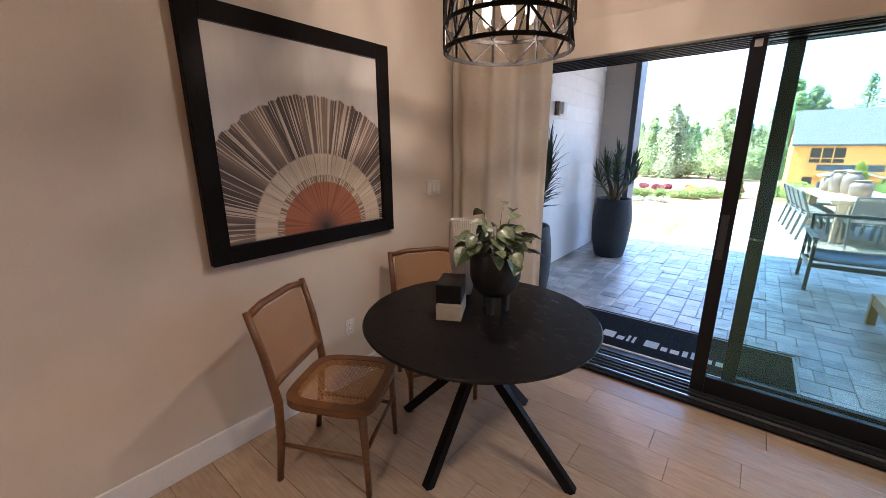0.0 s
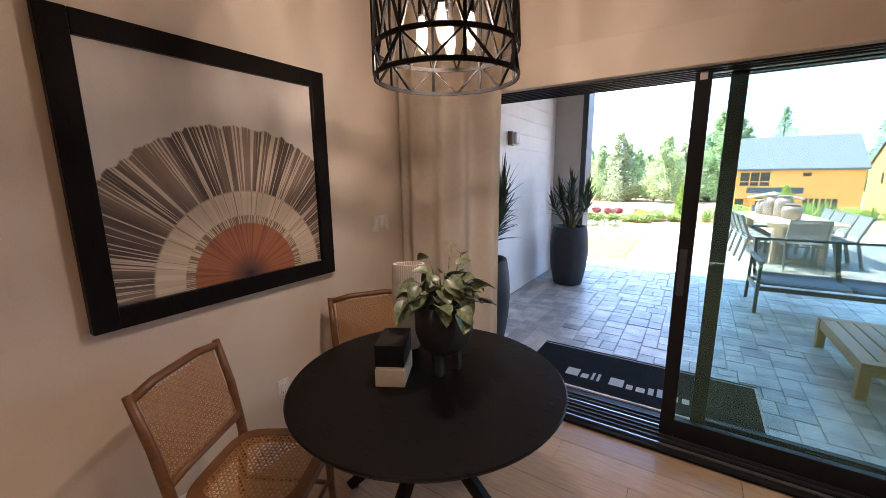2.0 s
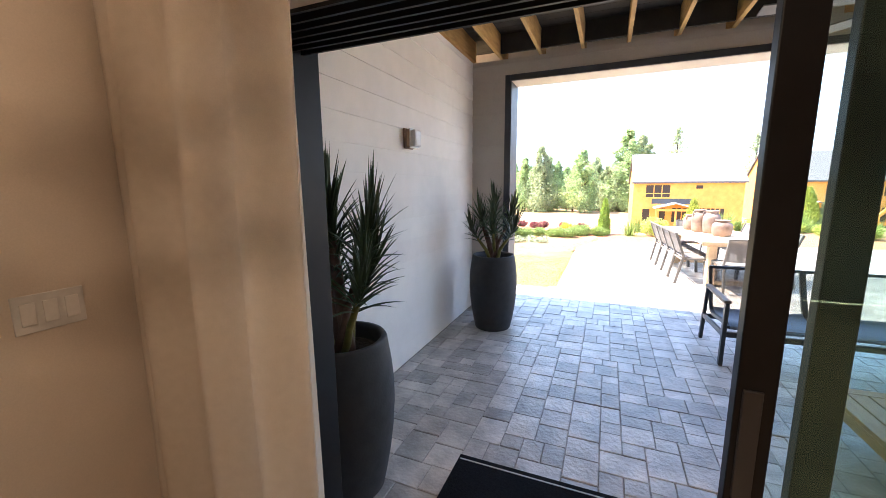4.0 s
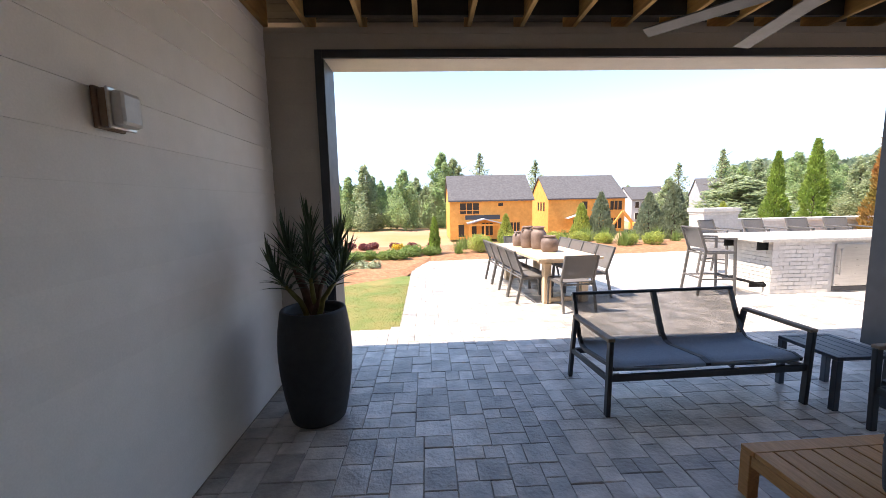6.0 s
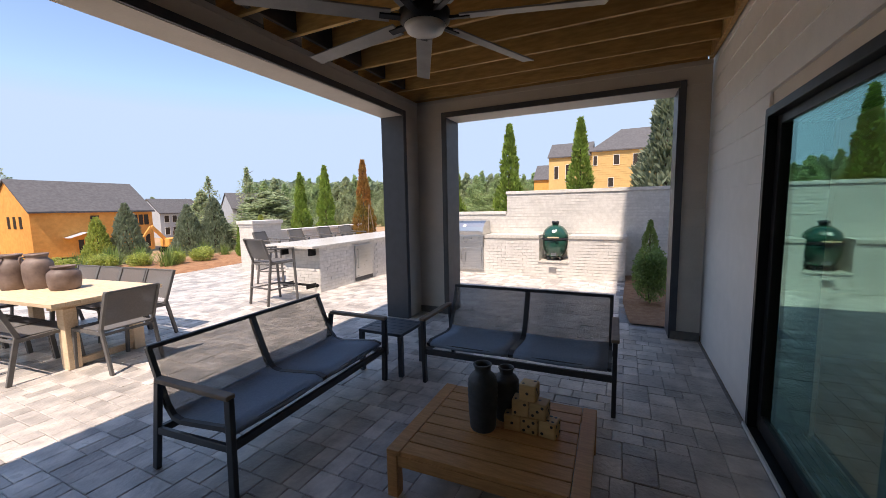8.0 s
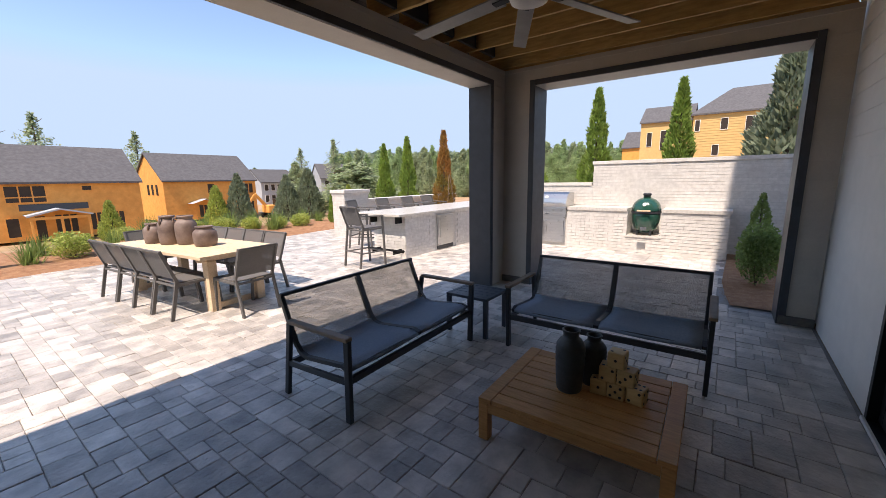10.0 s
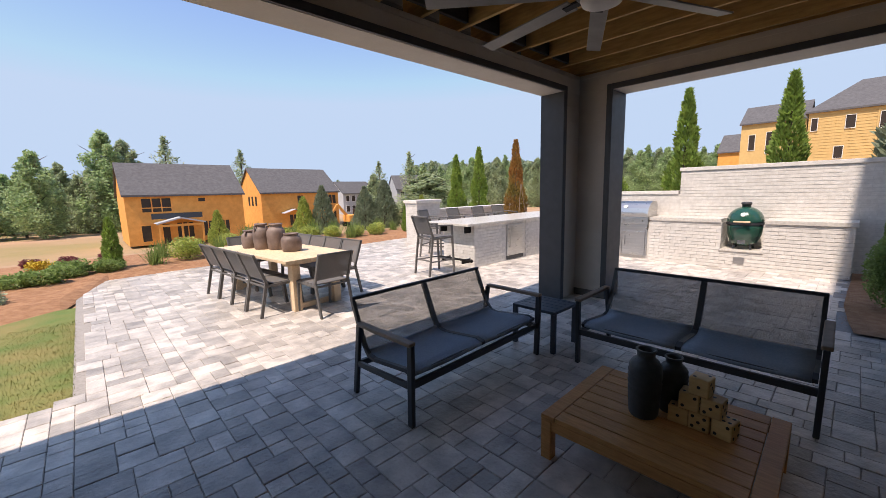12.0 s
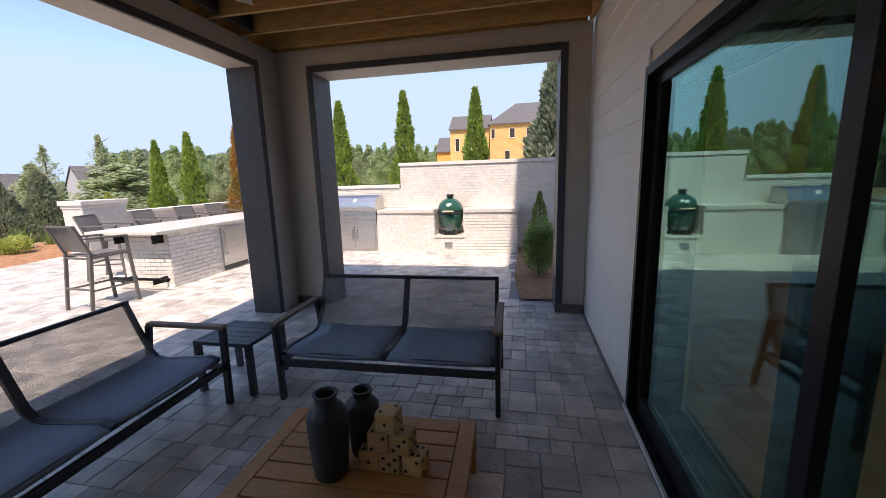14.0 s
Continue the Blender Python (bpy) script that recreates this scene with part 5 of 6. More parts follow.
def tuft(seed):
    rnd = random.Random(seed)
    t = thing("grass_tuft", "arching green ornamental grass in the mulch bed", "ornamental grass", "grasses in the mulch bed")
    bm = bmesh.new()
    for _ in range(150):
        a, el, L = rnd.uniform(0, 6.28), radians(rnd.uniform(35, 88)), rnd.uniform(0.35, 0.75)
        d, s = Vector((math.cos(a) * math.cos(el), math.sin(a) * math.cos(el), math.sin(el))), Vector((-math.sin(a), math.cos(a), 0)) * 0.007
        o = Vector((rnd.gauss(0, 0.06), rnd.gauss(0, 0.06), 0))
        m1, e = o + d * L * 0.6, o + d * L + Vector((0, 0, -0.12 * L))
        bm.faces.new([bm.verts.new(q) for q in (o - s, o + s, m1 + s, m1 - s)])
        bm.faces.new([bm.verts.new(q) for q in (m1 - s, m1 + s, e)])
    tagged(part("foliage", bm, M_GRASSTUFT, t), kind="stuff")
    return t


gt = tuft(41)
put(gt, 2.4, 12.2, z=0.0)
for i, (x, y) in enumerate(((5.2, 14.9), (5.7, 15.4), (6.8, 14.9), (7.5, 14.6), (8.1, 14.2), (8.9, 13.9), (9.8, 13.8), (2.7, 13.2), (4.0, 13.3), (10.6, 13.9), (8.2, 13.1), (7.6, 15.3), (6.1, 15.6), (5.0, 13.9))):
    again(gt, x, y, z=-0.02, rot=47 * i, s=rd.uniform(0.8, 1.25))
shrub = bush("boxwood", 0.42, 1.0, 3200, M_GREENBUSH, "glossy green boxwood shrub beside the patio opening", 36, 0.03, "shrubs beside the brick wall")
put(shrub, 8.35, 0.44, z=0.02, s=0.68, sz=0.95)

# loose pine needles over the mulch near the patio
bm = bmesh.new()
rn = random.Random(77)
for k in range(5200):
    if k % 3 == 0:
        x, y = rn.uniform(7.15, 10.9), rn.uniform(-0.4, 0.84)
    else:
        x = rn.uniform(-3, 10)
        y = (rn.uniform(7.4, 10.9) if x < 1 else PATIO_EDGE(x) + rn.uniform(0.0, 1.6))
        if x < 1 and y < 8.2 + 0.64 * max(x, -1.6):
            continue
    a, L = rn.uniform(0, 6.28), rn.uniform(0.05, 0.11)
    z = 0.075 + rn.uniform(-0.03, 0.03)
    d, s = Vector((math.cos(a), math.sin(a), rn.uniform(-0.3, 0.3))) * L, Vector((-math.sin(a), math.cos(a), 0)) * 0.0022
    o = Vector((x, y, z))
    bm.faces.new([bm.verts.new(q) for q in (o - s, o + s, o + d + s, o + d - s)])
tagged(finish("pine_needles", bm, M_STRAW), "loose brown pine needles over the mulch", "pine straw", kind="stuff")
bm = bmesh.new()
for k in range(12000):
    x, y = 1.01 - 3.2 * rn.random() ** 1.3, rn.uniform(5.08, 8.0)
    a, L = rn.uniform(0, 6.28), rn.uniform(0.012, 0.03)
    d, s = Vector((math.cos(a) * 0.7, math.sin(a) * 0.5, 1)) * L, Vector((-math.sin(a), math.cos(a), 0)) * 0.003
    o = Vector((x, y, -0.015 - 0.02 * max(0, -x)))
    bm.faces.new([bm.verts.new(q) for q in (o - s, o + s, o + d)])
tagged(finish("grass", bm, M_LAWN), "short lawn grass blades", "grass", kind="stuff")


# ---- trees far off ----
def leafy_tree(name, h, w, n, material, label, seed, size=0.38, bare=0.25, cat="tree", group="trees behind the lots"):
    rnd = random.Random(seed)
    t = thing(name, label, cat, group)
    bm = bmesh.new()
    tube(bm, [(0, 0, -0.5), (0.1, 0, h * 0.4), (-0.1, 0.1, h * 0.75), (0, 0, h * 0.95)], [h * 0.016, h * 0.012, h * 0.007, 0.03], 7)
    for k in range(11):
        z = h * (bare + (0.92 - bare) * (k + 0.5) / 11)
        a = 2.4 * k + rnd.uniform(-0.5, 0.5)
        f = math.sin(math.pi * min(1, 0.25 + 0.75 * (1 - (z / h - bare) / (1.05 - bare))))
        L = w * (0.30 + 0.35 * f) * rnd.uniform(0.7, 1.1)
        e = Vector((L * math.cos(a), L * math.sin(a), z + L * rnd.uniform(0.2, 0.7)))
        tube(bm, [(0, 0, z), Vector((0, 0, z)).lerp(e, 0.5) + Vector((0, 0, -0.1)), e], [h * 0.006, h * 0.004, 0.015], 5)
    part("trunk", bm, M_BARK, t)
    bm = bmesh.new()
    lobe = [(rnd.uniform(0, 6.28), rnd.uniform(2.0, 5.0)) for _ in range(4)]
    for k in range(64):
        u = ((k + rnd.random()) / 64) ** 1.15
        z = h * (bare + (0.985 - bare) * u)
        a = 2.4 * k + rnd.uniform(-0.5, 0.5)
        env = w * ((1 - u ** 1.7) ** 0.8 * (0.66 + 0.34 * min(1.0, u / 0.25)) + 0.04)
        env *= 1 + 0.16 * sum(math.sin(2 * a + p + f * u * 4) for p, f in lobe) * 0.5
        q = env * rnd.uniform(0.2, 0.95)
        rr = max(0.14 * w, env * rnd.uniform(0.28, 0.52))
        leaf_cloud(bm, rnd, (q * math.cos(a), q * math.sin(a), z), (rr, rr, rr * 1.25), n // 64, size, hollow=0.0)
    part("crown", bm, material, t)
    return t


kinds = [leafy_tree("broadleaf_tree", 12, 3.6, 15000, M_TREE, "leafy green tree at the wood's edge", 51, size=0.18, bare=0.08),
         leafy_tree("broadleaf_tree", 11, 3.3, 14000, M_TREE2, "paler green tree at the wood's edge", 52, size=0.17, bare=0.04),
         leafy_tree("pine_tree", 13, 2.0, 6500, M_TREE, "tall thin pine with an open crown", 53, bare=0.45, size=0.18),
         leafy_tree("sparse_tree", 12, 1.9, 2600, M_TREE2, "thin sparsely leaved tree standing alone", 54, size=0.15, bare=0.35)]


def at_bearing(b, d):
    return 1.15 + d * math.sin(radians(b)), 0.89 + d * math.cos(radians(b))


def tree_to(kind, b, d, tan_top, rot=0, used=set()):
    """A tree of that kind on that bearing, its top at that slope above the eye."""
    x, y = at_bearing(b, d)
    z0 = ground_z(x, y)
    h = 1.62 + tan_top * d - z0
    base_h = (12, 11, 13, 12)[kind]
    sz = h / base_h
    s = min(1.5, max(0.85, sz))
    if kind not in used:
        used.add(kind)
        return put(kinds[kind], x, y, z0, rot, s, sz)
    return again(kinds[kind], x, y, z0, rot, s, sz)


rt = random.Random(61)
for b, d, tt, k in ((2.7, 84, .128, 0), (4.3, 86, .112, 1), (-8.8, 80, .098, 1), (-3.0, 78, .087, 0), (-6.4, 88, .062, 2), (-12.5, 84, .060, 2), (-1.2, 86, .066, 1), (8.15, 95, .127, 3), (16.1, 92, .104, 3), (34.0, 95, .079, 3), (38.4, 100, .102, 3), (40.4, 100, .07, 2), (33.2, 60, .045, 1), (-11, 82, .07, 0), (-7.6, 82, .072, 0)):
    tree_to(k, b, d, tt, rt.uniform(0, 360))
b = -34.0
while b < 3.5:
    tree_to(rt.choice((0, 0, 1, 2)), b, rt.uniform(80, 100), rt.uniform(0.03, 0.062), rt.uniform(0, 360))
    b += rt.uniform(0.8, 1.4)
b = 26.5
while b < 41:
    tree_to(rt.choice((0, 1, 2)), b, rt.uniform(125, 150), rt.uniform(0.012, 0.034), rt.uniform(0, 360))
    b += rt.uniform(1.2, 2.0)
b = 38.5
while b < 60:
    tree_to(rt.choice((0, 1, 2, 2)), b, rt.uniform(100, 130), rt.uniform(0.055, 0.098), rt.uniform(0, 360))
    b += rt.uniform(0.9, 1.4)
while b < 80:
    tree_to(rt.choice((0, 0, 1, 2)), b, rt.uniform(100, 120), rt.uniform(0.072, 0.092), rt.uniform(0, 360))
    b += rt.uniform(0.9, 1.4)
tree_to(1, 41.0, 26, .045)
tree_to(1, 42.3, 25, .035, 90)

# a low wall of far woods closes the view
bm = bmesh.new()
rf = random.Random(71)
for _ in range(26000):
    b = rf.uniform(-60, 84)
    d = rf.uniform(125, 165)
    x, y = at_bearing(b, d)
    top = 0.030 + 0.012 * noise.noise((b * 0.25, 0, 0)) if b < 24 else (0.014 if b < 38 else 0.066) + 0.014 * noise.noise((b * 0.3, 3, 0))
    z0 = ground_z(x, y)
    z = z0 + (1.62 + top * d - z0) * rf.random() ** 0.9
    u = Vector((rf.gauss(0, 1), rf.gauss(0, 1), rf.gauss(0, 1))).normalized() * rf.uniform(0.7, 1.5)
    w_ = u.cross(Vector((rf.gauss(0, 1), rf.gauss(0, 1), rf.gauss(0, 1)))).normalized() * rf.uniform(0.5, 1.0)
    p = Vector((x, y, z))
    bm.faces.new([bm.verts.new(p + q) for q in (-u, w_, u, -w_)])
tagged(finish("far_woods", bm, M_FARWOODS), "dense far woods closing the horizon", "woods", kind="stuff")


# ---- houses ----
def opening(parent, x0, x1, z0, z1, y=0.0, bars=1, frame=M_OSB, name="window"):
    """A dark window hole in the face y, with a frame round it and upright studs."""
    w = part(name, bx(x0, x1, y - 0.005, y + 0.06, z0, z1), M_VOID, parent)
    for c in ((x0 - 0.06, x0, z0 - 0.06, z1 + 0.06), (x1, x1 + 0.06, z0 - 0.06, z1 + 0.06), (x0, x1, z1, z1 + 0.06), (x0, x1, z0 - 0.06, z0)):
        part("frame", bx(c[0], c[1], y - 0.06, y + 0.02, c[2], c[3]), frame, w)
    for k in range(1, bars + 1):
        x = x0 + (x1 - x0) * k / (bars + 1)
        part("stud", bx(x - 0.05, x + 0.05, y - 0.04, y + 0.01, z0, z1), frame, w)
    return w


def gable_house(name, label, W, D, eave, ridge, at, wall, over=0.35, group="houses under construction", hip=0.0):
    """Own x along the front, front towards -y, ridge along x, floor at z = 0."""
    h = thing(name, label, "house", group, at=at)
    bm = bmesh.new()
    pr = [(0, 0), (D, 0), (D, eave), (D / 2, eave + 0.01 if hip else ridge), (0, eave)]
    A = [bm.verts.new((0, y, z)) for y, z in pr]
    B = [bm.verts.new((W, y, z)) for y, z in pr]
    bm.faces.new(A)
    bm.faces.new(B[::-1])
    for i in range(5):
        j = (i + 1) % 5
        bm.faces.new((A[i], B[i], B[j], A[j]))
    bmesh.ops.recalc_face_normals(bm, faces=bm.faces)
    part("wall", bm, wall, h)
    sl = (ridge - eave) / (D / 2)
    if hip:
        bm = bmesh.new()
        o, zl = over, eave - 0.02
        vs = [bm.verts.new(c) for c in ((-o, -o, zl), (W + o, -o, zl), (W + o, D + o, zl), (-o, D + o, zl), (hip, D / 2, ridge), (W - hip, D / 2, ridge), (-o, -o, zl - 0.22), (W + o, -o, zl - 0.22), (W + o, D + o, zl - 0.22), (-o, D + o, zl - 0.22))]
        for f in ((0, 1, 5, 4), (1, 2, 5), (2, 3, 4, 5), (3, 0, 4), (6, 7, 1, 0), (7, 8, 2, 1), (8, 9, 3, 2), (9, 6, 0, 3), (9, 8, 7, 6)):
            bm.faces.new([vs[i] for i in f])
        part("roof", bm, M_ROOF, h, "dark grey hipped shingle roof")
        return h
    for side in (0, 1):
        bm = bmesh.new()
        y0, y1 = (-over, D / 2) if side == 0 else (D + over, D / 2)
        z0, z1 = eave - over * sl + 0.10, ridge + 0.12
        vs = [bm.verts.new(c) for c in ((-over * 0.6, y0, z0), (W + over * 0.6, y0, z0), (W + over * 0.6, y1, z1), (-over * 0.6, y1, z1), (-over * 0.6, y0, z0 - 0.2), (W + over * 0.6, y0, z0 - 0.2), (W + over * 0.6, y1, z1 - 0.2), (-over * 0.6, y1, z1 - 0.2))]
        for f in ((0, 1, 2, 3), (4, 7, 6, 5), (0, 4, 5, 1), (1, 5, 6, 2), (2, 6, 7, 3), (3, 7, 4, 0)):
            bm.faces.new([vs[i] for i in f])
        part("roof", bm, M_ROOF, h, "dark grey shingle roof")
    return h


h1 = gable_house("framed_house", "two-storey house clad in orange OSB sheathing, unfinished", 11.4, 9.5, 5.55, 8.95, pose(4.6, 52.9, -3.4), M_OSB)
opening(h1, 1.4, 4.0, 3.55, 5.0, bars=2)
part("mullion", bx(1.4, 4.0, -0.05, 0.01, 3.95, 4.05), M_OSB, h1)
opening(h1, 6.65, 7.35, 4.55, 4.95, bars=0)
opening(h1, 1.15, 1.95, 0.4, 2.1, bars=0)
opening(h1, 3.0, 3.65, 0.0, 2.2, bars=0, name="door")
opening(h1, 4.35, 5.9, 0.55, 2.25, bars=2)
opening(h1, 6.95, 9.65, 0.55, 2.25, bars=5)
part("flashing", bx(2.1, 6.9, -0.06, 0.0, 2.75, 3.35), M_DARKTRIM, h1, "dark house wrap over the porch")
bm = bmesh.new()
vs = [bm.verts.new(c) for c in ((2.2, -1.9, 2.35), (4.5, -1.9, 2.95), (6.8, -1.9, 2.35), (6.8, 0, 2.35), (4.5, 0, 2.95), (2.2, 0, 2.35), (2.2, -1.9, 2.2), (4.5, -1.9, 2.8), (6.8, -1.9, 2.2))]
for f in ((0, 1, 4, 5), (1, 2, 3, 4), (0, 6, 7, 1), (1, 7, 8, 2)):
    bm.faces.new([vs[i] for i in f])
part("porch_roof", bm, M_PALEHOUSE, h1, "pale porch roof underlay")
part("porch_beam", bx(2.4, 6.6, -1.8, -1.65, 1.95, 2.2), M_OSB, h1)
for x in (2.45, 4.45, 6.4):
    part("porch_post", bx(x, x + 0.15, -1.8, -1.65, 0, 1.95), M_OSB, h1)

h2 = gable_house("framed_house", "two-storey orange sheathed house beside the first", 12.4, 10.5, 5.6, 9.2, pose(20.8, 60.9, -3.4), M_OSB)
opening(h2, 5.4, 6.3, 3.6, 4.9, bars=0)
opening(h2, 10.0, 11.9, 3.5, 4.9, bars=2)
opening(h2, 10.0, 11.9, 0.5, 2.2, bars=2)
opening(h2, 4.0, 5.2, 0.3, 2.0, bars=1)
bm = bmesh.new()
vs = [bm.verts.new(c) for c in ((2.6, -1.8, 2.3), (4.4, -1.8, 2.9), (6.2, -1.8, 2.3), (6.2, 0, 2.3), (4.4, 0, 2.9), (2.6, 0, 2.3))]
bm.faces.new([vs[i] for i in (0, 1, 4, 5)])
bm.faces.new([vs[i] for i in (1, 2, 3, 4)])
part("porch_roof", bm, M_PALEHOUSE, h2, "pale porch roof underlay")
for k, yy in enumerate((2.0, 3.6, 5.2)):
    part("window", bx(-0.03, 0.02, yy, yy + 0.7, 3.5, 4.9), M_VOID, h2)
h3 = gable_house("yellow_house", "three-storey yellow lap-sided house on the rise", 15, 14, 9.9, 14.1, pose(70, 6.0, 0.5, 0, 0, -90), M_YELLOW, group="houses on the rise", hip=4.2)
for c in ((0.3, 0.85, 7.5, 9.0), (3.35, 4.15, 7.5, 9.0), (6.15, 8.05, 7.2, 9.0), (2.6, 3.35, 4.0, 5.4), (11.0, 12.4, 7.2, 9.0)):
    opening(h3, *c, y=-0.06, bars=1 if c[1] - c[0] > 1 else 0, frame=M_TRIM)
z = 0.6
bm = bmesh.new()
while z < 9.6:
    box(bm, 0, 15, -0.03, 0.0, z, z + 0.04)
    z += 0.36
part("siding_edges", bm, M_YELLOW, h3)
part("downspout", bx(5.9, 6.02, -0.12, -0.04, 0.5, 9.65), M_YELLOW, h3)
h3b = gable_house("yellow_house", "lower yellow wing with a shingle roof", 7.2, 9, 9.2, 11.9, pose(75, 13.7, 1.3, 0, 0, -90), M_YELLOW, group="houses on the rise")
opening(h3b, 1.0, 1.7, 5.2, 7.4, bars=0, frame=M_TRIM)
opening(h3b, 3.0, 3.9, 4.6, 7.6, bars=0, frame=M_TRIM)
h4 = gable_house("framed_house", "small orange sheathed house far off", 4.0, 9, 8.0, 11.4, pose(95, 20.6, 0.0, 0, 0, -90), M_OSB)
opening(h4, 1.0, 3.0, 4.2, 5.2, bars=0)
far = gable_house("far_house", "pale blue-grey finished house far off", 9, 8, 5.4, 8.2, pose(49, 88, -3.6), M_PALEHOUSE, group="far finished houses")
for x in (0.8, 2.4, 4.0, 5.6, 7.2):
    opening(far, x, x + 0.9, 3.3, 4.7, bars=0, frame=M_TRIM)
    opening(far, x, x + 0.9, 0.7, 2.2, bars=0, frame=M_TRIM)
far2 = gable_house("far_house", "pale finished house beyond the lots", 10, 9, 5.6, 9.2, pose(64, 86, -3.0, 0, 0, -20), M_PALEHOUSE, group="far finished houses")
for x in (1.0, 3.2, 5.4, 7.6):
    opening(far2, x, x + 1.0, 3.4, 4.8, bars=0, frame=M_TRIM)
# digger on the bare lot
dg = thing("excavator", "small orange excavator on the bare clay lot", "excavator", at=pose(33.5, 57.0, ground_z(33.5, 57.0)))
part("track", bx(-1.4, 1.4, -1.1, -0.6, 0, 0.7, 0.15), M_BLACK, dg)
part("track", bx(-1.4, 1.4, 0.6, 1.1, 0, 0.7, 0.15), M_BLACK, dg)
part("body", bx(-1.2, 1.2, -1.0, 1.0, 0.75, 1.9, 0.12), M_OSB, dg)
part("cab", bx(0.0, 1.0, -1.0, 0.0, 1.9, 2.9, 0.1), M_VOID, dg)
bm = bmesh.new()
bar(bm, (-0.9, 0, 1.6), (-2.6, 0, 3.6), 0.3, 0.4, 0.03)
bar(bm, (-2.6, 0, 3.6), (-4.2, 0, 1.4), 0.22, 0.3, 0.03)
part("boom", bm, M_OSB, dg)


# ---- indoors ----
def painting():
    """A pleated fan on a pale ground: rings by distance from the fan's foot, streaks along its rays."""
    m = bpy.data.materials.new("fan_painting")
    m.use_nodes = True
    t = m.node_tree
    n, l = t.nodes, t.links
    b = n["Principled BSDF"]
    geo = n.new("ShaderNodeNewGeometry")
    sep = n.new("ShaderNodeSeparateXYZ")
    l.new(geo.outputs["Position"], sep.inputs[0])

    def mth(op, a, c=None, d=None):
        q = n.new("ShaderNodeMath")
        q.operation = op
        for i, v in enumerate((a, c, d)):
            if v is None:
                continue
            if isinstance(v, (int, float)):
                q.inputs[i].default_value = v
            else:
                l.new(v, q.inputs[i])
        return q.outputs[0]

    dy, dz = mth("SUBTRACT", sep.outputs[1], -1.70), mth("SUBTRACT", sep.outputs[2], 1.13)
    r = mth("SQRT", mth("ADD", mth("MULTIPLY", dy, dy), mth("MULTIPLY", dz, dz)))
    ang = mth("ARCTAN2", dz, dy)

    def noise_at(ka, kr, scale, detail=2.0):
        cb = n.new("ShaderNodeCombineXYZ")
        l.new(mth("MULTIPLY", ang, ka), cb.inputs[0])
        l.new(mth("MULTIPLY", r, kr), cb.inputs[1])
        q = n.new("ShaderNodeTexNoise")
        q.inputs["Scale"].default_value, q.inputs["Detail"].default_value = scale, detail
        l.new(cb.outputs[0], q.inputs["Vector"])
        return q.outputs["Fac"]

    def mixc(f, a, c):
        q = n.new("ShaderNodeMix")
        q.data_type = "RGBA"
        l.new(f, q.inputs["Factor"])
        for k, v in (("A", a), ("B", c)):
            if isinstance(v, tuple):
                q.inputs[k].default_value = (*v, 1)
            else:
                l.new(v, q.inputs[k])
        return q.outputs["Result"]

    def step(v, a, w=0.004):
        q = n.new("ShaderNodeMapRange")
        q.inputs["From Min"].default_value, q.inputs["From Max"].default_value = a - w, a + w
        l.new(v, q.inputs["Value"])
        return q.outputs[0]

    fine, mid, broad = noise_at(55, 1.2, 1.0, 1.0), noise_at(16, 1.0, 1.0), noise_at(5.5, 0.4, 1.0, 1.0)
    bgn = n.new("ShaderNodeTexNoise")
    bgn.inputs["Scale"].default_value, bgn.inputs["Detail"].default_value = 4.0, 5.0
    mp = n.new("ShaderNodeMapping")
    mp.inputs["Scale"].default_value = (1, 2.2, 0.7)
    l.new(geo.outputs["Position"], mp.inputs["Vector"])
    l.new(mp.outputs[0], bgn.inputs["Vector"])
    ground_ = mixc(step(bgn.outputs["Fac"], 0.5, 0.22), (0.50, 0.455, 0.42), (0.60, 0.555, 0.515))
    pleat = mixc(step(broad, 0.5, 0.10), (0.070, 0.050, 0.044), (0.21, 0.15, 0.115))
    fan = mixc(step(fine, 0.555, 0.03), pleat, (0.50, 0.41, 0.32))
    cream = mixc(step(mid, 0.52, 0.10), (0.50, 0.40, 0.29), (0.58, 0.49, 0.38))
    cream = mixc(step(fine, 0.64, 0.03), cream, (0.30, 0.21, 0.14))
    stitch = mixc(step(fine, 0.5, 0.03), (0.20, 0.13, 0.085), (0.52, 0.43, 0.31))
    disc = mixc(step(mid, 0.55, 0.06), (0.33, 0.115, 0.052), (0.22, 0.075, 0.038))
    core = mixc(step(r, 0.07, 0.06), (0.03, 0.025, 0.03), disc)
    c = mixc(step(r, 0.265), core, stitch)
    c = mixc(step(r, 0.305), c, cream)
    c = mixc(step(r, 0.425, 0.006), c, fan)
    edge = mth("ADD", r, mth("MULTIPLY", mth("SUBTRACT", mid, 0.5), 0.06))
    c = mixc(step(edge, 0.735, 0.004), c, ground_)
    l.new(c, b.inputs["Base Color"])
    b.inputs["Roughness"].default_value = 0.75
    bp = n.new("ShaderNodeBump")
    bp.inputs["Strength"].default_value, bp.inputs["Distance"].default_value = 0.3, 0.003
    l.new(fine, bp.inputs["Height"])
    l.new(bp.outputs[0], b.inputs["Normal"])
    return m


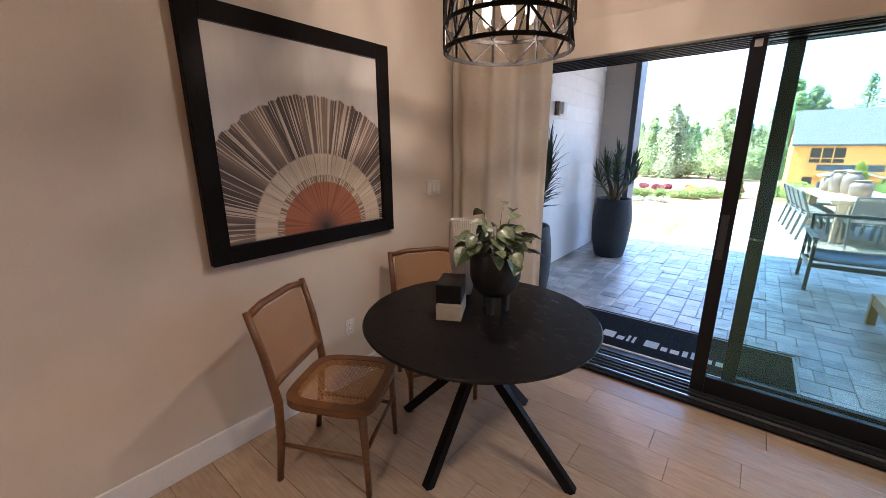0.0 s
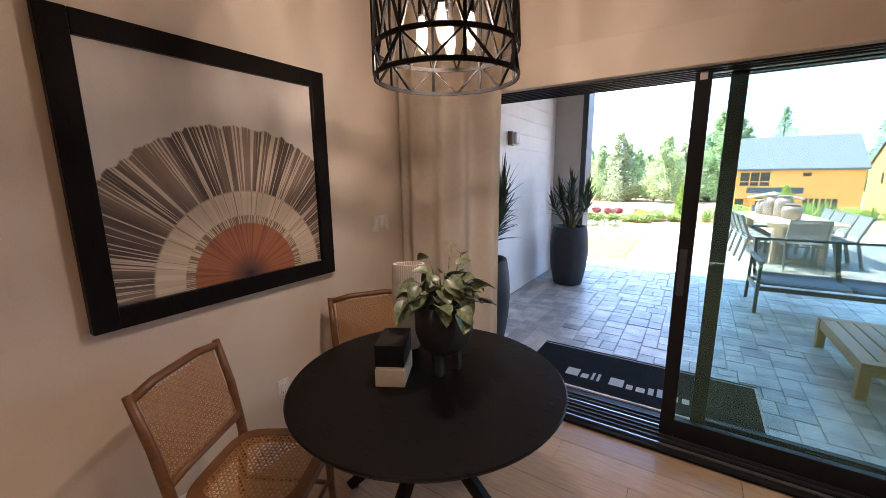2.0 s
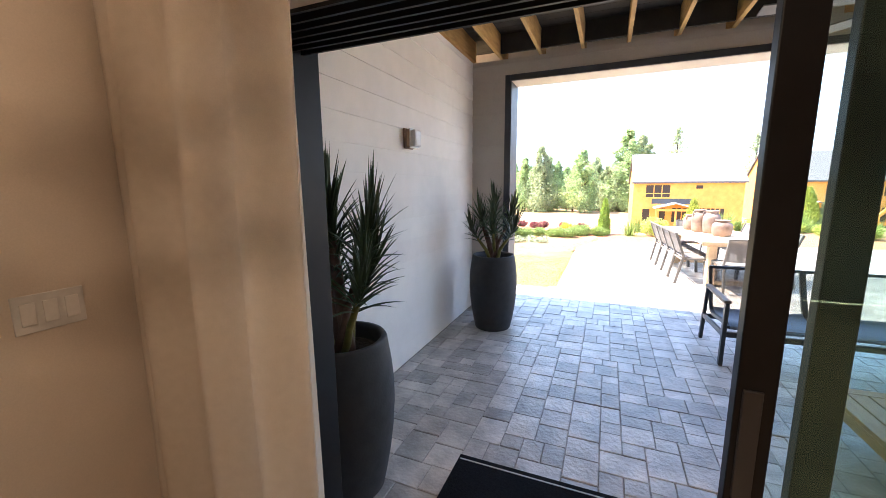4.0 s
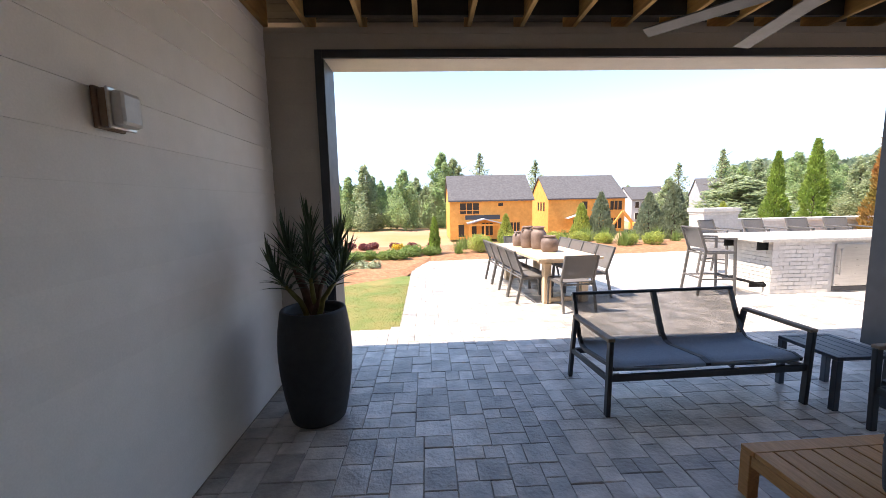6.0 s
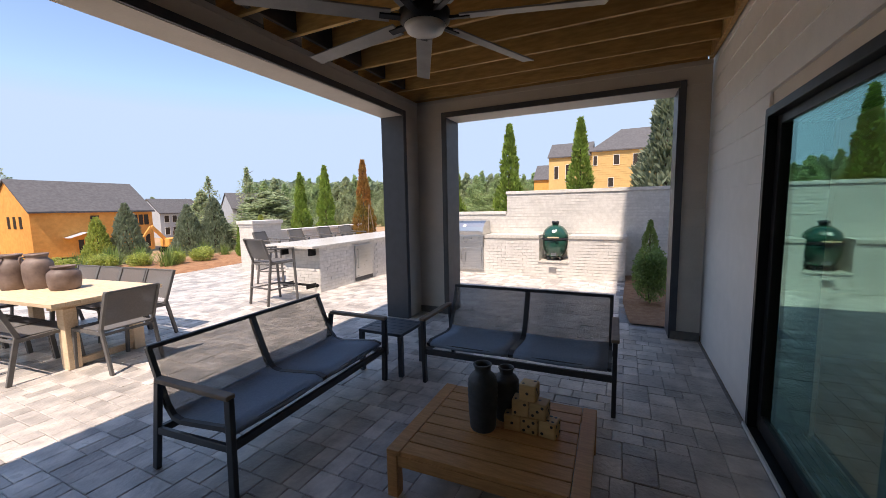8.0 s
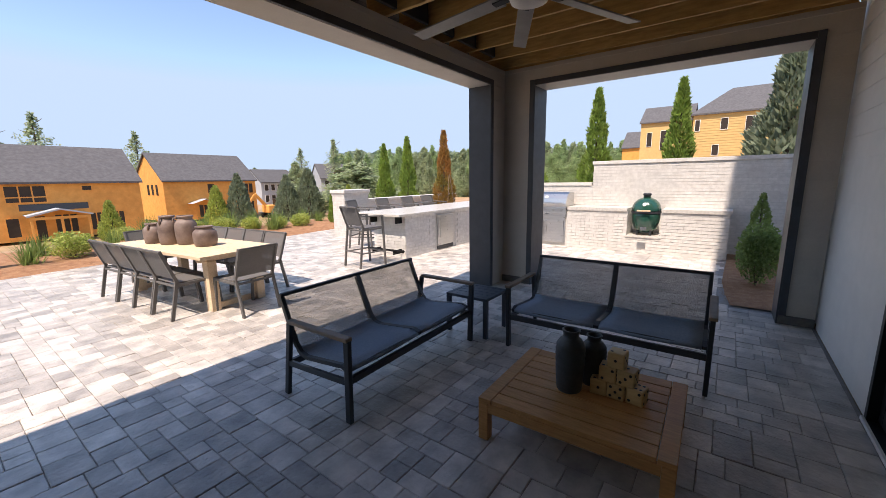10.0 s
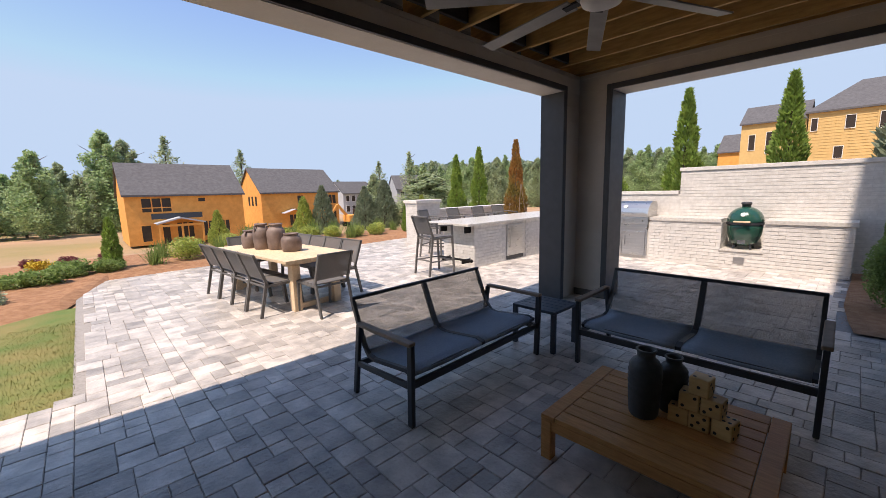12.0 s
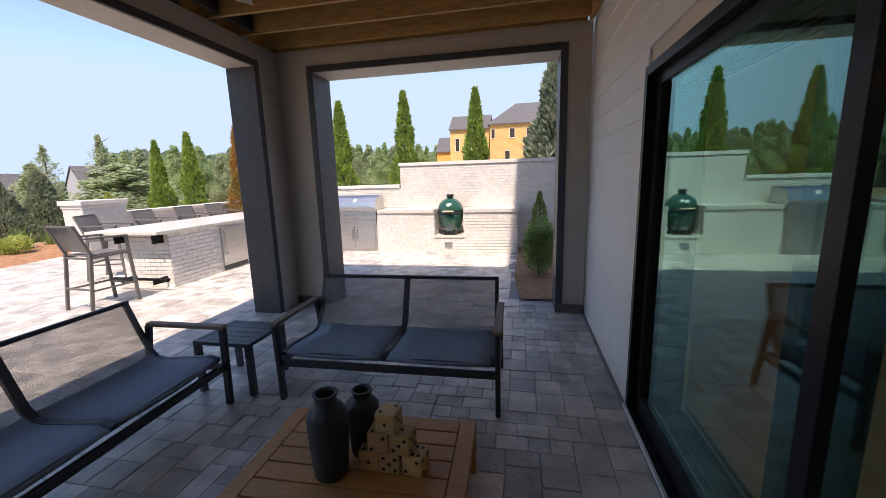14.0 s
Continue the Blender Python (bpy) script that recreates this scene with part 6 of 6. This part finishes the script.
def picture():
    y0, y1, z0, z1, w = -2.35, -1.163, 1.03, 2.209, 0.088
    p = thing("framed_painting", "square black-framed painting of a pleated fan", "painting", at=pose(0, 0, 0))
    x0, x1 = XP + 0.001, XP + 0.045
    part("canvas", bx(x0 + 0.004, x0 + 0.020, y0 + w - 0.01, y1 - w + 0.01, z0 + w - 0.01, z1 - w + 0.01), painting(), p, "painted canvas of a brown and rust fan")
    for c in ((y0, y0 + w, z0, z1), (y1 - w, y1, z0, z1), (y0 + w + 0.0005, y1 - w - 0.0005, z1 - w, z1), (y0 + w + 0.0005, y1 - w - 0.0005, z0, z0 + w)):
        part("frame", bx(x0, x1, *c, 0.004), M_BLACKWOOD, p)


picture()


def round_table():
    C = (1.19, -1.58)
    t = thing("round_table", "round black-stained wooden table on crossed legs", "table", at=pose(C[0], C[1], FL))
    Z = 0.80
    part("tabletop", lathe([(0.001, Z - 0.032), (0.52, Z - 0.032), (0.553, Z - 0.014), (0.557, Z - 0.006), (0.552, Z), (0.001, Z)], 72), M_BLACKWOOD, t)
    for fx, fy in ((-0.54, 0.03), (0.0, 0.545), (-0.06, -0.33), (0.49, 0.08)):
        d = Vector((fx, fy, 0))
        bm = bmesh.new()
        e = d * -0.28
        bar(bm, (fx, fy, 0.0), (e.x, e.y, Z - 0.033), 0.042, 0.05, 0.004)
        part("leg", bm, M_BLACKWOOD, t)
    return Z


TZ = round_table()


def cane_chair(at, label):
    c = thing("cane_chair", label, "chair", "cane chairs at the round table", at=at)
    # own front towards -y
    W, D, S = 0.44, 0.43, 0.455
    for sx in (-1, 1):
        bm = bmesh.new()
        tube(bm, [(sx * 0.19, -0.19, 0), (sx * 0.185, -0.18, S - 0.02)], [0.013, 0.019], 12)
        part("leg", bm, M_CANEWOOD, c, smooth=True)
        bm = bmesh.new()
        tube(bm, [(sx * 0.175, 0.25, 0), (sx * 0.18, 0.215, 0.25), (sx * 0.19, 0.20, S), (sx * 0.20, 0.235, 0.70), (sx * 0.205, 0.285, 0.90)], [0.014, 0.018, 0.019, 0.017, 0.014], 12)
        part("back_post", bm, M_CANEWOOD, c, smooth=True)
        bm = bmesh.new()
        tube(bm, [(sx * 0.188, -0.185, 0.2), (sx * 0.18, 0.22, 0.22)], 0.010, 8)
        part("stretcher", bm, M_CANEWOOD, c, smooth=True)
    bm = bmesh.new()
    tube(bm, [(-0.188, -0.185, 0.24), (0.188, -0.185, 0.24)], 0.010, 8)
    part("stretcher", bm, M_CANEWOOD, c, smooth=True)

    def ring(w0, w1, y0, y1, n=36, e=4.5):
        pts = []
        for k in range(n):
            a = 2 * math.pi * k / n
            u, v = math.cos(a), math.sin(a)
            x = math.copysign(abs(u) ** (2 / e), u)
            y = math.copysign(abs(v) ** (2 / e), v)
            f = (y + 1) / 2
            pts.append((x * (w0 + (w1 - w0) * f) / 2, y0 + (y1 - y0) * f))
        return pts
    bm = bmesh.new()
    rp = ring(0.43, 0.39, -0.225, 0.205)
    A = [bm.verts.new((x, y, S - 0.028)) for x, y in rp]
    B = [bm.verts.new((x, y, S + 0.010)) for x, y in rp]
    Ci = [bm.verts.new((x * 0.80, (y + 0.01) * 0.80 - 0.01, S + 0.010)) for x, y in rp]
    Di = [bm.verts.new((x * 0.80, (y + 0.01) * 0.80 - 0.01, S - 0.028)) for x, y in rp]
    n = len(rp)
    for k in range(n):
        j = (k + 1) % n
        for P_, Q in ((A, B), (B, Ci), (Ci, Di), (Di, A)):
            bm.faces.new((P_[k], P_[j], Q[j], Q[k]))
    bmesh.ops.recalc_face_normals(bm, faces=bm.faces)
    part("seat_frame", bm, M_CANEWOOD, c)

    def weave(half_w, half_h, m, step=0.0165, w=0.0056):
        bm = bmesh.new()

        def strip(p, q, z):
            p, q = Vector(p), Vector(q)
            d = (q - p).normalized()
            s = Vector((-d.y, d.x, 0)) * w / 2
            bm.faces.new([bm.verts.new((k.x, k.y, z)) for k in (p - s, q - s, q + s, p + s)])
        x = -half_w
        while x <= half_w:
            strip((x, -half_h, 0), (x, half_h, 0), 0.0005)
            x += step
        y = -half_h
        while y <= half_h:
            strip((-half_w, y, 0), (half_w, y, 0), -0.0005)
            y += step
        for sg in (1, -1):
            o = -half_w - half_h
            while o <= half_w + half_h:
                lo, hi = max(-half_w, o - half_h), min(half_w, o + half_h)
                if hi - lo > 0.005:
                    strip((lo, sg * (lo - o), 0), (hi, sg * (hi - o), 0), 0.001 * sg)
                o += step * 2
        bmesh.ops.transform(bm, matrix=m, verts=bm.verts)
        return bm
    part("cane_seat", weave(0.172, 0.178, pose(0, -0.01, S + 0.006)), M_CANE, c, "open woven cane seat")["kind"] = "stuff"
    mb = pose(0, 0.243, 0.715, 90 - 13.5, 0, 0)
    part("cane_back", weave(0.175, 0.165, mb), M_CANE, c, "open woven cane back")["kind"] = "stuff"
    for z, y, w in ((0.545, 0.205, 0.375), (0.895, 0.284, 0.40)):
        bm = bmesh.new()
        bow = 0.018 if z > 0.8 else 0.0
        tube(bm, [(-w / 2, y, z - bow), (-w / 4, y + 0.006, z), (w / 4, y + 0.006, z), (w / 2, y, z - bow)], 0.017, 10)
        part("back_rail", bm, M_CANEWOOD, c, smooth=True)
    return c


cane_chair(pose(0.667, -2.026, FL, 0, 0, 119) @ Matrix.Diagonal((1.12, 1.06, 1, 1)), "walnut bentwood chair with cane seat and back by the wall")
cane_chair(pose(0.635, -1.26, FL, 0, 0, 56) @ Matrix.Diagonal((1.12, 1.06, 1, 1)), "walnut bentwood chair with cane back beyond the round table")


def pendant():
    C = pose(1.245, -1.50, 0)
    p = thing("pendant_lamp", "black iron drum cage pendant lamp over the table", "pendant lamp", at=C)
    R = 0.262
    zs = (1.97, 2.065, 2.36)
    for z in zs:
        bm = bmesh.new()
        n = 48
        for k in range(n):
            a0, a1 = 2 * math.pi * k / n, 2 * math.pi * (k + 1) / n
            q = []
            for r, zz in ((R - 0.003, z - 0.008), (R + 0.003, z - 0.008), (R + 0.003, z + 0.008), (R - 0.003, z + 0.008)):
                q.append(((r * math.cos(a0), r * math.sin(a0), zz), (r * math.cos(a1), r * math.sin(a1), zz)))
            for i in range(4):
                j = (i + 1) % 4
                bm.faces.new([bm.verts.new(v) for v in (q[i][0], q[i][1], q[j][1], q[j][0])])
        part("ring", bm, M_WIRE, p)
    n = 8
    P_ = lambda a, z: (R * math.cos(a), R * math.sin(a), z)
    for k in range(n):
        a0, a1, am = 2 * math.pi * k / n, 2 * math.pi * (k + 1) / n, 2 * math.pi * (k + 0.5) / n
        for u, v in ((P_(a0, zs[0]), P_(a0, zs[2])), (P_(a0, zs[1]), P_(am, zs[0])), (P_(a1, zs[1]), P_(am, zs[0])), (P_(a0, zs[1]), P_(am, zs[2])), (P_(a1, zs[1]), P_(am, zs[2])), (P_(a0, zs[2]), P_(am, zs[1])), (P_(a1, zs[2]), P_(am, zs[1]))):
            bm = bmesh.new()
            bar(bm, u, v, 0.010, 0.006, 0.0)
            part("strut", bm, M_WIRE, p)
    bm = bmesh.new()
    cyl(bm, (0, 0), 0.007, 2.20, ROOM_Z, 10)
    part("stem", bm, M_WIRE, p)
    for k in range(4):
        a = math.pi / 2 * k + 0.4
        bm = bmesh.new()
        bar(bm, (0, 0, 2.26), (0.09 * math.cos(a), 0.09 * math.sin(a), 2.26), 0.009, 0.009, 0.0)
        cyl(bm, (0.09 * math.cos(a), 0.09 * math.sin(a)), 0.012, 2.19, 2.28, 12)
        part("arm", bm, M_WIRE, p)
        part("bulb", lathe([(0.001, 2.06), (0.012, 2.075), (0.021, 2.11), (0.019, 2.145), (0.010, 2.185), (0.001, 2.19)], 16, pose(0.09 * math.cos(a), 0.09 * math.sin(a), 0)), M_BULB, p, "glowing warm bulb", smooth=True)
    for k in range(4):
        a = math.pi / 2 * k
        bm = bmesh.new()
        bar(bm, (0, 0, 2.36), (R * math.cos(a), R * math.sin(a), 2.36), 0.010, 0.006, 0.0)
        part("spoke", bm, M_WIRE, p)
    part("canopy", lathe([(0.001, ROOM_Z - 0.03), (0.06, ROOM_Z - 0.03), (0.065, ROOM_Z - 0.001), (0.001, ROOM_Z - 0.001)], 24), M_WIRE, p)


pendant()
lamp = new("pendant_light", bpy.data.lights.new("pendant_light", "POINT"))
lamp.data.energy, lamp.data.color, lamp.data.shadow_soft_size = PENDANT_W, (1.0, 0.76, 0.54), 0.03
lamp.location = (1.245, -1.50, 2.13)


def downlight(x, y):
    d = thing("recessed_light", "unseen recessed ceiling light added to brighten the room", "ceiling light", "recessed ceiling lights", at=pose(x, y, ROOM_Z))
    part("trim_ring", lathe([(0.055, -0.006), (0.085, -0.006), (0.085, -0.0005), (0.055, -0.0005)], 24), M_PLASTIC, d)
    part("lens", lathe([(0.001, -0.004), (0.054, -0.004), (0.054, -0.001), (0.001, -0.001)], 24), glow("downlight_lens", (1.0, 0.76, 0.52), 6), d)
    a = new("downlight_lamp", bpy.data.lights.new("downlight_lamp", "SPOT"))
    a.data.energy, a.data.color, a.data.spot_size, a.data.spot_blend, a.data.shadow_soft_size = DOWN_W, (1.0, 0.78, 0.57), radians(125), 0.8, 0.05
    a.matrix_world = look((x, y, ROOM_Z - 0.02), (x, y, 0))


# fill light for the room: unseen ceiling fixtures at chosen spots
for x, y in ((1.9, -4.4), (3.3, -2.0), (4.2, -4.4)):
    downlight(x, y)


def curtain():
    c = thing("curtain", "floor-length cream linen curtain drawn to the side", "curtain", at=pose(0, 0, 0))
    bm = bmesh.new()
    n, rows = 120, 8
    def pt(u, z):
        x = 0.165 + 0.84 * u
        a = 0.048 * math.sin(u * 2 * math.pi * 3.6 + 0.25 * math.sin(z * 1.1)) + 0.010 * math.sin(u * 29 + 0.5 * z)
        return x, -0.475 + a * (0.85 + 0.15 * math.sin(z * 2))
    F, Bk = [], []
    for j in range(rows + 1):
        z = 0.012 + (3.0 - 0.012) * j / rows
        F.append([bm.verts.new((*pt(i / n, z), z)) for i in range(n + 1)])
        Bk.append([bm.verts.new((pt(i / n, z)[0], pt(i / n, z)[1] + 0.004, z)) for i in range(n + 1)])
    for j in range(rows):
        for i in range(n):
            bm.faces.new((F[j][i], F[j][i + 1], F[j + 1][i + 1], F[j + 1][i]))
            bm.faces.new((Bk[j][i], Bk[j + 1][i], Bk[j + 1][i + 1], Bk[j][i + 1]))
        for i in (0, n):
            bm.faces.new((F[j][i], F[j + 1][i], Bk[j + 1][i], Bk[j][i]))
    part("cloth", bm, M_CURTAIN, c, smooth=True)
    bm = bmesh.new()
    tube(bm, [(0.145, -0.475, 3.01), (5.2, -0.475, 3.01)], 0.014, 10)
    part("rod", bm, M_WIRE, c, smooth=True)


curtain()


def switch_plate():
    s = thing("light_switch", "white triple rocker switch plate on the wall", "light switch", at=pose(XP, -0.68, 1.285))
    part("plate", bx(0.0005, 0.006, -0.085, 0.085, -0.058, 0.058, 0.002), M_PLASTIC, s)
    for y in (-0.052, 0.0, 0.052):
        part("rocker", bx(0.006, 0.010, y - 0.017, y + 0.017, -0.034, 0.034, 0.0015), M_TRIM, s)


def outlet():
    s = thing("wall_outlet", "white double wall outlet above the baseboard", "outlet", at=pose(XP, -1.567, 0.41))
    part("plate", bx(0.0005, 0.006, -0.036, 0.036, -0.058, 0.058, 0.002), M_PLASTIC, s)
    for z in (-0.022, 0.022):
        k = part("socket", bx(0.006, 0.009, -0.018, 0.018, z - 0.016, z + 0.016, 0.003), M_TRIM, s)
        for y in (-0.007, 0.007):
            part("slot", bx(0.009, 0.0095, y - 0.0015, y + 0.0015, z - 0.006, z + 0.006), M_PIP, k)


switch_plate()
outlet()


def table_plant():
    p = thing("potted_pothos", "variegated pothos in a black footed bowl", "potted plant", at=pose(1.216, -1.49, TZ))
    for k in range(3):
        a = 2.1 * k + 0.7
        part("foot", bx(-0.016, 0.016, -0.016, 0.016, 0, 0.10, 0.005, pose(0.055 * math.cos(a), 0.055 * math.sin(a), 0)), M_POT, p)
    part("bowl", lathe([(0.001, 0.085), (0.068, 0.09), (0.104, 0.125), (0.121, 0.18), (0.125, 0.305), (0.117, 0.308), (0.113, 0.26), (0.001, 0.26)], 40), M_POT, p, "matt black footed bowl", smooth=True)
    m = mat("pothos_leaf", (0.028, 0.055, 0.02), (0.17, 0.19, 0.10), 60, 0.35, 0.2, fine=140, island=0.5)
    rnd = random.Random(91)
    for i in range(62):
        a = rnd.uniform(0, 6.28)
        rr = rnd.uniform(0.02, 0.15)
        zz = 0.31 + rnd.uniform(0.0, 0.18) * (1 - rr / 0.25)
        if i < 4:
            rr, zz = 0.06 + 0.025 * i, 0.46 + 0.018 * i
        if 4 <= i < 10:
            rr, zz = rnd.uniform(0.15, 0.20), rnd.uniform(0.30, 0.38)
        o = Vector((0.03 * math.cos(a), 0.03 * math.sin(a), 0.27))
        tip = Vector((rr * math.cos(a), rr * math.sin(a), zz))
        bm = bmesh.new()
        tube(bm, [o, o.lerp(tip, 0.5) + Vector((0, 0, 0.03)), tip], 0.0022, 5)
        L = rnd.uniform(0.062, 0.105)
        a2 = a + rnd.uniform(-0.7, 0.7)
        el = rnd.uniform(-0.7, 0.55)
        d = Vector((math.cos(a2) * math.cos(el), math.sin(a2) * math.cos(el), math.sin(el)))
        s = Vector((-math.sin(a2), math.cos(a2), 0)) + Vector((0, 0, rnd.uniform(-0.5, 0.5)))
        s.normalize()
        up = d.cross(s)
        prev = None
        for k in range(7):
            u = k / 6
            w_ = L * 0.42 * math.sin(math.pi * min(1, u * 0.86 + 0.14)) ** 0.8 * (1.15 - 0.45 * u) + 0.0004
            c = tip + d * L * u - up * L * 0.22 * u * u
            row = [bm.verts.new(c + s * w_ * q + up * abs(q) * w_ * 0.35) for q in (-1, -0.5, 0, 0.5, 1)]
            if prev:
                for q in range(4):
                    bm.faces.new((prev[q], prev[q + 1], row[q + 1], row[q]))
            prev = row
        part("leaf", bm, m, p, smooth=True)


table_plant()


def white_vase():
    v = thing("ribbed_vase", "tall white ribbed ceramic vase behind the plant", "vase", at=pose(0.965, -1.40, TZ, 0, 0, 35))
    bm = bmesh.new()
    n = 96
    rings = []
    for z, r in ((0.0, 0.036), (0.01, 0.042), (0.10, 0.060), (0.20, 0.074), (0.28, 0.080), (0.36, 0.078), (0.42, 0.072), (0.42, 0.062), (0.35, 0.066)):
        rings.append([bm.verts.new((r * (1 + 0.05 * (k % 2)) * math.cos(2 * math.pi * k / n), 0.55 * r * (1 + 0.05 * (k % 2)) * math.sin(2 * math.pi * k / n), z)) for k in range(n)])
    for A, B in zip(rings, rings[1:]):
        for k in range(n):
            bm.faces.new((A[k], A[(k + 1) % n], B[(k + 1) % n], B[k]))
    bm.faces.new(rings[0][::-1])
    bm.faces.new(rings[-1])
    part("body", bm, M_WHITE, v)


white_vase()
b_ = thing("lidded_box", "cream lacquer box with a black lid block", "box", at=pose(1.061, -1.755, TZ, 0, 0, 28.5))
part("base", bx(0, 0.118, 0, 0.19, 0, 0.072, 0.002), M_BOX, b_)
part("liner", bx(0.006, 0.112, 0.006, 0.184, 0.0725, 0.082, 0.001), M_WALL, b_)
part("lid", bx(0.0, 0.116, 0.004, 0.188, 0.0825, 0.172, 0.002), M_BLACK, b_, "glossy black lid")


# ---- many alike pieces: floor planks and pavers ----
sheet("subfloor", grid_sheet([-1.9, ROOM_X], [ROOM_Y, -0.40], lambda x, y: -0.02), M_JOINT, "dark subfloor under the planks", "floor")
floor = thing("floor", "wide light oak plank floor", "floor", kind="structure")
rp_ = random.Random(3)
PW = 0.19


def plank_mesh(L):
    bm = bx(0, L - 0.0016, 0, PW - 0.0016, -0.014, 0, 0.0)
    top = [e for e in bm.edges if all(v.co.z > -0.001 for v in e.verts)]
    bmesh.ops.bevel(bm, geom=top, offset=0.0015, segments=1, affect="EDGES")
    me = bpy.data.meshes.new("plank")
    bm.to_mesh(me)
    bm.free()
    me.materials.append(M_OAK)
    return me


ll = {q: plank_mesh(q) for q in (1.9, 1.5, 1.2, 0.8, 0.6, 0.4)}
y = -0.405 - PW
while y > ROOM_Y - 0.05:
    x, row = -1.8, []
    while x < ROOM_X - 0.05:
        left = ROOM_X - x
        k = rp_.choice([q for q in ll if q <= left + 0.001 and (left - q < 0.001 or left - q > 0.39)] or [0.4])
        row.append((x, k))
        x += k
    for x, k in row:
        share("plank", ll[k], floor, pose(x, y, FL))
    y -= PW

paving = thing("pavement", "grey tumbled slate-look pavers in random courses", "paving", kind="structure")
rq = random.Random(9)
MODULE = 0.066
SHAPES = ((4, 3), (3, 4), (3, 3), (3, 3), (3, 2), (2, 3), (2, 2), (4, 2), (4, 3))
meshes = {}


def paver_coords(w, d, h, b=0.004):
    v = [(0, 0, -0.03), (w, 0, -0.03), (w, d, -0.03), (0, d, -0.03), (0, 0, h - b), (w, 0, h - b), (w, d, h - b), (0, d, h - b), (b, b, h), (w - b, b, h), (w - b, d - b, h), (b, d - b, h)]
    f = [(0, 1, 5, 4), (1, 2, 6, 5), (2, 3, 7, 6), (3, 0, 4, 7), (4, 5, 9, 8), (5, 6, 10, 9), (6, 7, 11, 10), (7, 4, 8, 11), (8, 9, 10, 11)]
    return v, f


def paver_mesh(w, d):
    key = (round(w, 3), round(d, 3))
    if key not in meshes:
        v, f = paver_coords(w - 0.0035, d - 0.0035, 0.0)
        me = bpy.data.meshes.new("paver")
        me.from_pydata(v, [], f)
        me.materials.append(M_PAVER)
        meshes[key] = me
    return meshes[key]


near, allv, allf = 0, [], []
NX, NY = 166, 186
taken = np.zeros((NY + 6, NX + 6), bool)
for j in range(NY):
    for i in range(NX):
        if taken[j, i]:
            continue
        run = 1
        while run < 8 and i + run < NX + 6 and not taken[j, i + run]:
            run += 1
        fits = [q for q in SHAPES if q[0] <= run and run - q[0] != 1] or [(min(run, 3), 2)]
        nw, nd = rq.choice(fits)
        taken[j:j + nd, i:i + nw] = True
        cx, cy, cw, cd = 0.03 + i * MODULE, 0.03 + j * MODULE, nw * MODULE, nd * MODULE
        if not (on_patio(cx + 0.02, cy + 0.02) and on_patio(cx + cw - 0.02, cy + cd - 0.02)):
            if not on_patio(cx + 0.02, cy + 0.02) or cd < 0.1:
                continue
            while cd > 0.09 and not on_patio(cx + cw - 0.02, cy + cd - 0.02):
                cd -= 0.02
            if not on_patio(cx + cw - 0.02, cy + cd - 0.02):
                continue
        dz, tx, ty = rq.uniform(-0.003, 0.002), rq.uniform(-0.35, 0.35), rq.uniform(-0.35, 0.35)
        m = pose(cx, cy, dz, tx, ty, 0)
        if near < 300 and 0.9 < cx < 3.9 and 0.5 < cy < 4.4:
            share("paver", paver_mesh(cw, cd), paving, m)
            near += 1
        else:
            v, f = paver_coords(cw - 0.0035, cd - 0.0035, 0.0)
            o = len(allv)
            allv += [tuple(m @ Vector(q)) for q in v]
            allf += [tuple(k + o for k in q) for q in f]
me = bpy.data.meshes.new("pavers")
me.from_pydata(allv, [], allf)
me.materials.append(M_PAVER_FAR)
ob = tagged(new("pavers", me), "grey tumbled pavers further out", kind="stuff")
ob.parent = paving
